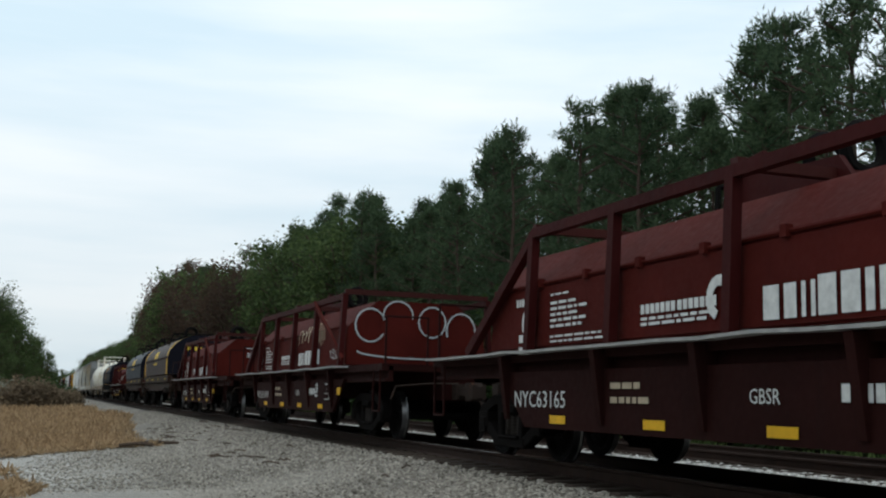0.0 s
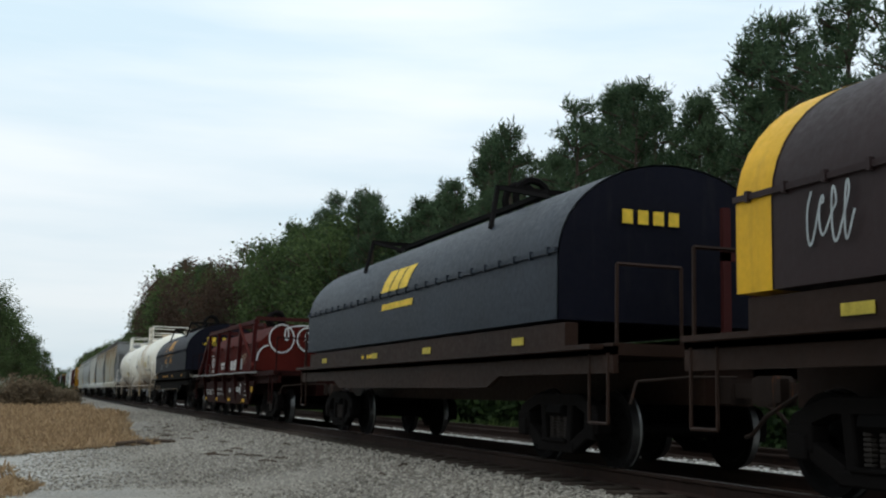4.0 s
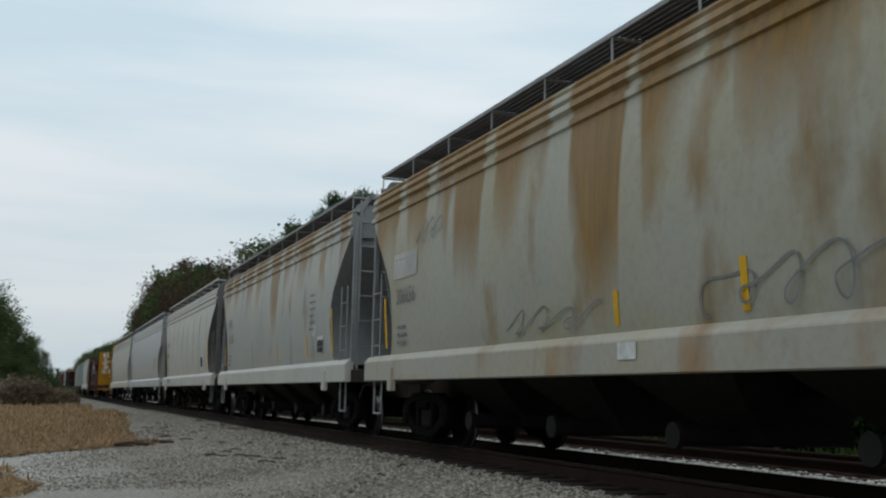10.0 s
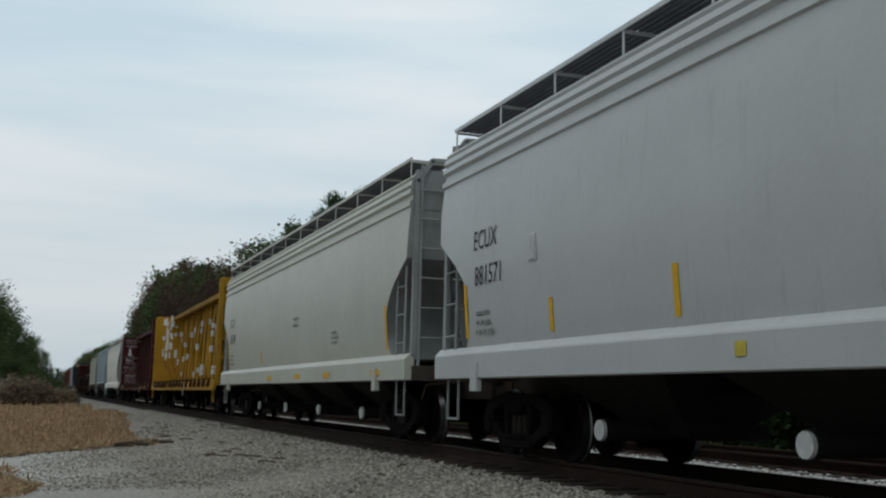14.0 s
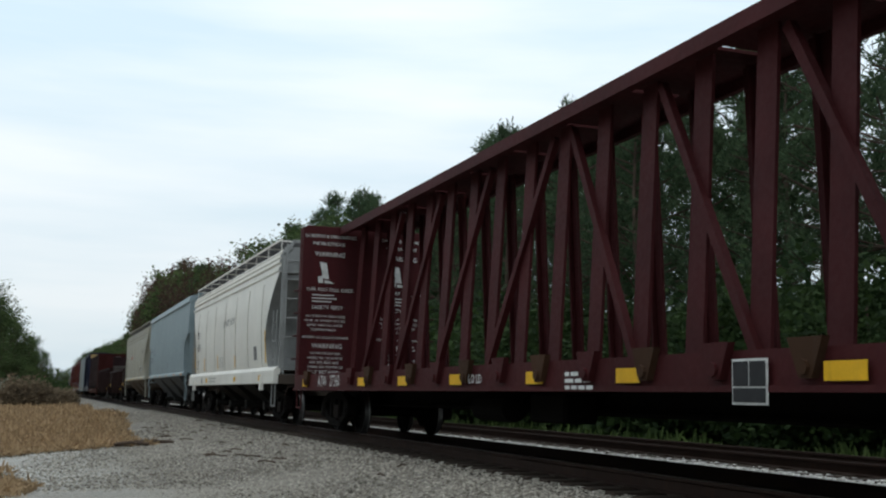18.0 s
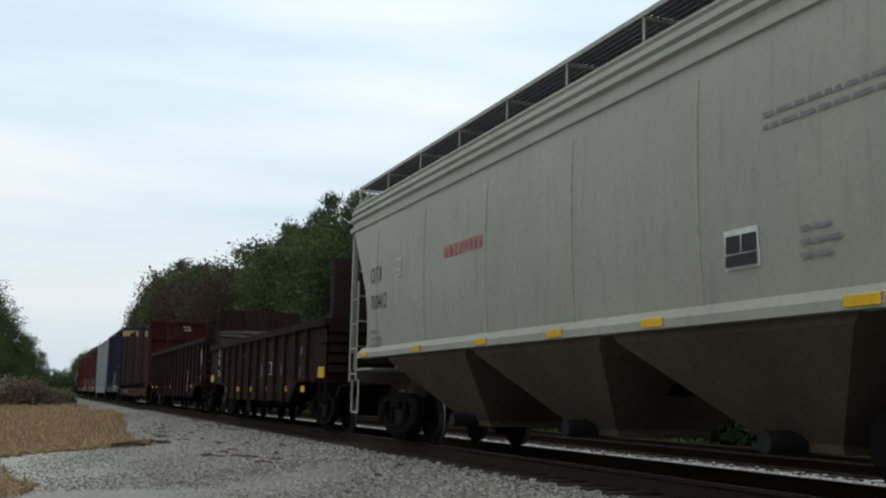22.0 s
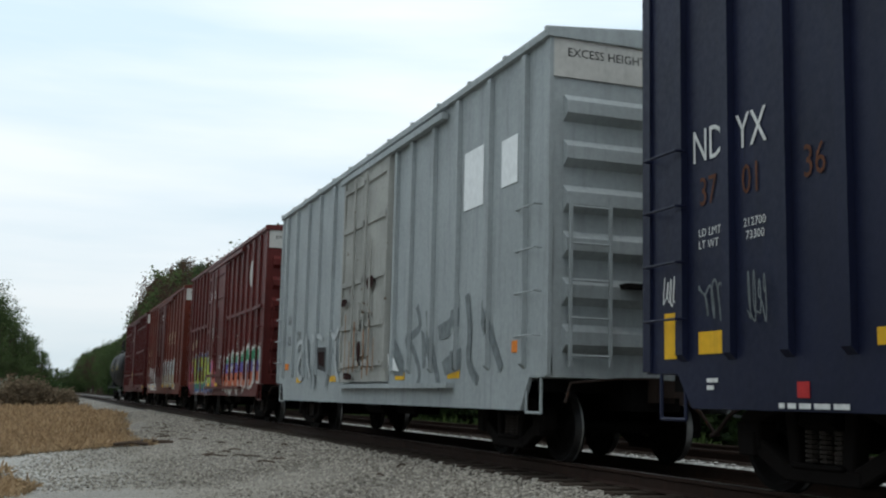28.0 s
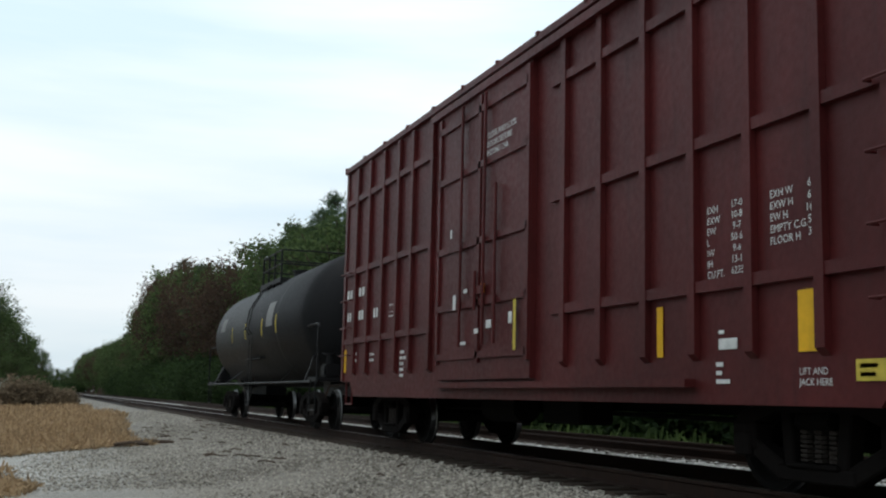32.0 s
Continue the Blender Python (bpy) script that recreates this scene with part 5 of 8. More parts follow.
def stone_material(name="loose_granite_stone", low=(.10, .088, .073, 1), high=(.46, .425, .365, 1)):
    m, n, l, bsdf = nodes_of(name)
    g = n.new("ShaderNodeNewGeometry")
    l.new(ramp_node(n, l, g.outputs["Random Per Island"], 0, 1, low, high), bsdf.inputs["Base Color"])
    bsdf.inputs["Roughness"].default_value = .9
    return m


M_STONE = stone_material()
stones("ballast_stones", "loose grey crushed stones on the shoulder", 60000, -3, 5.55, 6.5, 60, .024, M_STONE, 1.5)
stones("second_ballast_stones", "loose pale stones between the tracks", 16000, 7.9, 10.2, 9, 60, .035, stone_material("pale_granite_stone", (.36, .355, .34, 1), (.78, .77, .74, 1)))


# ---- trees ----
def foliage(name, dark, light, rough=.6):
    m, n, l, bsdf = nodes_of(name)
    g = n.new("ShaderNodeNewGeometry")
    o = n.new("ShaderNodeObjectInfo")
    base = mix_node(n, l, g.outputs["Random Per Island"], dark, light)
    base = mix_node(n, l, ramp_node(n, l, o.outputs["Random"], 0, 1, (0, 0, 0, 1), (.35, .35, .35, 1)), base, tuple(c * .55 for c in dark))
    l.new(base, bsdf.inputs["Base Color"])
    bsdf.inputs["Roughness"].default_value = rough
    tr = n.new("ShaderNodeBsdfTranslucent")
    l.new(base, tr.inputs["Color"])
    mx = n.new("ShaderNodeMixShader")
    mx.inputs["Fac"].default_value = .4
    l.new(bsdf.outputs["BSDF"], mx.inputs[1])
    l.new(tr.outputs["BSDF"], mx.inputs[2])
    l.new(mx.outputs["Shader"], n["Material Output"].inputs["Surface"])
    return m


M_NEEDLE = foliage("pine_needles", (.027, .055, .027), (.098, .142, .070), .8)
M_LEAF = foliage("broad_leaves", (.034, .06, .022), (.115, .16, .055), .8)
M_RUSSET = foliage("russet_autumn_leaves", (.045, .03, .022), (.11, .068, .042), .8)
# shrub green lowered to carry the shadow of the wood's interior
M_SHRUB = foliage("shaded_shrub_leaves", (.018, .036, .013), (.056, .092, .028), .8)
M_WEED = foliage("dead_brown_weeds", (.10, .075, .05), (.25, .19, .125), .9)
M_STRAW = foliage("tan_dry_grass", (.23, .155, .09), (.48, .345, .205), .9)
M_BLOSSOM = foliage("pale_seed_heads", (.2, .2, .15), (.4, .4, .32), .9)
M_BARK = paint("pine_bark", (.085, .06, .045), rust=0, dirt=.6, rough=.95, shade=.4)


def cards(rng, centres, per, spread, size, aspect, droop=.3, burst=0.0):
    """Many small leaf or needle-tuft blades round the given centres, as two arrays."""
    c = np.repeat(np.asarray(centres), per, 0)
    k = len(c)
    p = c + rng.normal(0, 1, (k, 3)) * np.asarray(spread)
    d = rng.normal(0, 1, (k, 3))
    d[:, 2] = d[:, 2] * .6 + droop
    d += burst * (p - c) / np.asarray(spread)
    d /= np.linalg.norm(d, axis=1)[:, None]
    e = np.cross(d, rng.normal(0, 1, (k, 3)))
    e /= np.linalg.norm(e, axis=1)[:, None] + 1e-9
    s = size * rng.uniform(.6, 1.3, k)[:, None]
    w = s * aspect
    v = np.stack([p - d * s * .5, p + e * w * .5, p + d * s * .5, p - e * w * .5], 1).reshape(-1, 3)
    return v, np.arange(4 * k).reshape(-1, 4)


def leaf_mesh(name, v, f, material):
    me = bpy.data.meshes.new(name)
    me.vertices.add(len(v))
    me.vertices.foreach_set("co", np.asarray(v, "f").reshape(-1))
    me.loops.add(f.size)
    me.loops.foreach_set("vertex_index", f.reshape(-1))
    me.polygons.add(len(f))
    me.polygons.foreach_set("loop_start", np.arange(len(f)) * 4)
    me.update(calc_edges=True)
    me.materials.append(material)
    return me


def trunk_rings(bm, path, radii, seg=8):
    loft(bm, [[(p[0] + r * math.cos(i * math.tau / seg), p[1] + r * math.sin(i * math.tau / seg), p[2]) for i in range(seg)] for p, r in zip(path, radii)])


def pine(seed, height, bare, reach):
    rng = np.random.default_rng(seed)
    bm = bmesh.new()
    path = [(rng.normal(0, .1) * (i > 0), rng.normal(0, .1) * (i > 0), height * i / 7) for i in range(8)]
    trunk_rings(bm, path, [.2 * height / 15 * (1 - .88 * i / 7) for i in range(8)])
    tufts = []
    z = bare * height
    while z < height * .985:
        f = (z - bare * height) / (height * (1 - bare))
        for _ in range(rng.integers(2, 5)):
            a = rng.uniform(0, math.tau)
            ln = reach * (.35 + .65 * math.sin(math.pi * min(1, .25 + f * .75)) ** .8) * rng.uniform(.45, 1.15) * (1 - .62 * f ** 2.5)
            rise = rng.uniform(.1, .5) * ln + .25 * f * ln
            tip = np.array([ln * math.cos(a), ln * math.sin(a), z + rise])
            rod(bm, (0, 0, z), tip, .035, 4)
            side = np.array([-math.sin(a), math.cos(a), .15])
            for q, off in ((.55, rng.uniform(-.3, .3)), (.8, .42), (.8, -.42), (1.0, rng.uniform(-.1, .1))):
                tufts.append(np.array([0, 0, z]) * (1 - q) + tip * q + side * off * rng.uniform(.5, 1.1) + np.array([0, 0, .14 + .12 * q]))
        z += height * rng.uniform(.026, .055)
    tufts.append(np.array([0, 0, height]))
    tree = thing("pine_tree", "tall green pine with a bare trunk and tufted crown", "tree", "pines along the line")
    part("trunk", bm, M_BARK, tree)
    v, f = cards(rng, tufts, 30, (.15, .15, .19), .36, .17, .75, .8)
    part("crown", leaf_mesh("crown", v, f, M_NEEDLE), None, tree)
    return tree


def broadleaf(seed, height, reach, material, label, name="oak_tree", per=34, low=.25, leaf=.28):
    rng = np.random.default_rng(seed)
    bm = bmesh.new()
    trunk_rings(bm, [(0, 0, height * .7 * i / 4) for i in range(5)], [.24 * height / 14 * (1 - .7 * i / 4) for i in range(5)])
    tufts = []
    for _ in range(84):
        d = rng.normal(0, 1, 3)
        d /= np.linalg.norm(d)
        r = rng.uniform(.55, 1.0)
        tip = np.array([d[0] * reach * r, d[1] * reach * r, height * (low + (1 - low) * (.5 + .5 * d[2] * r))])
        rod(bm, (0, 0, height * rng.uniform(.2, .6)), tip, .04, 4)
        tufts += [tip + rng.normal(0, .3, 3) for _ in range(3)]
    tree = thing(name, label, "tree", "broad-leaved trees along the line")
    part("trunk", bm, M_BARK, tree)
    v, f = cards(rng, tufts, per, (.42, .42, .36), leaf, .62, .0)
    part("crown", leaf_mesh("crown", v, f, material), None, tree)
    return tree


SKYLINE = [(0, .58), (1.02, .61), (1.3, .62), (1.44, .605), (1.69, .615), (1.84, .612), (2.03, .575), (2.3, .65), (2.48, .68), (2.8, .57), (3.1, .575), (3.4, .625),
           (3.93, .78), (4.5, .815), (5.09, .77), (6.05, .88), (7.38, .93), (9.0, 1.165), (10.0, 1.15), (10.8, .9), (11.6, .70), (17.7, .82), (29.3, .942), (52, .77), (400, .77)]


def skyline(x, y):
    """How high the wood's edge rises there, seen from the road."""
    q = np.interp(y / x, [a for a, b in SKYLINE], [b for a, b in SKYLINE])
    return EYE + q * x


def woods():
    rng = random.Random(11)
    pines = [(pine(s, h, b, r), h) for s, h, b, r in ((1, 15.5, .34, 2.5), (2, 17, .4, 2.8), (3, 14, .28, 2.5), (4, 16, .45, 2.5))]
    oaks = [(broadleaf(21, 14, 4.2, M_LEAF, "green broad-leaved tree with a full rounded crown", low=.12), 14.6),
            (broadleaf(22, 12, 3.6, M_LEAF, "green broad-leaved tree with a full rounded crown", low=.1), 12.6)]
    reds = [(broadleaf(23, 15, 3.8, M_RUSSET, "tree with thinning russet autumn leaves", "autumn_tree", 18, .3), 15.5)]
    shrubs = [(broadleaf(31, 4.2, 2.3, M_SHRUB, "dense green shrub at the wood's edge, darkened for forest shade", "shrub", 70, .02, .2), 4.4),
              (broadleaf(32, 3.0, 2.0, M_SHRUB, "dense green shrub at the wood's edge, darkened for forest shade", "shrub", 70, .02, .2), 3.2)]
    weeds = [(broadleaf(41, 1.6, 1.5, M_WEED, "brown dead weed thicket by the road", "weed_thicket", 22, .02), 1.7),
             (broadleaf(42, 2.2, 1.5, M_SHRUB, "green leafy bush beside the road", "bush", 22, .02), 2.3)]
    used = set()

    def put(kind, x, y, tall):
        ob, h = kind
        k = tall / h
        m = pose(x, y, ground_z(x, y) - .1, 0, 0, rng.uniform(0, 360))
        if ob.name not in used:
            used.add(ob.name)
            ob.matrix_basis = m
        else:
            ob = copy_thing(ob, m)
        ob.scale = (k, k, k)

    # pines nearest the camera, in four loose rows
    # those behind the camera are unseen, added for reflections in the cars
    for row, x0 in enumerate((21.0, 24, 27.5, 32)):
        y = -26.0 + row
        while y < 84:
            x = x0 + rng.uniform(-1.2, 1.2)
            put(pines[rng.randrange(4)], x, y, (skyline(x, max(y, 8)) + .9) * rng.choice((.76, .86, .93, .98, 1.02)) * (1, .98, .93, .88)[row])
            y += rng.uniform(2.4, 4.2) + .4 * row
    # mixed taller wood further up the line, its front closing in on the track
    for row, dx in enumerate((0, 3.5, 7.5)):
        y = 76.0 + row * 1.5
        while y < 640:
            x = (21 if y < 110 else 18.0 if y < 212 else 20.5) + dx + rng.uniform(-1, 1)
            q = y / x
            kind = oaks[rng.randrange(2)]
            if 6.0 < q < 10.5 and rng.random() < .55 or q > 13 and rng.random() < .25:
                kind = reds[0]
            elif rng.random() < .2:
                kind = pines[rng.randrange(4)]
            put(kind, x, y, (skyline(x, y) + .8) * rng.uniform(.86, 1.0) * (1, .97, .9)[row])
            y += rng.uniform(3.4, 5.4) * (1 + y / 260)
    for i in range(150):
        y = 9 + 230 * (i / 150) ** 1.35
        put(shrubs[i % 2], (18.4 if y < 105 else 16.2) + rng.uniform(-.7, 1.7), y, rng.uniform(2.2, 5.6))
    # far end of the cutting
    for i in range(60):
        put(oaks[i % 2], -50 + i % 20 * 4.9 + rng.uniform(-1.5, 1.5), 570 + i // 20 * 35 + rng.uniform(-12, 12), (8, 11, 14)[i // 20] * rng.uniform(.85, 1.1))
    for i in range(26):
        put(shrubs[i % 2], -26 + i * 1.7 + rng.uniform(-.4, .4), 535 + rng.uniform(-8, 8), rng.uniform(3, 4.5))
    # trees across the road, in view
    for x, y, tall, kind in ((-8.6, 150, 17.5, oaks[0]), (-4.8, 156, 12.2, oaks[1]), (-2.2, 164, 9.4, oaks[0]), (-.6, 172, 7.6, oaks[1]), (-13, 146, 20, oaks[1]), (-7.5, 176, 17, oaks[0]), (-3.8, 190, 12.5, oaks[1]),
                             (-1.2, 200, 9, oaks[0]), (-6, 138, 9, oaks[0]), (-3.4, 142, 6.5, oaks[1]), (-1.2, 150, 5, oaks[0])):
        put(kind, x, y, tall)
    # two unseen rows, added to block sky light from the train's near side
    for row, x0 in enumerate((-15, -20)):
        y = -34.0 + 2 * row
        while y < 124:
            put(oaks[rng.randrange(2)] if rng.random() < .6 else pines[rng.randrange(4)], x0 + rng.uniform(-1.5, 1.5) - y * .03, y, rng.uniform(7.5, 11))
            y += rng.uniform(3.6, 5.4)
    for i in range(24):
        y = rng.uniform(88, 128)
        x = rng.uniform(-.055 * y, .022 * y)
        put(weeds[0 if rng.random() < .45 else 1], x, y, rng.choice((.4, .6, .9, 1.3, 1.8)))
    for i in range(9):
        put(weeds[0], 1.0 + rng.uniform(-.8, 1.6), rng.uniform(92, 116), rng.uniform(.5, 1.2))
    pale = (broadleaf(43, 1.8, 1.2, M_BLOSSOM, "roadside bush covered in pale seed heads", "seeding_bush", 20, .05, .16), 1.9)
    for x, y, tall in ((-3.4, 98, 1.9), (-2.5, 102, 1.5), (-4.3, 104, 1.7)):
        put(pale, x, y, tall)


woods()


# ---- dry grass, sticks and seed heads by the road ----
def grass_edge(x, y):
    """Whether dry grass grows there: a ragged patch beside the gravel."""
    w = noise.noise((x * .8, y * .25, 3)) * .9
    right = np.interp(y, [25, 28, 30, 38, 56, 70, 92, 120], [1.6, 2.9, 2.4, 2.7, 3.9, 3.1, 2.6, 2.4])
    near = np.interp(x, [-8, -.7, .45, 1.8, 3.1], [25, 25.6, 26.8, 28.2, 28.4])
    tuft = math.hypot((x + .75) / .75, (y - 17.2) / 1.9) < 1 + w * .4 or math.hypot((x + .75) / .4, (y - 20.6) / .5) < 1 + w * .4
    return (y > near + w * .6 and x < right + w * .7 and y < 122) or tuft


def dry_grass():
    rng = np.random.default_rng(9)
    pts = []
    while len(pts) < 30000:
        y = 14 * (120 / 14) ** rng.random()
        x = rng.uniform(-.062 * y - .6, 4.6)
        if grass_edge(x, y):
            pts.append((x, y, ground_z(x, y) + .03))
    c = np.array(pts)
    k = len(c)
    d = rng.normal(0, 1, (k, 3)) * np.array([.8, .8, .35]) + np.array([0, 0, .55])
    d /= np.linalg.norm(d, axis=1)[:, None]
    e = np.cross(d, rng.normal(0, 1, (k, 3)))
    e /= np.linalg.norm(e, axis=1)[:, None]
    s = (.10 + .0035 * c[:, 1:2]) * rng.uniform(.5, 1.3, (k, 1))
    w = s * .32
    v = np.stack([c - e * w * .5, c + e * w * .5, c + d * s + e * w * .15, c + d * s - e * w * .15], 1).reshape(-1, 3)
    tagged(new("dry_grass", leaf_mesh("dry_grass", v, np.arange(4 * k).reshape(-1, 4), M_STRAW)), "tan dry grass matted beside the gravel", "grass", kind="stuff")


def straw_mat():
    """Flattened thatch under the blades: a thin sheet with a ragged edge."""
    bm = bmesh.new()
    ys = [15 + i * .35 for i in range(60)] + [36 + i * 1.0 for i in range(86)]
    xs = [-8 + i * .3 for i in range(42)]
    grid = {}
    for i, x in enumerate(xs):
        for j, y in enumerate(ys):
            if x > -.075 * y - 1 and grass_edge(x, y):
                grid[i, j] = bm.verts.new((x, y, ground_z(x, y) + .045 + .03 * noise.noise((x, y * .4, 0))))
    for i, j in list(grid):
        q = [(i, j), (i + 1, j), (i + 1, j + 1), (i, j + 1)]
        if all(p in grid for p in q):
            bm.faces.new([grid[p] for p in q])
    for v in [v for v in bm.verts if not v.link_faces]:
        bm.verts.remove(v)
    me = mesh_of("straw_mat", bm, M_MAT, "all")
    tagged(new("straw_mat", me), "matted tan thatch under the dry grass", "grass", kind="stuff")


M_MAT = paint("matted_tan_thatch", (.42, .295, .17), rust=.35, dirt=.3, rough=.95, rust_colour=(.2, .12, .05), dirt_colour=(.12, .08, .04), shade=.35)
dry_grass()
straw_mat()


def verge():
    """Green grass on the far side of the second track."""
    rng = np.random.default_rng(12)
    k = 16000
    y = 6 * (70 / 6) ** rng.random(k)
    x = rng.uniform(13.3, 17.5, k)
    keep = np.array([noise.noise((a * .5, b * .18, 7)) > -.25 for a, b in zip(x, y)])
    x, y = x[keep], y[keep]
    k = len(x)
    c = np.stack([x, y, np.array([ground_z(a, b) for a, b in zip(x, y)])], 1)
    d = rng.normal(0, .45, (k, 3)) + np.array([0, 0, 1])
    d /= np.linalg.norm(d, axis=1)[:, None]
    e = np.cross(d, rng.normal(0, 1, (k, 3)))
    e /= np.linalg.norm(e, axis=1)[:, None]
    s = rng.uniform(.2, .7, (k, 1))
    w = s * .09
    v = np.stack([c - e * w, c + e * w, c + d * s + e * w * .2, c + d * s - e * w * .2], 1).reshape(-1, 3)
    tagged(new("green_grass", leaf_mesh("green_grass", v, np.arange(4 * k).reshape(-1, 4), M_GRASS)), "rank green grass between the second track and the wood", "grass", kind="stuff")


M_GRASS = foliage("green_verge_grass", (.03, .052, .014), (.085, .125, .035), .8)
verge()


def sticks():
    rng = random.Random(3)
    for x, y, ln in ((2.7, 28.6, 1.1), (2.2, 28.3, .8), (2.57, 37, .35), (2.2, 37, .35)):
        bm = bmesh.new()
        z = ground_z(x, y) + .06
        pipe(bm, [(x - ln / 2, y, z), (x, y + .1, z + .05), (x + ln / 2, y - .05, z + .02)], .045, 6)
        tagged(new("branch", mesh_of("branch", bm, M_BARK)), "dark fallen branch lying on the gravel", "branch", "fallen branches")
    for _ in range(46):
        y = rng.uniform(14, 42)
        x = rng.uniform(3.2, 5.2)
        bm = bmesh.new()
        z, a, ln = ground_z(x, y) + .035, rng.uniform(0, math.pi), rng.uniform(.12, .45)
        dx, dy = ln * math.cos(a) / 2, ln * math.sin(a) / 2
        pipe(bm, [(x - dx, y - dy, z), (x + dx * .2, y + dy * .3, z + .02), (x + dx, y + dy, z)], .014, 5)
        tagged(new("twig", mesh_of("twig", bm, M_BARK)), "dark twig on the crushed stone", "twig", "scattered twigs")


sticks()


# ---- markings ----
def T(car, words, y, z, size, material=None, **kw):
    lean = 0.0
    if car.name in ROUND:
        zc, r = ROUND[car.name]
        if z > zc or r < 1.49:
            lean = math.degrees(math.asin(max(-.9, min(.9, (z + size * .35 - zc) / r))))
    return side_text(car, words, y, z, size, material, SURFACE[car.name](z + size * .3) - .004, lean=lean, **kw)


def B(car, y, z, widths, height, material=None, **kw):
    return side_bars(car, y, z, widths, height, material, SURFACE[car.name](z + height / 2) - .006, **kw)


def P(car, name, y0, y1, z0, z1, material, label=""):
    """A plate or sticker that follows the car's side."""
    bm = bmesh.new()
    zs = np.linspace(z0, z1, 5)
    f = SURFACE[car.name]
    a, b = sorted((y0, y1))
    loft(bm, [[(f(z) - .006, a, z), (f(z) - .006, b, z), (f(z), b, z), (f(z), a, z)] for z in zs])
    return part(name, bm, material, car, label)


def reflectors(car, ys, z0, z1, w, material=None, name="reflector"):
    for y in ys:
        P(car, name, y, y - w, z0, z1, material or M_YELLOW, "yellow reflective sticker")


def label_box(car, y, z, w, h, inner=None):
    """A stencilled panel: pale frame round a dark field."""
    P(car, "label_panel", y, y - w, z, z + h, M_WHITE)
    x = SURFACE[car.name](z + h / 2) - .012
    bm = bmesh.new()
    box(bm, x - .002, x, y - w + .02, y - w * .52, z + h * .4, z + h - .02)
    box(bm, x - .002, x, y - w * .48, y - .02, z + h * .4, z + h - .02)
    box(bm, x - .002, x, y - w + .02, y - .02, z + .02, z + h * .36)
    part("label_field", bm, inner or M_BLACK, car)


def ring_mark(car, y, z, r, w, material=None, tail=True):
    """A round emblem with bars at its foot, as a plain shape."""
    x = SURFACE[car.name](z) - .006
    bm = bmesh.new()
    pts = [(y + r * math.cos(radians(a)), z + r * math.sin(radians(a))) for a in range(-60, 241, 20)]
    ribbon(bm, pts, w, x)
    if tail:
        for k in (0, 1.6):
            ribbon(bm, [(y + r * 1.7, z - r - .02 - k * w), (y - r * .6, z - r - .02 - k * w)], w, x)
    part("emblem", bm, material or M_WHITE, car)


def ribbon(bm, pts, w, x, step=.0003):
    """A flat painted stroke through points (y, z) on the side."""
    for i, ((ya, za), (yb, zb)) in enumerate(zip(pts, pts[1:])):
        d = Vector((yb - ya, zb - za))
        if d.length < 1e-6:
            continue
        d.normalize()
        n = Vector((-d.y, d.x)) * w / 2
        a, b = Vector((ya, za)) - d * w * .3, Vector((yb, zb)) + d * w * .3
        bm.faces.new([bm.verts.new((x - i * step, *p)) for p in (a + n, b + n, b - n, a - n)])


SHAPES = [[[(0, 0), (.05, .8), (.5, 1), (.95, .8), (1, 0)]],
          [[(0, 1), (.42, .05), (.56, .95), (1, 0)]],
          [[(1, .9), (.3, 1), (0, .5), (.3, 0), (1, .12), (.9, .5), (.45, .52)]],
          [[(0, 0), (.15, 1)], [(.1, .5), (.95, 1)], [(.1, .5), (1, 0)]],
          [[(0, 0), (.08, 1), (.9, .92), (.92, .42), (.1, .42), (1, 0)]],
          [[(0, .95), (1, 1)], [(.45, .95), (.55, 0), (1, .1)]]]


def clip(poly, a, b):
    """Keep the part of a polygon of (y, z) whose y lies between a and b."""
    for s, lim in ((1, a), (-1, b)):
        out = []
        for p, q in zip(poly, poly[1:] + poly[:1]):
            ip, iq = s * (p[0] - lim) >= 0, s * (q[0] - lim) >= 0
            if ip:
                out.append(p)
            if ip != iq:
                t = (lim - p[0]) / (q[0] - p[0])
                out.append((lim, p[1] + t * (q[1] - p[1])))
        poly = out
        if len(poly) < 3:
            return []
    return poly


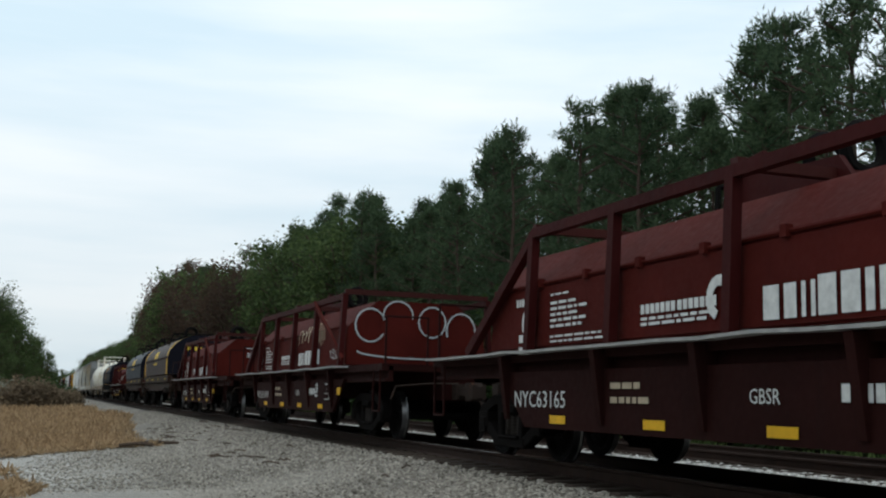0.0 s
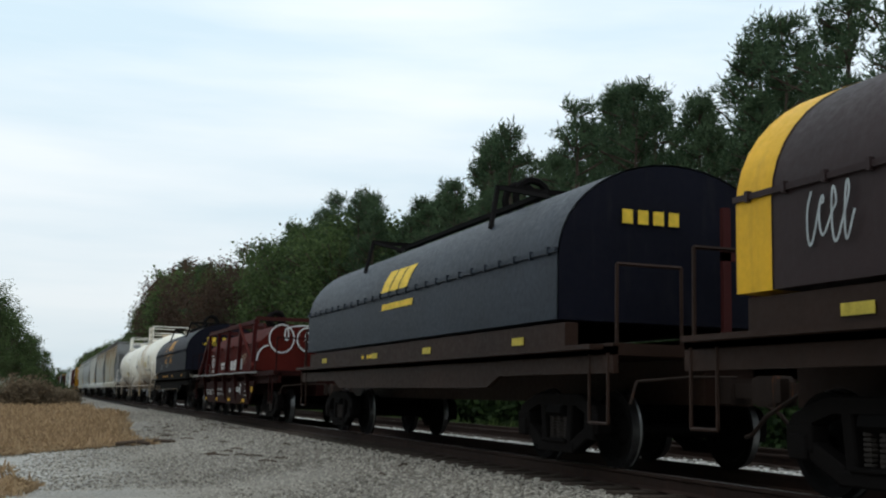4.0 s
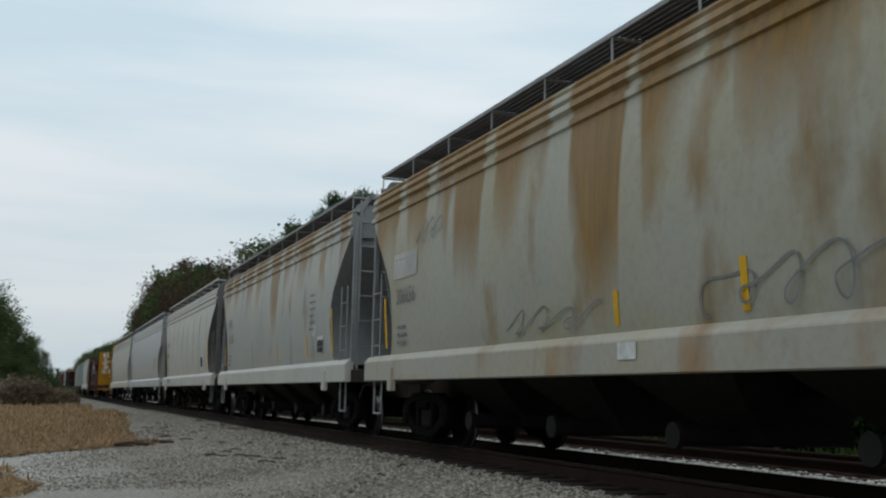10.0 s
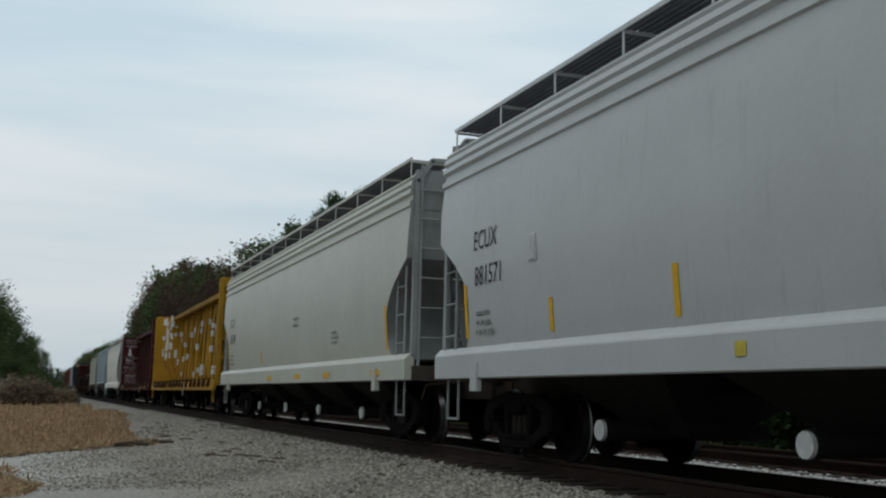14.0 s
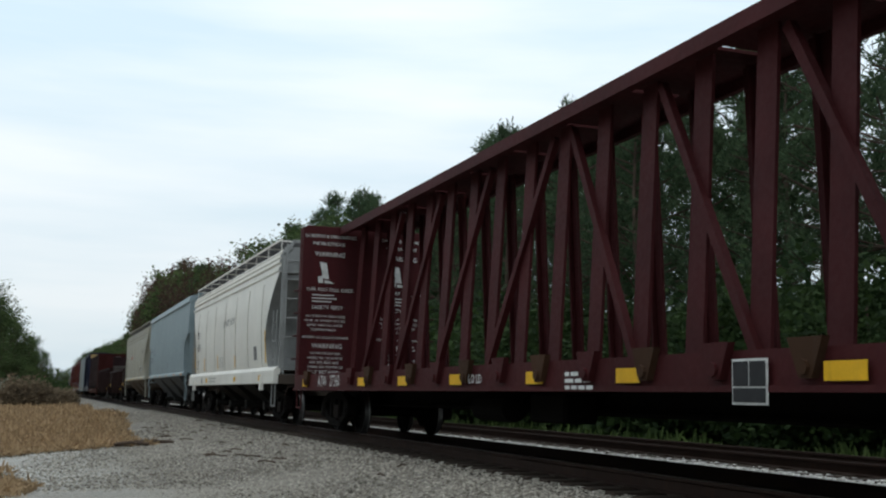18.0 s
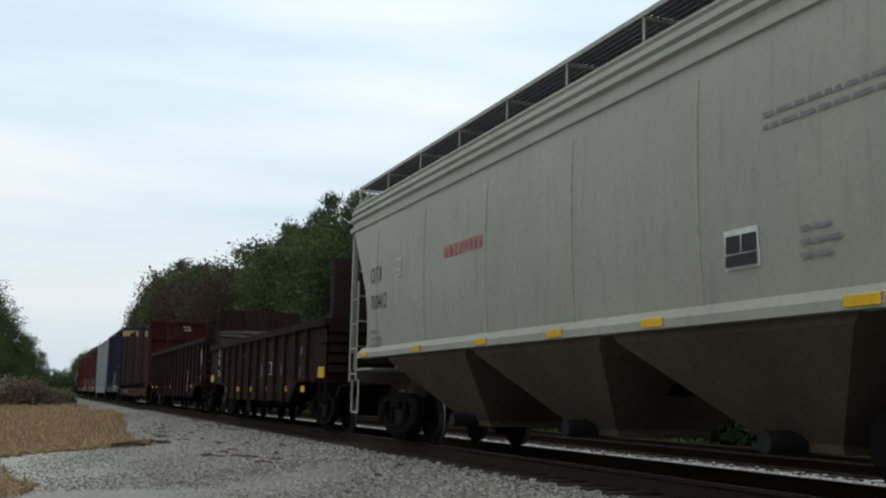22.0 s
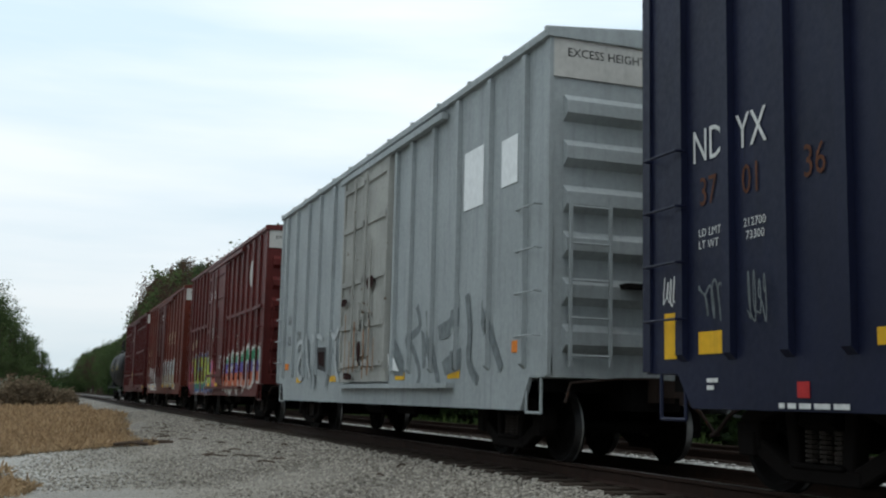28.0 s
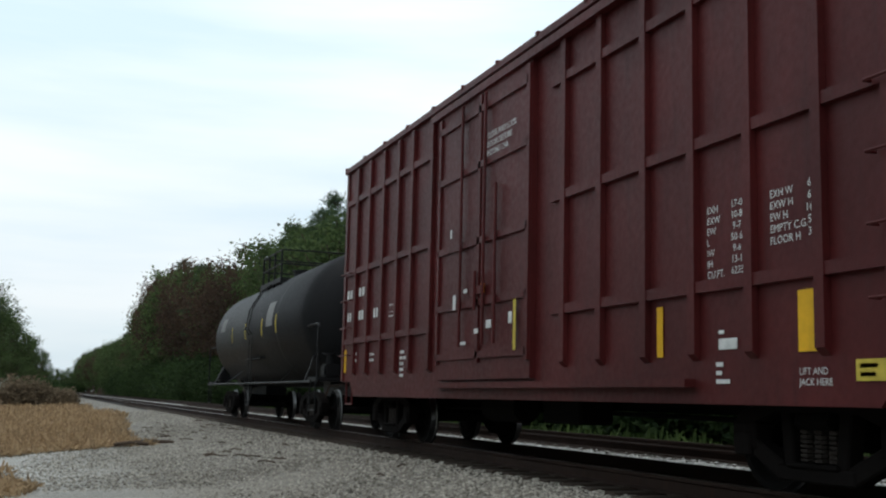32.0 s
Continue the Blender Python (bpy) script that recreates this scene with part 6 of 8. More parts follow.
def mural(car, y0, y1, z0, z1, count, layers, wall, steps, seed, stroke=.24, rise=0.0):
    """Bold spray-painted shapes side by side; each layer is (material, extra width). They lie on the sheet and on the posts that cross it."""
    rng = random.Random(seed)
    cell = (y0 - y1) / count
    strokes = []
    for i in range(count):
        for line in SHAPES[rng.randrange(len(SHAPES))]:
            strokes.append([(y0 - cell * (i + .08 + .84 * u) + rng.uniform(-.05, .05), z0 + rise * (i / count) + (z1 - z0) * (.08 + .84 * v) + rng.uniform(-.04, .04)) for u, v in line])
    for k, (material, extra, lo, hi) in enumerate(layers):
        w = stroke * (z1 - z0) + extra
        polys = []
        for line in strokes:
            fine = []
            for (a, b), (c, d) in zip(line, line[1:]):
                m = ((a + c) / 2 + rng.uniform(-.03, .03), (b + d) / 2 + rng.uniform(-.03, .03))
                fine += [(a, b), m]
            fine.append(line[-1])
            for (ya, za), (yb, zb) in zip(fine, fine[1:]):
                d = Vector((yb - ya, zb - za)).normalized()
                n = Vector((-d.y, d.x)) * w / 2
                a, b = Vector((ya, za)) - d * w * .35, Vector((yb, zb)) + d * w * .35
                q = [tuple(p) for p in (a + n, b + n, b - n, a - n)]
                q = [(zz, yy) for yy, zz in q]
                q = clip(q, z0 + (z1 - z0) * lo - (extra if lo <= 0 else 0), z0 + rise + (z1 - z0) * hi + (extra if hi >= 1 else 0))
                if q:
                    polys.append([(yy, zz) for zz, yy in q])
        bm = bmesh.new()
        for j, q in enumerate(polys):
            x = -(wall + .004 + .004 * k + .00005 * j)
            bm.faces.new([bm.verts.new((x, *p)) for p in q])
            for a, b, depth in steps:
                c = clip(q, a, b)
                if c:
                    bm.faces.new([bm.verts.new((x - depth, *p)) for p in c])
        part("graffiti", bm, material, car, "graffiti or rust mark on the car's side")


def painted(car, wall, steps, items):
    """Filled shapes of (y, z), each (material, grow, outline, lowest, highest), one above the other, also over the posts."""
    for k, (material, grow, outline, lo, hi) in enumerate(items):
        polys = [[outline[i] for i in tri] for tri in geometry.tessellate_polygon([[Vector((a, b, 0)) for a, b in outline]])]
        if grow:
            for (ya, za), (yb, zb) in zip(outline, outline[1:] + outline[:1]):
                d = Vector((yb - ya, zb - za))
                if d.length < 1e-6:
                    continue
                d.normalize()
                n = Vector((-d.y, d.x)) * grow
                a, b = Vector((ya, za)) - d * grow * .6, Vector((yb, zb)) + d * grow * .6
                polys.append([tuple(q) for q in (a + n, b + n, b - n, a - n)])
        bm = bmesh.new()
        for j, q in enumerate(polys):
            q = [(y, z) for z, y in clip([(z, y) for y, z in q], lo, hi)]
            if len(q) < 3:
                continue
            x = -(wall + .004 + .0022 * k + .00005 * j)
            bm.faces.new([bm.verts.new((x, *v)) for v in q])
            for a, b, depth in steps:
                c2 = clip(q, a, b)
                if c2:
                    bm.faces.new([bm.verts.new((x - depth, *v)) for v in c2])
        # graffiti, and also the gondolas' scrapes and the grey door's rust
        part("graffiti", bm, material, car, "graffiti or rust mark on the car's side")


def rounded(outline):
    """Cut the corners of a closed outline twice."""
    for _ in range(2):
        outline = [(a[0] * (1 - t) + b[0] * t, a[1] * (1 - t) + b[1] * t) for a, b in zip(outline, outline[1:] + outline[:1]) for t in (.2, .8)]
    return outline


def stroke(points, w):
    """The outline of a thick stroke along a rounded line through points."""
    for _ in range(2 if len(points) > 2 else 0):
        soft = [points[0]]
        for (ya, za), (yb, zb) in zip(points, points[1:]):
            soft += [(ya * .75 + yb * .25, za * .75 + zb * .25), (ya * .25 + yb * .75, za * .25 + zb * .75)]
        points = soft + [points[-1]]
    left, right = [], []
    for i, (y, z) in enumerate(points):
        a, b = points[max(0, i - 1)], points[min(len(points) - 1, i + 1)]
        d = Vector((b[0] - a[0], b[1] - a[1])).normalized()
        left.append((y - d.y * w / 2, z + d.x * w / 2))
        right.append((y + d.y * w / 2, z - d.x * w / 2))
    return left + right[::-1]


def scrawl(car, y, z, w, h, material, seed, width=.03, n=9, end=None):
    """A thin looping tag on a side, or on the front end at that y."""
    rng = random.Random(seed)
    p1, p2, p3 = (rng.uniform(0, math.tau) for _ in range(3))
    turns = n * .42
    pts = []
    for i in range(12 * n + 1):
        u = i / (12 * n)
        a = math.tau * turns * u
        pts.append((y - w * (u + .9 / n * math.sin(a + p1)), z + h * (.5 + .32 * math.sin(a + p2) + .18 * math.sin(a * .37 + p3) * math.cos(a * 1.7))))
    bm = bmesh.new()
    ribbon(bm, pts, width * .7, SURFACE[car.name](z + h / 2) - .008)
    ob = part("graffiti", bm, material, car, "thin sprayed scrawl")
    return ob


def end_loops(car, y, shapes, material, w=.04):
    """Sprayed loops on the front face: ellipses of (x, z, rx, rz, from, to)."""
    bm = bmesh.new()
    for x, z, rx, rz, a, b in shapes:
        pts = [(x + rx * math.cos(radians(t)), z + rz * math.sin(radians(t))) for t in np.linspace(a, b, 15)]
        for (xa, za), (xb, zb) in zip(pts, pts[1:]):
            beam(bm, (xa, y - .004, za), (xb, y - .004, zb), w, .004, (0, 1, 0))
    part("graffiti", bm, material, car, "white sprayed loops")


def rust_runs(car, count, y0, y1, z0, z1, seed):
    """Thin pale rust runs down the side sheets of a car, each ragged and tapering."""
    rng = random.Random(seed)
    x = SURFACE[car.name](z0)
    for i in range(count):
        y, z, w, h = rng.uniform(y0, y1), rng.uniform(z0, z1), rng.uniform(.02, .08), rng.uniform(.15, .55)
        bm = bmesh.new()
        left = [(y + w * rng.uniform(.2, .6) * (1 - .6 * k / 4), z - h * k / 4) for k in range(5)]
        right = [(y - w * rng.uniform(.2, .6) * (1 - .6 * k / 4), z - h * k / 4) for k in range(5)]
        bm.faces.new([bm.verts.new((x - .002 - .0004 * i, *p)) for p in left + right[::-1]])
        part("rust_run", bm, M_RUNPALE, car)


# ---- the train, from its head to its tail ----
def post_steps(posts, door=None, depth=.065):
    s = [(y - .055, y + .055, depth) for y in posts]
    return s + ([(door[0], door[1], .07)] if door else [])


def coil_marks(car, number, lines=True):
    T(car, number, 4.2, .655, .265, width=1.15)
    if lines:
        T(car, "LD LMT  193400\nLT WT   69600", 1.79, .78, .13)
        T(car, "NEW 10-", .68, .64, .12)
    else:
        B(car, 1.8, .86, (.3, .42), .06, M_CREAM, rows=2, lead=.14)
    T(car, "GBSR", -.5, .74, .17)
    B(car, -1.6, .76, (.09,) * 7, .13, gap=.025)
    ring_mark(car, -2.55, .9, .07, .045)
    label_box(car, -3.24, .66, .38, .32, M_COILSILL)
    reflectors(car, (4.53, 2.05, -.4, -2.9) if lines else (3.2, 1.16, -.73, -2.69), .48, .57, .38)
    reflectors(car, (-4.22,), .76, .9, .26)
    # hood
    B(car, 4.14, 1.83, (.06,) * 7, .09, gap=.02)
    ring_mark(car, 3.78, 1.62, .15, .09)
    B(car, 3.19, 1.9, (.45,), .02)
    B(car, 3.19, 1.80, (.55, .3), .03, rows=5, lead=.065, gap=.12)
    B(car, 3.19, 1.43, (1.3, ), .022, rows=2, lead=.055)
    B(car, 1.19, 1.56, (.07,) * 7 + (.001,) + (.07,) * 7, .09, gap=.02)
    B(car, 1.19, 1.50, (1.2,), .028, rows=2, lead=.05)
    ring_mark(car, -.12, 1.62, .15, .09, tail=False)
    B(car, -.72, 1.39, (.2, .15, .05, .05), .27, gap=.06)
    B(car, -1.38, 1.39, (.2, .2, .09, .19, .18, .2), .30, gap=.05)


c = coil_red("oxide red coil car with a rust-patched steel hood", 8.0, M_COILRED, M_HOODRED)
coil_marks(c, "NYC63165", False)
c = coil_red("oxide red coil car with white loops sprayed on its hood end", 25.0, M_COILRED, M_HOODRED)
coil_marks(c, "NYC631091", False)
end_loops(c, -4.76, [(-.95, 2.1, .3, .32, 20, 330), (-.4, 2.3, .3, .28, -10, 200), (.3, 2.2, .28, .3, 0, 360), (.9, 2.05, .3, .35, -60, 200), (0, 1.6, 1.2, .12, 180, 360)], M_SHEEN, .03)
scrawl(c, -2.6, 1.75, .7, .55, M_CREAM, 3, .035)
scrawl(c, -.8, 1.85, 1.3, .35, M_CREAM, 5, .05)
scrawl(c, -3.6, 1.45, .9, .25, M_WHITE, 8, .025)
c = coil_red("oxide red coil car with a small sign on its hood end", 41.8, M_COILRED, M_HOODRED)
coil_marks(c, "NYC63171", False)
end_text(c, "CAUTION", -.36, -4.765, 2.17, .075)
bm = bmesh.new()
for z in (2.09, 2.03, 1.97):
    box(bm, -.42, -.06, -4.764, -4.756, z, z + .025)
box(bm, -.44, -.1, -4.764, -4.756, 2.26, 2.28)
box(bm, -.02, .1, -4.764, -4.756, 1.96, 1.98)
box(bm, -.02, .1, -4.764, -4.756, 2.24, 2.26)
box(bm, .08, .1, -4.764, -4.756, 1.98, 2.24)
part("sign", bm, M_WHITE, c, "white stencilled caution sign")


def blocks(car, y, z, w, h, n, material, slant=.12, gap=.06):
    """A company emblem as plain slanted blocks, on the round of the hood where need be."""
    zc, r = ROUND.get(car.name, (99, 1))
    for i in range(n):
        bm = bmesh.new()
        ya = y - i * (w + gap)
        rows = []
        for k in range(5):
            zz = z + h * k / 4
            if zz > zc:
                x = -r * math.sqrt(max(0, 1 - ((zz - zc) / 1.15) ** 2)) - .008
            else:
                x = SURFACE[car.name](zz) - .006
            sl = slant * k / 4
            rows.append(((x, ya - sl, zz), (x, ya - w - sl, zz)))
        for (a, b), (c2, d) in zip(rows, rows[1:]):
            bm.faces.new([bm.verts.new(p) for p in (a, b, d, c2)])
        part("emblem", bm, material, car)


def round_marks(car, material, logo=True, number=None):
    if logo:
        blocks(car, .85, 2.42, .42, .36, 3, material, .16)
        blocks(car, .75, 2.12, 1.6, .10, 1, material, .05)
    reflectors(car, (4.9, 1.4, -1.3, -4.6) if logo else (5.6, 2.5, .95, -.95, -4.4), 1.35, 1.44, .34, M_FADEDYELLOW if logo else M_DULLORANGE)
    if number:
        T(car, number, 4.1, 1.36, .2, M_GOLD)
    B(car, 2.0, 1.36, (.12, .3), .06, material, gap=.2)
    x = (-.70, -.50, -.30, -.10)
    bm = bmesh.new()
    for a in x:
        box(bm, a, a + .13, -5.905, -5.89, 2.72, 2.88)
    part("emblem", bm, M_GOLD, car)


c = coil_round("grey-brown coil car with yellow end stripes", 58.0, M_BROWNFRAME, M_HOODGREY, M_NAVY, stripe=M_YELLOW)
round_marks(c, M_GOLD, True, "493187")
scrawl(c, 5.2, 1.85, .55, .5, M_SILVER, 4, .03)
c = coil_round("slate blue coil car with faded yellow marks", 73.3, M_BROWNFRAME, M_HOODBLUE, M_NAVY)
round_marks(c, M_GOLD)
c = coil_red("oxide red coil car with white scrawl on its hood end", 90.6, M_COILRED, M_HOODRED)
coil_marks(c, "NYC631029")
end_loops(c, -4.76, [(-.75, 2.2, .34, .38, 40, 400), (-.62, 2.32, .05, .16, 0, 360), (-.05, 2.2, .28, .32, 30, 330), (-.05, 2.25, .05, .15, 0, 360), (-.1, 2.45, .5, .12, 0, 180), (-1.1, 1.6, .3, .4, 90, 180), (.55, 2.2, .16, .3, 0, 260), (.8, 1.7, .16, .22, 0, 360), (.35, 1.55, .25, .3, 60, 120), (1.05, 2.1, .2, .35, 90, 330), (1.1, 1.55, .2, .16, 0, 360)], M_WHITE, .035)
scrawl(c, 2.3, 1.75, .5, .5, M_WHITE, 9, .03)
scrawl(c, -2.7, 1.5, .8, .4, M_CREAM, 2, .03)
c = coil_round("dark navy coil car with orange marks", 106.5, M_UNDER, M_NAVYHOOD, M_NAVY)
round_marks(c, M_DULLORANGE, False)
blocks(c, .75, 2.52, .38, .42, 3, M_DULLORANGE, .2)
blocks(c, 1.75, 2.22, .12, .75, 1, M_DULLORANGE, -.3)
blocks(c, -1.05, 2.22, .12, .75, 1, M_DULLORANGE, -.3)
blocks(c, 1.15, 2.26, .10, .09, 13, M_DULLORANGE, .02, .05)
for y in (1.43, 1.09, -.45, -.8):
    bm = bmesh.new()
    bm.faces.new([bm.verts.new((-1.516, y + .11 * math.cos(a * math.tau / 14), 2.06 + .13 * math.sin(a * math.tau / 14))) for a in range(14)])
    part("emblem", bm, M_DULLORANGE, c)
for words, y, z in (("TLD", 3.3, 1.72), ("SPD", .9, 1.78)):
    T(c, words, y, z, .36, M_SILVER, width=.75)
scrawl(c, 5.9, 1.65, .25, .6, M_SILVER, 7, .03, 6)
end_text(c, "493000-493524", -.85, -5.905, 2.56, .17, M_GOLD)


def tank_stickers(car, big, strips, number, ny, z_big):
    T(car, number, ny, 2.06, .29, M_BLACK)
    B(car, ny - .1, 1.93, (.25, .3, .2), .03, M_GREYINK, rows=3, lead=.09)
    zb = z_big
    P(car, "sticker", big, big - .72, zb, zb + .27, M_FADEDYELLOW, "faded yellow sticker")
    B(car, big - .12, zb + .05, (.48,), .035, M_GREYINK, rows=2, lead=-.1)
    B(car, big - .05, zb - .12, (.35, .25), .035, M_GREYINK, rows=3, lead=.06)
    for y in strips:
        P(car, "reflector", y, y - .07, 2.2, 2.62, M_FADEDYELLOW, "yellow reflective strip")


c = tank_car("white tank car with a rust-streaked waist", 121.8, 4.95, M_TANKWHITE)
tank_stickers(c, -1.13, (2.98, .43, -2.52, -4.6), "UTLX 130448", 5.05, 2.04)
T(c, "HYDROCHLORIC ACID", -1.95, 1.78, .2, M_BLACK)
P(c, "placard", -3.3, -3.65, 1.6, 1.95, M_GREYINK, "dark hazard placard")
B(c, -3.0, 2.6, (.8,), .04, M_GREYINK, rows=7, lead=.08)
B(c, 2.2, 2.75, (.3, .4), .05, M_GREYINK, rows=3, lead=.1)
c = tank_car("white tank car with yellow stickers and a dirty underside", 136.55, 4.95, M_TANKWHITE_B)
tank_stickers(c, -1.46, (.97, -1.15, -3.2), "UTLX 130480", 4.62, 1.68)
P(c, "placard", -2.72, -3.24, 1.78, 1.95, M_GREYINK, "dark hazard placard")
P(c, "placard", -3.6, -3.9, 1.72, 2.0, M_GREYINK, "dark hazard placard")
B(c, -3.5, 2.75, (.75,), .05, M_GREYINK, rows=9, lead=.085)
T(c, "UTLX 130480", -4.35, 2.95, .17, M_BLACK)
bm = bmesh.new()
bm.faces.new([bm.verts.new((-1.52, -4.2 + a, 1.5 + b)) for a, b in ((0, -.25), (.16, 0), (0, .25), (-.16, 0))])
part("placard", bm, M_WHITE, c, "white diamond hazard placard")
bm = bmesh.new()
bm.faces.new([bm.verts.new((-1.526, -4.2 + a, 1.5 + b)) for a, b in ((0, -.2), (.08, -.07), (-.08, -.07))])
bm.faces.new([bm.verts.new((-1.526, -4.2 + a, 1.5 + b)) for a, b in ((-.08, -.03), (.08, -.03), (.08, .05), (-.08, .05))])
part("placard_print", bm, M_BLACK, c)


def hopper_marks(car, top, number, y, ink=None, strips=(), size=.36):
    ink = ink or M_BLACK
    T(car, top, y, 2.62, size, ink, width=.82)
    T(car, number, y - .03, 2.16, size, ink, width=1.1 if len(number) < 5 else .86)
    B(car, y - .05, 1.78, (.25, .3), .05, M_GREYINK, rows=3, lead=.12)
    for yy, z0, z1 in strips:
        P(car, "reflector", yy, yy - .09, z0, z1, M_YELLOW, "yellow reflective strip")


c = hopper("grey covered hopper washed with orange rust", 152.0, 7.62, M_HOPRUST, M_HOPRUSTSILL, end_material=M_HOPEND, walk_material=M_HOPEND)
P(c, "patch", 6.08, 4.95, 2.56, 2.95, M_BANDWHITE, "cream repaint patch")
hopper_marks(c, "BPRX", "206656", 6.0, M_GREYINK, ((-3.1, 1.46, 1.9), (-1.0, 1.46, 1.8), (6.6, 1.5, 2.3), (-6.25, 1.5, 2.3)))
scrawl(c, -2.6, 1.42, 3.4, .5, M_GREYINK, 12, .035, 14)
scrawl(c, 1.6, 1.42, 2.2, .35, M_GREYINK, 15, .03, 8)
B(c, -1.2, 1.12, (.35,), .16, M_WHITE)
scrawl(c, 5.0, 2.95, 1.2, .4, M_GREYINK, 16, .03, 8)
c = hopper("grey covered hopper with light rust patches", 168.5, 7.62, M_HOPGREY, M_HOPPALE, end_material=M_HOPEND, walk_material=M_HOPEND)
hopper_marks(c, "BPRX", "106638", 6.0, M_GREYINK, ((-6.35, 1.5, 2.4), (-1.1, 1.5, 1.85), (-4.2, 1.5, 1.95), (6.6, 1.5, 2.1)))
label_box(c, -5.2, 1.56, .5, .34)
B(c, -4.6, 2.75, (.5,), .04, M_GREYINK, rows=6, lead=.14)
B(c, 2.6, 1.1, (.12,), .12, M_WHITE)
P(c, "patch", -4.75, -5.1, 1.92, 2.15, M_HOPPALE)
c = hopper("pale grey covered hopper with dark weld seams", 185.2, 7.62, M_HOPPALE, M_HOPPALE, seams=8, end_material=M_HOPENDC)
hopper_marks(c, "BPRX", "5461", 5.98, M_BLACK, ((7.42, 1.5, 2.35), (-6.25, 1.55, 2.42), (-3.95, 1.48, 1.85), (-1.6, 1.48, 1.75), (2.0, 1.48, 1.75)))
label_box(c, 5.0, 2.24, .2, .22, M_HOPPALE)
P(c, "placard", -4.55, -4.98, 1.62, 1.95, M_BLACK, "dark square placard")
bm = bmesh.new()
bm.faces.new([bm.verts.new((-1.553, 5.58 + .08 * math.cos(a * math.tau / 14), 2.0 + .08 * math.sin(a * math.tau / 14))) for a in range(14)])
part("sticker", bm, M_YELLOW, c, "round yellow sticker")
label_box(c, 5.25, 1.1, .2, .2)
B(c, 4.9, 1.1, (.11, .11, .11), .15, M_GREYINK)
c = hopper("clean light grey long covered hopper", 203.6, 9.05, M_HOPNEW, M_HOPNEW, style="barrel", end_material=M_HOPENDB)
hopper_marks(c, "ECUX", "881571", 7.65, M_BLACK, ((2.9, 1.48, 1.95), (5.45, 1.48, 1.85), (8.0, 1.5, 2.2), (-.1, 1.48, 1.75), (-2.9, 1.48, 1.8), (-5.3, 1.48, 1.8), (-7.85, 1.48, 2.36)))
label_box(c, 5.95, 2.3, .22, .32, M_HOPNEW)
B(c, -6.1, 2.32, (.9,), .035, M_GREYINK, rows=8, lead=.07)
reflectors(c, (1.9, -4.2), 1.1, 1.22, .14, M_FADEDYELLOW)
B(c, -7.2, 1.2, (.4,), .03, M_GREYINK, rows=3, lead=.06)
end_text(c, "DANGER\nNO STEP\nLADDER", -.55, -8.93, 3.75, .13, M_REDINK)
c = hopper("cream grey long covered hopper", 223.1, 9.1, M_HOPCREAM, M_HOPCREAM, style="barrel", end_material=M_HOPENDB)
hopper_marks(c, "ECUX", "881380", 7.65, M_BLACK, ((-7.9, 1.48, 2.2), (8.0, 1.5, 2.2), (2.9, 1.48, 1.8)))
B(c, -1.0, 2.35, (.55,), .05, M_GREYINK, rows=2, lead=.14)
B(c, -4.4, 1.9, (.5,), .04, M_GREYINK, rows=3, lead=.1)
reflectors(c, (-7.3, -4.0, -1.4, 1.6), 1.06, 1.16, .5)
c = centerbeam("chipped yellow centre-beam flatcar, empty", 244.5, 10.45, M_CENTYELLOW, chord_material=M_CHORD, first=.45, wraps=True)
T(c, "855", 7.25, .90, .26, M_WHITE)
T(c, "138", 5.95, .90, .26, M_WHITE)
B(c, 8.5, .92, (.1, .1, .1, .1), .2, gap=.05)
reflectors(c, (3.3, 9.9, 0, -4), .88, 1.08, .42)
label_box(c, -2.35, .62, .55, .5)
rng = random.Random(4)
for i in range(48):
    bm = bmesh.new()
    if i < 34:
        x, z, w, h = rng.choice((-1.1, -.95, -.75, -.55)) + rng.uniform(-.03, .03), rng.uniform(2.3, 4.2), rng.uniform(.05, .16), rng.uniform(.05, .42)
    else:
        x, z, w, h = rng.uniform(.3, 1.2), rng.uniform(2.2, 4.1), rng.uniform(.05, .18), rng.uniform(.05, .2)
    box(bm, x, x + w, 10.318 - i * .00005, 10.33, z, z + h)
    part("torn_label", bm, M_WHITE, c, "torn white paper label")
bm = bmesh.new()
for a in ((-.95, 2.3), (-.75, 2.0), (-.6, 2.3), (-.45, 1.95)):
    beam(bm, (a[0], 10.325, a[1]), (a[0] + .12, 10.325, a[1] - .5), .07, .006, (0, 1, 0))
part("rust_stain", bm, M_RUSTSTAIN, c)
c = centerbeam("brown-red centre-beam flatcar with warning boards", 267.7, 10.85, M_CENTBROWN, clear=(6.2, 9.0))
T(c, "ATW", 8.55, .9, .30)
T(c, "27360", 7.6, .9, .30)
reflectors(c, (9.9, 5.6, 3.3, 1.0, -1.5, -3.6, -6.6, -8.6), .9, 1.04, .44)
label_box(c, -5.5, .72, .46, .36)
B(c, -2.5, .98, (.7,), .04, rows=3, lead=.07)
T(c, "LO LD", .3, .92, .16)
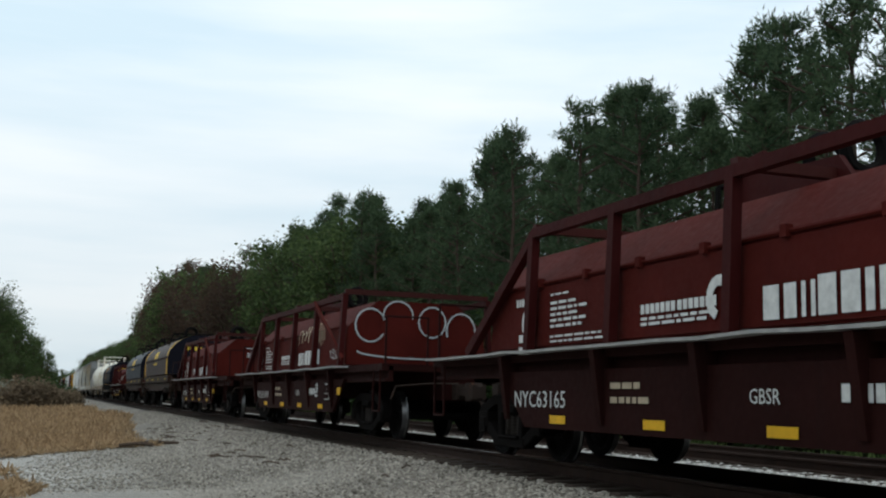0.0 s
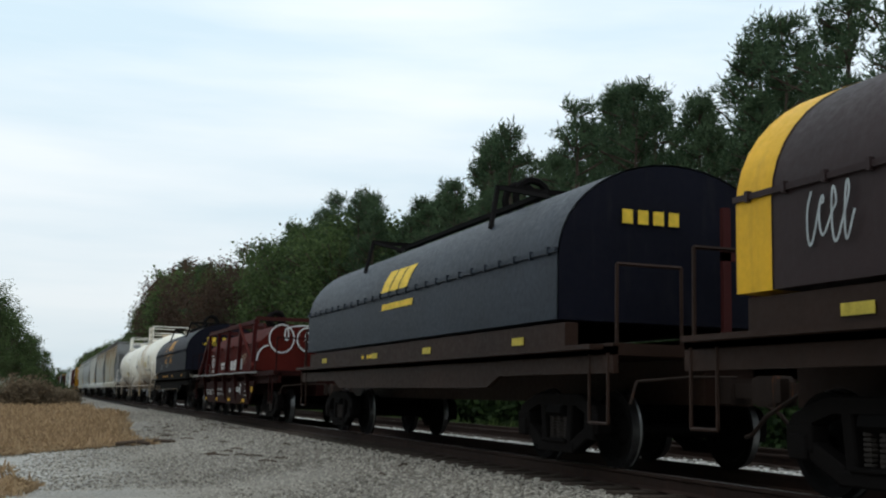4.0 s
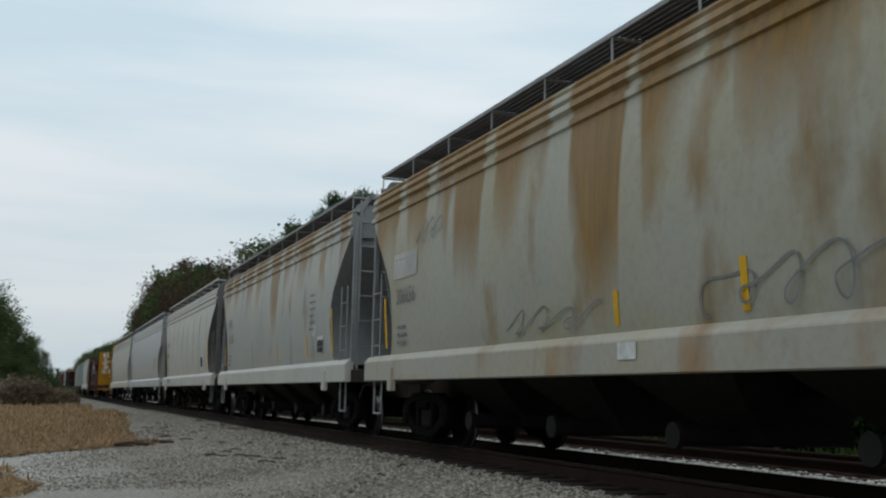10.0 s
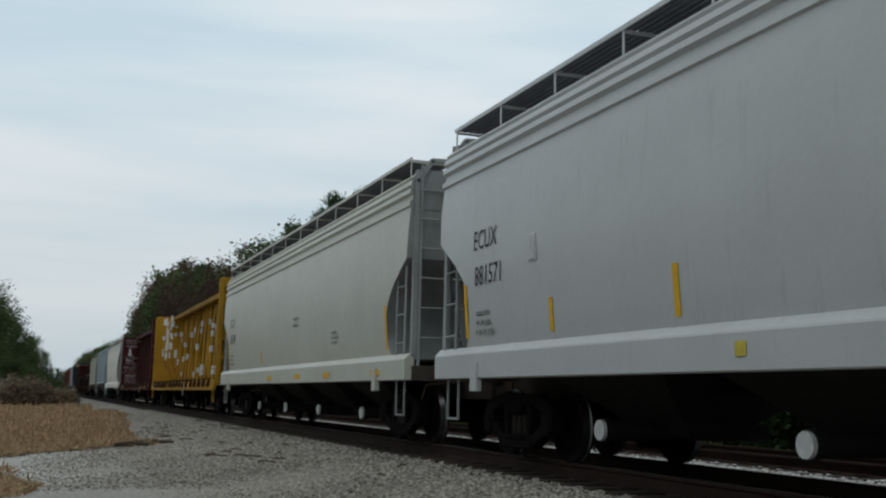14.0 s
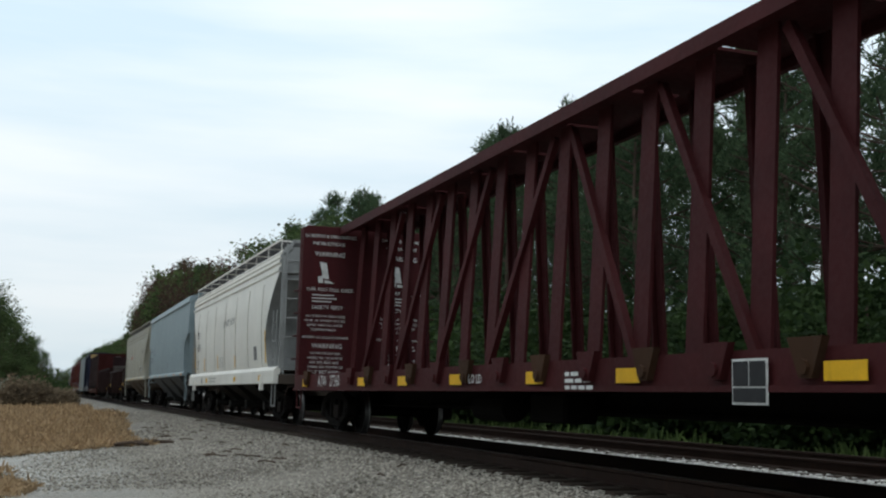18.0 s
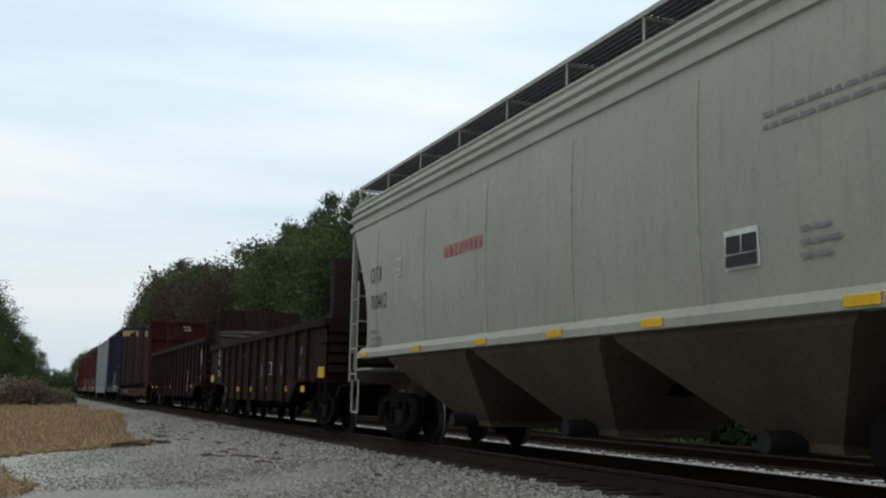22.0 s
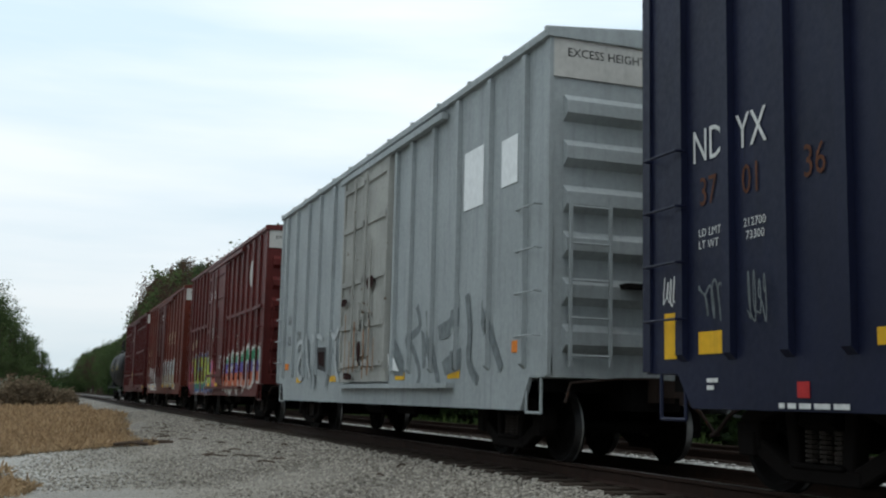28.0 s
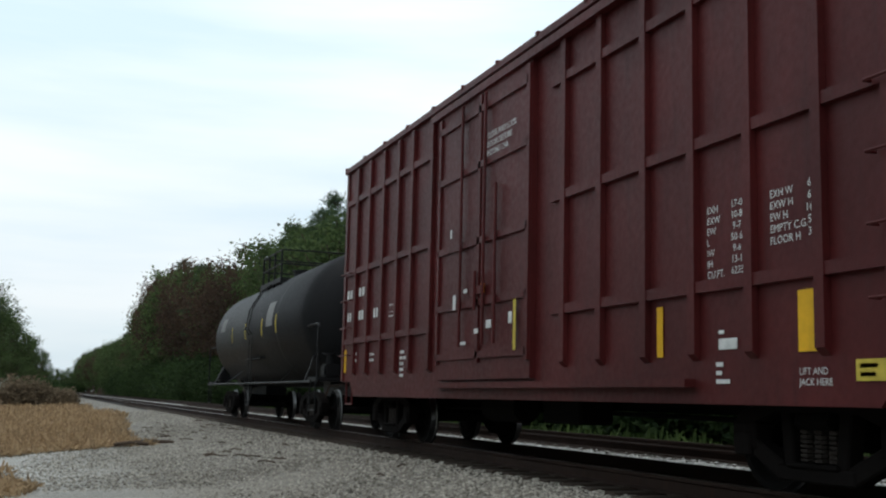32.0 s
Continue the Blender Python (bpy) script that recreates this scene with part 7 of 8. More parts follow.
for x0 in (-1.24, .46):
    yb = 10.725
    for words, dx, z, size in (("LOADING & UNLOADING", -.22, 4.22, .125), ("INSTRUCTIONS", .0, 4.05, .13), ("WARNING", .06, 3.80, .18), ("CAR MAY FALL OVER", -.14, 3.02, .14), ("SAFETY FIRST", .02, 2.62, .15), ("PLACE END OF CHAIN OVER", -.12, 2.44, .085), ("HOOK ON OPPOSITE SIDE SILL", -.18, 2.34, .085), ("CABLE OVER POST HOOK", -.08, 2.24, .085), ("TIGHTEN WINCH", .02, 2.14, .09), ("REMOVE ALL LOOSE DUNNAGE", -.2, 1.97, .09), ("WARNING", .06, 1.76, .18), ("DO NOT MOVE CAR", .04, 1.62, .09), ("UNLESS ALL TIE DOWNS", -.04, 1.52, .09), ("ARE SECURED AND", .02, 1.42, .095), ("CABLES ARE TIGHTENED", -.04, 1.32, .09), ("73'-0\" BETWEEN", -.04, 1.2, .13), ("BULKHEADS", .08, 1.07, .13)):
        end_text(c, words, x0 + dx * .8, yb, z, size * .8)
    bm = bmesh.new()
    for o in ([(.2, 3.72), (.38, 3.7), (.46, 3.3), (.3, 3.32)], [(.16, 3.34), (.3, 3.4), (.3, 3.2), (.18, 3.2)], [(.34, 3.28), (.46, 3.26), (.62, 3.2), (.34, 3.2)]):
        bm.faces.new([bm.verts.new((x0 + a * .85, yb - .002, 3.2 + (z - 3.2) * .9)) for a, z in o])
    part("pictogram", bm, M_WHITE, c, "white tipping-car pictogram")
    bm = bmesh.new()
    for z, w in ((2.92, .62), (2.85, .7), (2.78, .55)):
        box(bm, x0 + .02, x0 + .02 + w * .8, yb - .004, yb, z, z + .022)
    part("stencil_line", bm, M_WHITE, c)
c = hopper("white covered hopper with rust-stained seams", 288.5, 7.9, M_HOPWHITE, M_HOPWHITE, seams=7, end_material=M_HOPENDB)
hopper_marks(c, "BPRX", "106233", 6.2, M_BLACK, ((6.75, 1.46, 2.3), (4.45, 1.46, 1.9), (1.45, 1.46, 1.9), (-6.45, 1.5, 2.3), (-1.8, 1.46, 1.8)))
P(c, "sticker", -4.9, -5.3, 1.6, 1.95, M_GREYINK)
B(c, 1.1, 1.8, (1.1,), .022, M_FAINTINK, rows=5, lead=.07)
T(c, "DO NOT HUMP", .3, 2.72, .3, M_GREYINK)
reflectors(c, (3.4, -2.2, -6.0), 1.06, 1.20, .3)
label_box(c, 4.4, 1.03, .18, .2)
B(c, 2.7, 1.07, (1.6,), .04, M_FAINTINK, rows=2, lead=-.1)
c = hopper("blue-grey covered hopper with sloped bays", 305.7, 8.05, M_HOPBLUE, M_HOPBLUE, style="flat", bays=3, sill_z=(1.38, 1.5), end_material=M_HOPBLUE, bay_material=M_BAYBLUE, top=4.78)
hopper_marks(c, "CAEX", "581967", 6.75, M_BLACK)
reflectors(c, (6.9, 4.15, 1.6, -1.0, -4.0, -6.4), 1.40, 1.51, .48, M_DULLORANGE)
B(c, 4.9, 2.45, (.16,), .3, M_GREYINK)
B(c, -1.0, 2.0, (.35,), .05, M_GREYINK, rows=4, lead=.06)
B(c, 3.0, 1.9, (.3,), .04, M_GREYINK, rows=4, lead=.07)
B(c, .9, 1.8, (.4,), .03, M_GREYINK, rows=4, lead=.06)
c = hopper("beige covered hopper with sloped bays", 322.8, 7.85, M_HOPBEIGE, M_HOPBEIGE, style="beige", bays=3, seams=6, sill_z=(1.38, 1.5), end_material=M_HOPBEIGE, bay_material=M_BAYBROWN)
hopper_marks(c, "CITX", "700412", 6.3, M_BLACK)
label_box(c, 4.88, 2.6, .26, .28, M_HOPBEIGE)
reflectors(c, (6.6, 3.9, 1.4, -.7, -2.7, -5.4), 1.40, 1.50, .36)
label_box(c, -3.95, 1.8, .45, .32)
B(c, 2.7, 2.65, (.12,) * 8, .16, M_REDINK, gap=.06)
B(c, -4.9, 2.0, (.45,), .035, M_GREYINK, rows=3, lead=.1)
B(c, -4.5, 2.95, (1.6,), .035, M_GREYINK, rows=2, lead=.1)
c = gondola("rusty black gondola with tall end boards and broken timber", 339.9, 7.65, M_GOND, top=2.24, boards=3.45, bare=((5.0, 7.3), (-7.3, -6.5)))
reflectors(c, (7.45, -7.0), 1.08, 1.30, .5)
reflectors(c, (4.4, 2.5, .6, -1.4, -3.7, -5.5), .80, .92, .36)
rng = random.Random(19)
for i in range(16):
    y, z, w, h = rng.uniform(-6.5, 4.5), rng.uniform(.7, 1.9), rng.uniform(.03, .12), rng.uniform(.1, .4)
    # pale rust and grey scrapes on the side sheets
    painted(c, 1.462 + .0005 * i, (), [(M_RUNPALE if i % 3 else M_GREYINK, .008, [(y, z), (y - w, z + .04), (y - w * .7, z + h), (y - w * .2, z + h * .9)], 0, 9)])
rust_runs(c, 30, -6.6, 6.8, 1.0, 2.0, 51)
T(c, "CS", 6.13, 1.87, .30)
T(c, "48", 6.1, 1.58, .30)
T(c, "LD LMT\nLT WT", 6.07, 1.36, .12)
label_box(c, -2.0, 1.2, .28, .3, M_GOND)
rng = random.Random(8)
for i in range(15):
    bm = bmesh.new()
    row, lay = divmod(i, 6)
    z = 2.14 + .105 * lay
    y = 7.3 - .2 * row - rng.uniform(0, .06)
    beam(bm, (-1.33 + rng.uniform(0, .1), y, z + rng.uniform(-.03, .04)), (1.3 - rng.uniform(0, .9) * (lay == 5), y - rng.uniform(-.1, .25), z + rng.uniform(-.05, .06)), .19, .08, (0, 0, 1))
    bmesh.ops.subdivide_edges(bm, edges=[e for e in bm.edges if e.calc_length() > 1], cuts=5)
    for v in bm.verts:
        v.co += Vector((0, rng.uniform(-.012, .012), rng.uniform(-.014, .014)))
    part("broken_board", bm, M_TIMBER, c, "weathered grey broken timber board")
c = gondola("rusty black long gondola", 358.0, 9.25, M_GOND, top=2.6, posts=17)
reflectors(c, (-8.15,), 1.1, 1.34, .34)
reflectors(c, (8.6, 6.8, 4.9, 3.0, 1.1, -.8, -2.7, -5.6), .92, 1.02, .32)
label_box(c, -4.35, 1.15, .4, .4, M_GOND)
# pale scrapes on the side sheets
for i, (y, z, w, h) in enumerate(((-8.0, 1.75, .07, .5), (-8.1, 1.65, .06, .55), (-8.2, 1.7, .08, .45), (-8.3, 1.75, .05, .35), (-8.4, 1.62, .04, .3), (-8.75, 1.6, .08, .4), (-4.35, .75, .12, .3), (-4.55, .75, .06, .35))):
    painted(c, 1.462 + .001 * i, (), [(M_SILVER, .01, [(y, z), (y - w, z + .03), (y - w - .02, z + h), (y + .01, z + h - .04)], 0, 9)])
rust_runs(c, 44, -8.9, 8.6, .95, 1.5, 52)
rust_runs(c, 14, -8.9, -3, 1.6, 2.3, 53)
T(c, "MW", 8.05, 1.75, .3, M_SILVER, width=.5)
scrawl(c, 8.0, 1.3, .5, .6, M_SILVER, 13, .04)
c = bulkhead_flat("rusty bulkhead flatcar with dark stake posts", 378.8, 9.3, M_RUSTFLAT, M_STAKE)
T(c, "TOPX", 5.5, .68, .26, width=.9)
T(c, "114233", 4.75, .68, .26, width=.95)
T(c, "LD LMT  204200\nLT WT    81000", 3.2, .84, .13)
reflectors(c, (9.2, 5.5, 2.5, -.6, -3.6, -6.6), .98, 1.1, .28)
end_text(c, "TOPX\n114233", .2, -9.33, 4.05, .14)

POSTS_Y = (-6.85, -6.15, -5.4, -4.6, -3.85, -3.1, -2.35, -1.55, 2.2, 2.9, 3.6, 4.3, 5.0, 5.68, 6.42, 7.13)
SHIFT = .235
c = boxcar("dark blue boxcar with silver graffiti", 397.4 + SHIFT, 7.535, M_BOXBLUE, eave=5.0, sill=.68, posts=[y - SHIFT for y in POSTS_Y], door=(-1.25 - SHIFT, 1.6 - SHIFT), door_material=M_BLUEDOOR, band=M_BANDTAN, end_ribs=6, truck_at=5.6)
built = set(c.children)
T(c, "ND", 6.98, 2.81, .42, width=.75)
T(c, "YX", 6.33, 2.81, .42, width=.75)
T(c, "37", 6.88, 2.42, .36, M_RUSTNUM, width=.75)
T(c, "01", 6.26, 2.42, .36, M_RUSTNUM, width=.75)
T(c, "36", 5.49, 2.42, .36, M_RUSTNUM, width=.75)
T(c, "LD LMT\nLT WT", 6.89, 2.15, .1)
T(c, "212700\n 73300", 6.24, 2.15, .1)
reflectors(c, (7.45,), 1.11, 1.52, .2)
reflectors(c, (6.9, -6.25), 1.14, 1.33, .42)
reflectors(c, (4.75,), 1.14, 1.26, .36)
scrawl(c, 7.45, 1.55, .25, .3, M_WHITE, 41, .02)
scrawl(c, 6.85, 1.4, .4, .4, M_PEWTER, 42, .03)
scrawl(c, 6.2, 1.3, .3, .5, M_PEWTER, 43, .02)
P(c, "sticker", 5.6, 5.46, .78, .9, M_PLACRED, "small red warning sticker")
B(c, 5.82, .70, (.9,), .04)
B(c, 6.78, .9, (.2,), .035, rows=2, lead=.06)
reflectors(c, (-6.93,), 1.15, 1.65, .14)
reflectors(c, (2.61,), 1.27, 1.38, .36)
label_box(c, -6.22, 1.55, .34, .36, M_BOXBLUE)
B(c, -4.95, 2.55, (.08, .2), .04, rows=6, lead=.13, gap=.12)
B(c, -5.65, 2.65, (.1, .2), .04, rows=5, lead=.13, gap=.1)
B(c, -5.6, 1.24, (.22,), .1)
T(c, "LIFT AND\nJACK HERE", -6.1, 1.12, .09)
TOWERS = [[(-1.65, 1.0), (-1.65, 1.54), (-1.73, 1.91), (-1.94, 2.06), (-2.21, 1.95), (-2.29, 1.31), (-2.1, .9)],
          [(-2.25, 1.2), (-2.21, 1.83), (-2.36, 2.05), (-2.58, 2.08), (-2.69, 1.9), (-2.72, 1.2)],
          [(-2.72, 1.2), (-2.69, 1.94), (-2.86, 2.09), (-3.13, 2.04), (-3.28, 1.87), (-3.33, 1.2)],
          [(-3.33, 1.2), (-3.28, 1.8), (-3.47, 2.07), (-3.68, 2.09), (-3.87, 1.98), (-3.95, 1.74), (-3.94, 1.2)],
          [(-3.93, 1.94), (-4.14, 2.06), (-4.34, 1.98), (-4.36, 1.78), (-4.2, 1.76), (-4.15, 1.56), (-3.99, 1.42)]]
HULL = [(-1.17, 1.44), (-1.6, 1.24), (-4.1, 1.3), (-4.92, 1.34), (-4.76, 1.14), (-4.43, .86), (-4.08, .84), (-2.05, .84), (-1.65, .9)]
FEET = [[(-1.95, .95), (-1.95, 1.2), (-2.15, 1.3), (-2.4, 1.22), (-2.45, .95)], [(-2.55, .95), (-2.6, 1.2), (-2.8, 1.28), (-3.0, 1.2), (-3.05, .95)], [(-3.1, .95), (-3.2, 1.22), (-3.4, 1.3), (-3.6, 1.15), (-3.75, .95)]]
TOWERS = [rounded(o) for o in TOWERS]
FEET = [rounded(o) for o in FEET]
painted(c, 1.44, post_steps(POSTS_Y), [(M_WHITE, .09, o, 0, 9) for o in TOWERS + [HULL]] + [(M_BLACK, .055, o, 0, 9) for o in TOWERS + [HULL]] + [(M_SILVER, 0, o, 0, 9) for o in [HULL] + TOWERS] + [(M_BLACK, .025, o, 0, 9) for o in FEET] + [(M_SILVER, 0, o, 0, 9) for o in FEET] + [(M_PATCH, 0, stroke([(-1.82, .84), (-3.7, .84)], .07), 0, 9)])
reflectors(c, (-1.48, -3.74), 1.36, 1.48, .44)
P(c, "sticker", -5.0, -5.16, 1.0, 1.14, M_PLACRED, "small red warning sticker")
scrawl(c, 1.0, 2.4, .5, .4, M_WHITE, 22, .03)
for z in (3.15, 2.62):
    bm = bmesh.new()
    for i in range(7):
        box(bm, .25 + i * .09, .31 + i * .09, -7.44, -7.43, z, z + .09)
    part("stencil_line", bm, M_WHITE, c)
scrawl(c, .2, 1.4, .5, .5, M_WHITE, 21, .05)
for ob in c.children:
    if ob not in built:
        ob.location.y -= SHIFT
POSTS_Z = (-6.75, -5.65, -4.5, -3.5, -2.48, -1.7, 2.4, 3.55, 4.6, 5.75, 6.75)
c = boxcar("grey boxcar with white patches and dark smears", 414.7, 7.4, M_BOXGREY, eave=4.95, sill=.6, posts=POSTS_Z, door=(-1.45, 1.4), door_material=M_ZDOOR, band=M_BANDWHITE, end_ribs=6, truck_at=5.5)
P(c, "patch", -4.7, -5.4, 3.25, 4.05, M_PATCH, "fresh white repaint patch")
P(c, "patch", -6.0, -6.5, 3.35, 3.95, M_PATCH, "fresh white repaint patch")
end_text(c, "EXCESS HEIGHT CAR", -1.25, -7.43, 4.68, .145, M_BLACK)
T(c, "ADK", 6.45, 2.3, .3, M_BLACK, width=.75)
T(c, "408", 6.4, 1.82, .3, M_BLACK, width=.75)
T(c, "218", 5.45, 1.9, .3, M_BLACK, width=.75)
SMEARS = [stroke([(-2.80, 2.1), (-2.95, 1.9), (-2.98, 1.74), (-2.42, 1.62), (-2.75, 1.38), (-3.04, 1.08), (-2.9, .88)], .13),
          [(-3.03, 1.72), (-3.16, 1.67), (-3.32, 1.41), (-3.29, 1.17), (-3.12, 1.14)],
          stroke([(-3.28, 2.0), (-3.33, 1.76), (-3.52, 1.45), (-3.72, 1.1), (-3.9, .85)], .15),
          [(-3.77, 1.74), (-4.15, 1.80), (-4.6, 1.95), (-4.6, 1.7), (-4.14, 1.55), (-3.83, 1.54)],
          [(-3.96, 1.22), (-4.13, 1.28), (-4.7, 1.4), (-4.7, 1.1), (-4.12, 1.03)],
          [(-1.76, 1.66), (-2.26, 1.26), (-2.26, 1.05), (-1.78, 1.06)],
          stroke([(-4.9, 2.1), (-5.05, 1.6), (-4.95, 1.2), (-5.3, .95)], .14), stroke([(-5.5, 2.0), (-5.75, 1.5), (-6.1, 1.1)], .13)]
PALE = [stroke([(5.35, 1.75), (5.0, 1.9), (4.75, 1.8), (4.95, 1.55), (5.25, 1.3), (5.0, 1.05), (4.7, 1.1)], .1), stroke([(4.45, 2.0), (4.35, 1.5), (4.0, 1.1)], .1),
        stroke([(2.35, 1.95), (2.05, 1.8), (1.75, 2.0)], .12), stroke([(1.95, 1.75), (1.9, 1.2), (1.6, 1.0)], .1), stroke([(3.9, 1.8), (3.5, 1.95), (3.0, 1.85)], .09)]
SHADED = [stroke([(5.25, 1.65), (4.88, 1.75), (5.12, 1.45), (5.12, 1.2), (4.8, 1.2)], .07), stroke([(4.3, 1.9), (4.15, 1.4), (4.25, 1.05)], .08), stroke([(3.75, 1.6), (3.55, 1.1), (3.6, .85)], .09),
          stroke([(2.5, 1.7), (2.4, 1.2), (2.65, .9)], .09), stroke([(2.1, 1.6), (1.7, 1.3), (1.55, 1.05)], .1)]
painted(c, 1.44, post_steps(POSTS_Z), [(M_SMEAR, 0, o, 0, 9) for o in SMEARS + SHADED] + [(M_SHEEN, 0, o, 0, 9) for o in PALE] + [(M_PATCH, 0, [(-1.7, 1.42), (-2.1, 1.12), (-1.75, 1.14)], 0, 9)])
painted(c, 1.452, (), [(M_BLACK, .03, [(3.45, 1.66), (2.8, 1.64), (2.78, 1.22), (3.38, 1.28)], 0, 9), (M_GOND, 0, [(3.4, 1.60), (2.86, 1.58), (2.84, 1.28), (3.34, 1.34)], 0, 9), (M_COILSILL, 0, [(3.3, 1.5), (2.95, 1.48), (2.95, 1.34), (3.25, 1.38)], 0, 9)])
# rust runs and blots on the lower half of the plug door
RUNS = [stroke([(.95 - .31 * i, 2.2 - .17 * (i * 3 % 5)), (.93 - .31 * i, 1.6 - .1 * (i % 3)), (.96 - .31 * i, 1.02 + .06 * (i % 4))], .035 + .015 * (i % 3)) for i in range(7)]
BLOTS = [rounded(o) for o in ([(-.35, 2.72), (-.75, 2.78), (-.85, 2.6), (-.5, 2.5)], [(1.2, 2.5), (.75, 2.45), (1.0, 2.32), (1.25, 2.35)], [(.1, 1.62), (-.12, 1.7), (-.2, 1.45), (0, 1.25)], [(-.5, 2.1), (-.65, 2.15), (-.7, 1.98)], [(.9, 1.15), (.3, 1.1), (.35, 1.0), (.9, 1.02)])]
painted(c, 1.552, (), [(M_RUSTSTAIN, 0, o, 0, 9) for o in RUNS] + [(M_COILSILL, 0, o, 0, 9) for o in BLOTS])
reflectors(c, (5.35, 2.4, .28, -1.82, -4.2), .99, 1.1, .46)
P(c, "sticker", 6.6, 6.25, 1.28, 1.42, M_ORANGE)
P(c, "sticker", -6.4, -6.8, .98 + .3, 1.42, M_ORANGE)
P(c, "sticker", 1.66, 1.52, 1.62, 1.72, M_GRASSGREEN, "small green sticker")
POSTS_A = (-6.6, -5.75, -4.9, -4.05, -3.2, -2.35, -1.5, 2.35, 3.2, 4.05, 4.9, 5.75, 6.6)
GIRT_A = ((3.0, -7.0, -1.4), (3.0, 2.2, 7.0))
c = boxcar("oxide red boxcar with bright graffiti along its side", 431.5, 7.4, M_BOXRED, eave=5.0, sill=.66, posts=POSTS_A, door=(-1.2, 2.1), band=M_BANDWHITE, girts=GIRT_A, end_ribs=6, truck_at=5.5)
end_text(c, "EXCESS HEIGHT CAR", -1.25, -7.43, 4.72, .145, M_BLACK)
bm = bmesh.new()
bm.faces.new([bm.verts.new((-1.452, -5.3 + .30 * math.cos(a * math.tau / 20), 4.0 + .36 * math.sin(a * math.tau / 20))) for a in range(20)])
part("sticker", bm, M_BANDWHITE, c, "pale round emblem")
STEPS_A = post_steps(POSTS_A, (-1.2, 2.1))
mural(c, 6.9, 5.2, .95, 1.75, 2, [(M_PINK, .1, 0, 1), (M_CORAL, -.08, 0, .6)], 1.436, STEPS_A, 2, .5)
mural(c, 2.4, .2, .95, 1.7, 3, [(M_PINK, .1, 0, 1), (M_CORAL, -.08, 0, .7)], 1.436, STEPS_A, 4, .4)
mural(c, 5.75, 1.0, .86, 1.95, 4, [(M_WHITE, .22, 0, 1), (M_GBLUE, .16, 0, 1), (M_LIME, 0, .16, 1), (M_GRASSGREEN, 0, 0, .16)], 1.44, STEPS_A, 8, .30)
mural(c, -1.5, -6.9, .86, 1.72, 5, [(M_WHITE, .2, 0, 1), (M_GRASSGREEN, 0, .58, 1), (M_VIOLET, 0, .24, .58), (M_CORAL, 0, 0, .24)], 1.44, STEPS_A, 11, .34, .25)
B(c, 6.68, 2.28, (.2, .2), .26, M_CREAM)
B(c, 5.65, 2.36, (.2, .2), .26, M_CREAM)
T(c, "728", 6.68, 1.85, .32, M_CREAM, width=.8)
T(c, "983", 5.65, 1.9, .32, M_CREAM, width=.8)
side_text(c, "CLOSE AND LOCK DOORS\n BEFORE MOVING CAR", 1.75, 3.92, .13, M_WHITE, -1.548)
side_text(c, "UNLATCH\nTO CLOSE\nDOOR", -.66, 1.78, .135, M_WHITE, -1.552)
side_text(c, "SEAL", -.08, 1.50, .09, M_WHITE, -1.552)
side_text(c, "OPEN CLOSE", .63, 2.2, .075, M_WHITE, -1.552)
side_text(c, "ASD", .63, 2.06, .11, M_WHITE, -1.552)
side_bars(c, .62, 2.29, (.38,), .03, M_WHITE, -1.552)
side_bars(c, 1.2, 2.76, (.16, .12), .05, M_WHITE, -1.552, rows=4, lead=.09, gap=.15)
side_bars(c, .15, 2.48, (.55,), .03, M_WHITE, -1.552)
side_bars(c, .04, 1.53, (.08,), .02, M_WHITE, -1.552)
scrawl(c, .84, 1.36, .55, .2, M_WHITE, 23, .035)
scrawl(c, -.9, 1.15, .6, .35, M_WHITE, 24, .03)
scrawl(c, 2.72, 2.5, .2, .3, M_WHITE, 25, .04)
scrawl(c, 2.34, 2.2, .1, .35, M_WHITE, 26, .04)
scrawl(c, 6.4, 1.4, .6, .18, M_WHITE, 27, .03)
B(c, -3.0, 2.35, (.14, .05), .05, rows=4, lead=.11, gap=.25)
scrawl(c, -6.9, 1.45, .3, .6, M_WHITE, 3, .035)
reflectors(c, (-6.3,), 1.28, 1.46, .36)
reflectors(c, (7.05,), 1.15, 1.33, .5)
for y in (1.35, -.23):
    plate(c, "reflector", y, y - .48, .94, 1.04, M_YELLOW, -1.575, "yellow reflective sticker")
POSTS_B = (-6.5, -5.4, -4.3, -3.2, -2.15, -1.25, 2.6, 3.7, 4.75, 5.85, 6.85)
c = boxcar("red-brown boxcar with silver and white graffiti", 448.6, 7.45, M_BOXBROWN, eave=4.95, sill=.66, posts=POSTS_B, door=(-1.1, 2.0), door_material=M_BOXDOOR, band=M_BANDWHITE, end_ribs=11, truck_at=5.5)
end_text(c, "EXCESS HEIGHT CAR", -1.25, -7.48, 4.67, .145, M_BLACK)
STEPS_B = post_steps(POSTS_B, (-1.1, 2.0))
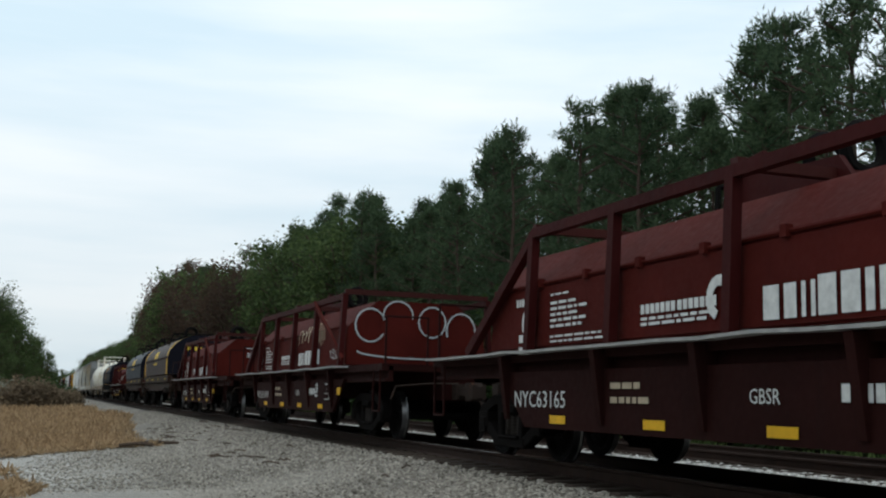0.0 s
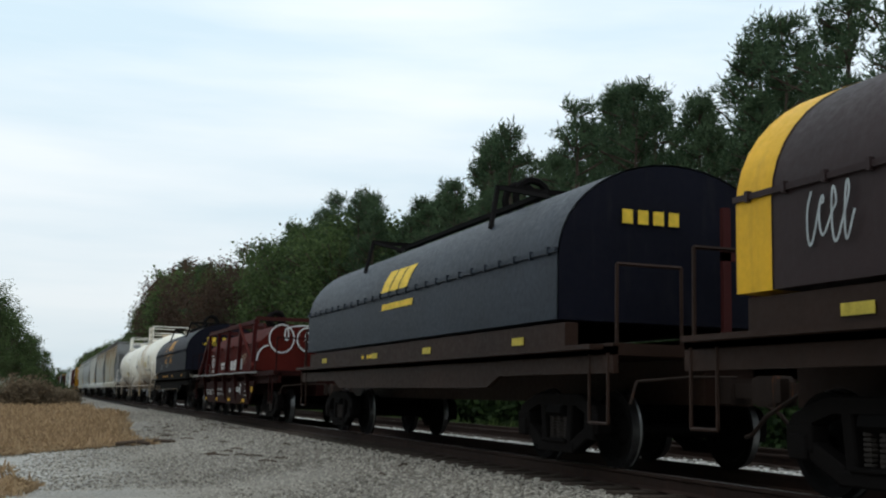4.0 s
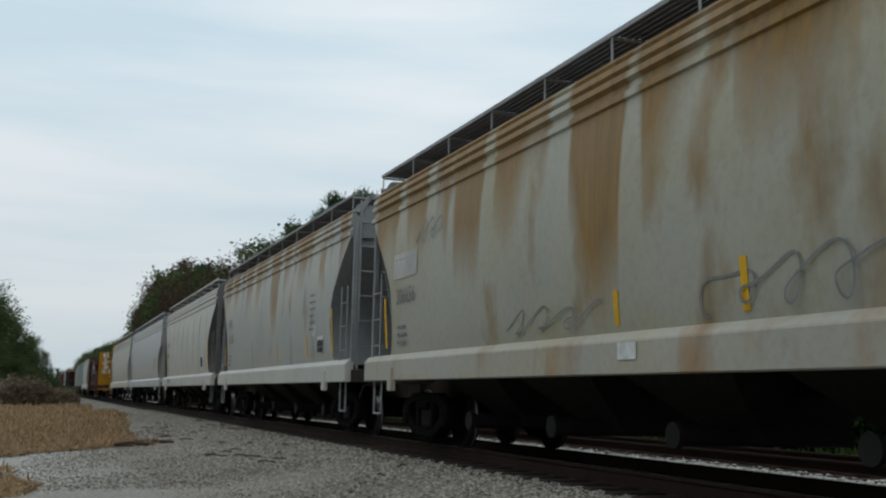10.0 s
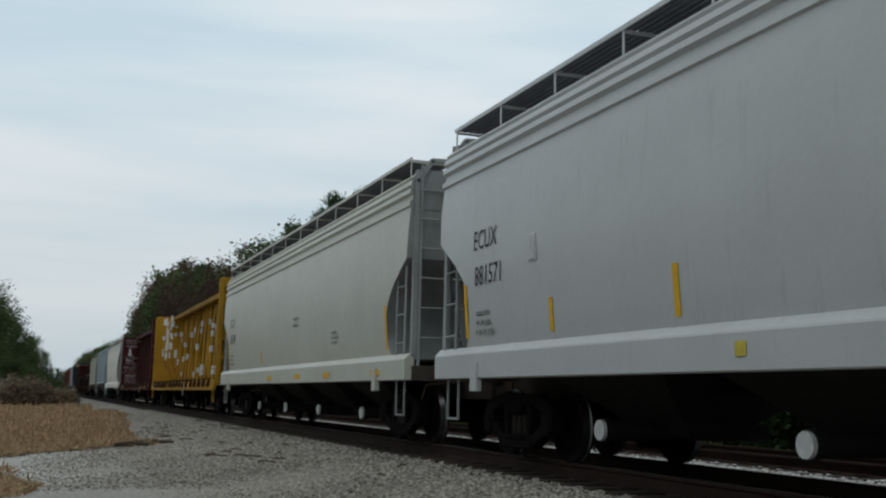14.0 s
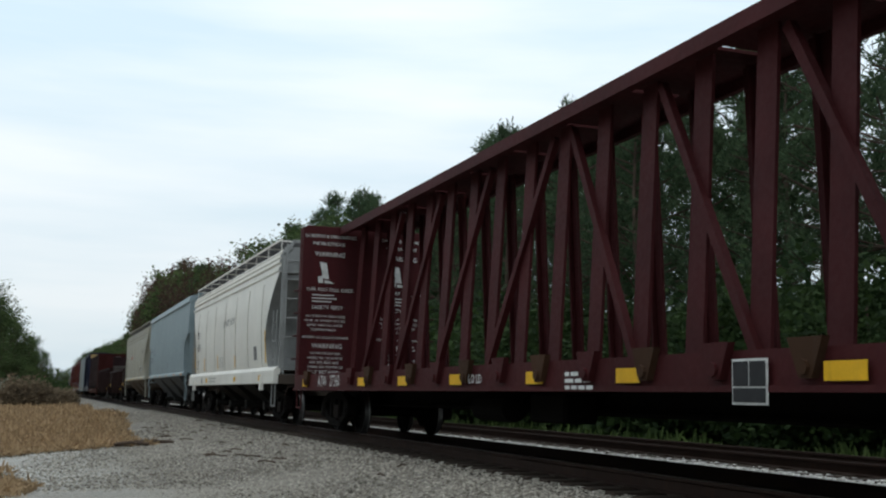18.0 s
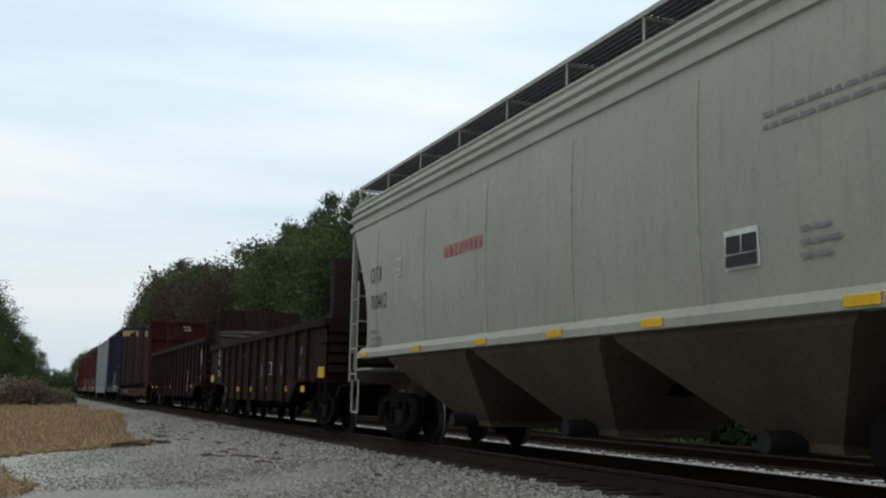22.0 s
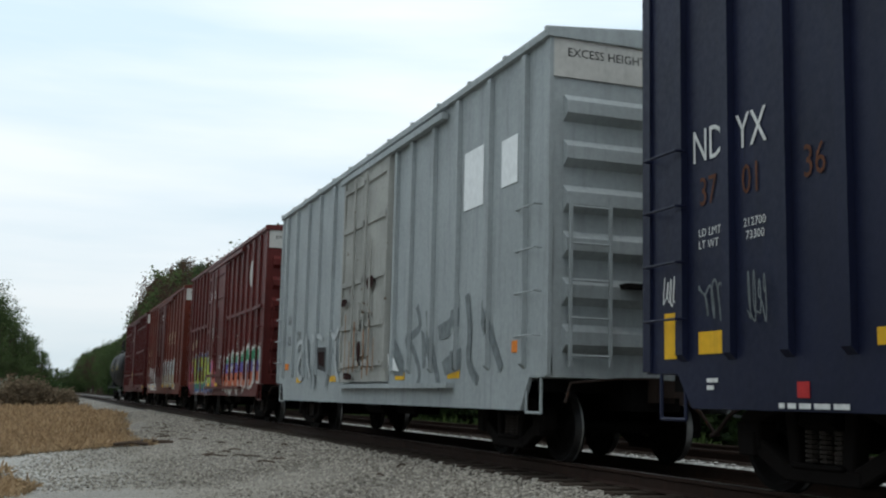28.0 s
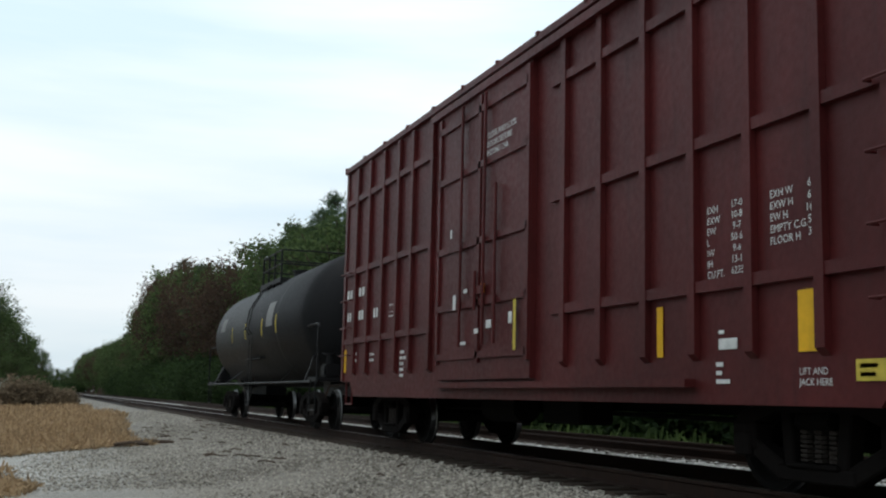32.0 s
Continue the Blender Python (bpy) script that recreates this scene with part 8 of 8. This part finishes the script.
LETTERS = [[(-1.11, 1.93), (-1.47, 2.1), (-1.77, 2.02), (-1.77, 1.74), (-1.95, 2.0), (-2.19, 2.03), (-2.26, 1.89), (-1.98, 1.6), (-2.21, 1.19), (-2.1, .91), (-1.85, .9), (-1.7, 1.25), (-1.6, .9), (-1.14, .9)],
           [(-2.32, 1.96), (-2.46, 2.04), (-2.94, 2.01), (-3.05, 1.84), (-3.02, .9), (-2.30, .9)],
           [(-3.24, 1.89), (-3.38, 2.01), (-3.87, 2.02), (-4.08, 1.9), (-4.1, 1.55), (-3.95, 1.38), (-4.15, .92), (-3.85, .9), (-3.65, 1.3), (-3.55, .9), (-3.26, .9)],
           [(-4.35, 1.95), (-4.6, 2.06), (-5.1, 2.04), (-5.25, 1.85), (-5.1, 1.45), (-5.3, .92), (-4.9, .9), (-4.75, 1.3), (-4.65, .9), (-4.35, .9)]]
EYES = [[(-2.67, 1.83), (-2.91, 1.8), (-2.89, 1.12), (-2.68, 1.12)], [(-3.63, 1.82), (-3.86, 1.8), (-3.85, 1.6), (-3.62, 1.62)], [(-4.68, 1.84), (-4.95, 1.82), (-4.92, 1.6), (-4.68, 1.62)]]
LETTERS = [rounded(o) for o in LETTERS]
painted(c, 1.44, STEPS_B, [(M_WHITE, .12, o, .86, 9) for o in LETTERS] + [(M_PEWTER, .085, o, .88, 9) for o in LETTERS] + [(M_WHITE, .03, o, 0, 9) for o in LETTERS] + [(M_SILVER, 0, o, 0, 9) for o in LETTERS] + [(M_TANFILL, 0, o, 0, 1.46) for o in LETTERS] + [(M_PEWTER, 0, o, 0, 1.0) for o in LETTERS] + [(M_PEWTER, 0, o, 0, 9) for o in EYES])
ARCHES = [[(6.5, .9), (6.45, 1.6), (6.1, 1.9), (5.7, 1.95), (5.3, 1.75), (5.15, .9), (5.45, .9), (5.5, 1.45), (5.85, 1.6), (6.15, 1.4), (6.2, .9)],
          [(5.1, .82), (4.9, 1.5), (4.3, 1.98), (4.05, 1.5), (3.95, .82), (4.3, .82), (4.35, 1.4), (4.6, 1.35), (4.75, .82)],
          [(3.9, .82), (3.6, 1.55), (3.15, 1.9), (2.9, 1.6), (2.85, .82), (3.15, .82), (3.2, 1.45), (3.4, 1.4), (3.5, .82)],
          [(2.8, .82), (2.7, 1.6), (2.4, 1.8), (2.15, 1.75), (2.05, .82), (2.3, .82), (2.35, 1.4), (2.5, 1.4), (2.5, .82)],
          [(5.1, .8), (2.05, .8), (2.05, 1.02), (5.1, 1.02)]]
ARCHES = [rounded(o) for o in ARCHES[:-1]] + ARCHES[-1:]
painted(c, 1.44, STEPS_B, [(M_PEWTER, .05, o, .8, 9) for o in ARCHES[:-1]] + [(M_WHITE, .02, o, .8, 9) for o in ARCHES] + [(M_PEWTER, 0, stroke([(4.55, 1.2), (4.4, .95), (3.7, .95), (3.3, 1.15)], .05), 0, 9)])
for i, y in enumerate((-2.3, -3.25, -4.2, -5.1)):
    B(c, y, 2.96 - .02 * i, (.26,), .36, M_CREAM, slant=.14, name="emblem")
    B(c, y + .08, 2.82 - .02 * i, (.5,), .07, M_CREAM, name="emblem")
B(c, 6.75, 2.5, (.14, .14), .22, M_CREAM)
B(c, 5.65, 2.6, (.14, .14), .22, M_CREAM)
T(c, "726", 6.75, 2.05, .3, M_CREAM, width=.85)
T(c, "219", 5.65, 2.1, .3, M_CREAM, width=.85)
side_text(c, "CLOSE AND LOCK DOORS\n BEFORE MOVING CAR", .75, 4.15, .13, M_WHITE, -1.548)
bm = bmesh.new()
bm.faces.new([bm.verts.new((-1.565, .2 + a, 1.95 + b)) for a, b in ((0, -.11), (.1, 0), (0, .11), (-.1, 0))])
part("placard", bm, M_ORANGE, c, "orange diamond placard")
for y in (4.8, 2.81, -1.5, -3.52, -5.6):
    plate(c, "reflector", y, y - .44, .93, 1.04, M_YELLOW, -1.575, "yellow reflective sticker")
label_box(c, -5.75, 1.55, .36, .36, M_BOXBROWN)
scrawl(c, -6.9, 1.3, .25, .8, M_WHITE, 6, .04)
POSTS_C = (-6.85, -6.12, -5.27, -4.45, -3.63, -2.75, -1.92, 2.47, 3.38, 4.1, 4.91, 5.76, 6.56)
GIRT_C = tuple((z, a, b) for z in (1.71, 2.97, 4.3) for a, b in ((-7.2, -1.6), (2.4, 7.2)))
c = boxcar("maroon boxcar with a grid of side ribs", 465.4, 7.4, M_BOXMAROON, eave=4.97, sill=.72, posts=POSTS_C, door=(-1.13, 2.02), band=M_BANDWHITE, girts=GIRT_C, end_ribs=6, truck_at=5.5)
end_text(c, "EXCESS HEIGHT CAR", -1.25, -7.43, 4.69, .145, M_BLACK)
T(c, "EXH\nEXW\nEW\nL\nIW\nIH\nCU.FT.", -4.63, 2.33, .088)
T(c, "17-0\n10-8\n 9-7\n50-6\n 9-6\n13-1\n6235", -4.98, 2.34, .088)
T(c, "EXH W\nEXW H\nEW H\nEMPTY C.G.\nFLOOR H", -5.50, 2.33, .088)
T(c, " 6-2\n 6-0\n16-9\n 5-0\n 3-8", -5.93, 2.35, .088)
reflectors(c, (-3.81,), 1.13, 1.59, .1)
reflectors(c, (-5.82,), 1.12, 1.58, .22)
reflectors(c, (7.28,), 1.15, 1.57, .13)
P(c, "sticker", -6.43, -6.9, .9, 1.05, M_FADEDYELLOW, "yellow excess height sticker")
B(c, -6.47, .93, (.3,), .03, M_RUSTSTAIN, rows=2, lead=-.06)
T(c, "LIFT AND\nJACK HERE", -5.82, .95, .075)
B(c, -4.79, 1.17, (.26,), .09)
B(c, -4.75, 1.03, (.22,), .035, rows=3, lead=.07)
B(c, -4.79, 1.3, (.2,), .03)
B(c, 7.2, 2.5, (.14, .14), .15, gap=.06)
B(c, 6.4, 2.5, (.14, .14), .15, gap=.06)
B(c, 7.15, 2.08, (.1, .1), .16, gap=.05)
B(c, 6.38, 2.08, (.12, .12), .16, gap=.05)
B(c, 5.45, 2.06, (.1, .1), .16, gap=.05)
label_box(c, 4.55, 2.02, .26, .2, M_BOXMAROON)
B(c, 3.9, 1.4, (.3,), .045, rows=5, lead=.09)
B(c, 6.5, 1.45, (.2,), .05, rows=2, lead=.12)
B(c, 5.6, 1.42, (.25,), .04, rows=2, lead=.1)
plate(c, "reflector", -.75, -.82, 1.3, 1.9, M_FADEDYELLOW, -1.55, "yellow reflective strip")
plate(c, "sticker", .3, .18, 2.05, 2.18, M_ORANGE, -1.55, "small orange sticker")
side_text(c, "CLOSE AND LOCK\nDOORS BEFORE\nMOVING CAR", .17, 4.03, .11, M_WHITE, -1.548)
bm = bmesh.new()
for y, z, w, h in ((1.3, 1.9, .1, .2), (.9, 2.1, .12, .05), (.5, 1.55, .14, .06), (1.0, 1.42, .2, .04), (.1, 1.6, .16, .1), (-.6, 1.62, .1, .14)):
    box(bm, -1.552, -1.548, y - w, y, z, z + h)
part("stencil_line", bm, M_WHITE, c)
side_bars(c, 1.45, 2.9, (.06,), .12, M_WHITE, -1.552)
c = tank_car("black tank car at the train's tail", 482.45, 6.3, M_TANKBLACK, radius=1.5, zc=2.45, deck=7.7, truck_at=5.6)
for y in (3.0, .8, -1.6, -3.4):
    P(c, "reflector", y, y - .08, 2.2, 2.65, M_FADEDYELLOW, "faded yellow strip")
P(c, "patch", 5.2, 4.4, 2.6, 3.0, M_GREYINK)
P(c, "patch", -2.2, -3.0, 2.4, 3.0, M_GREYINK)


def motions():
    """The train rolls by at a steady pace; its wheels turn with it."""
    for car, at in CARS:
        walk(car, [(t, pose(TRACK, at - SPEED * t, 0)) for t in (0, 8, 16, 24, 32)])
    turn = math.degrees(SPEED / FPS / .42)
    for e, sets in WHEELSETS.items():
        first = sets[0]
        walk(first, [(i / FPS, pose(0, e * .89, .42, turn * i, 0, 0)) for i in range(32 * FPS + 1)])
        act, slot = first.animation_data.action, first.animation_data.action_slot
        for w in sets[1:]:
            w.rotation_mode = "QUATERNION"
            w.animation_data_create()
            w.animation_data.action, w.animation_data.action_slot = act, slot


motions()
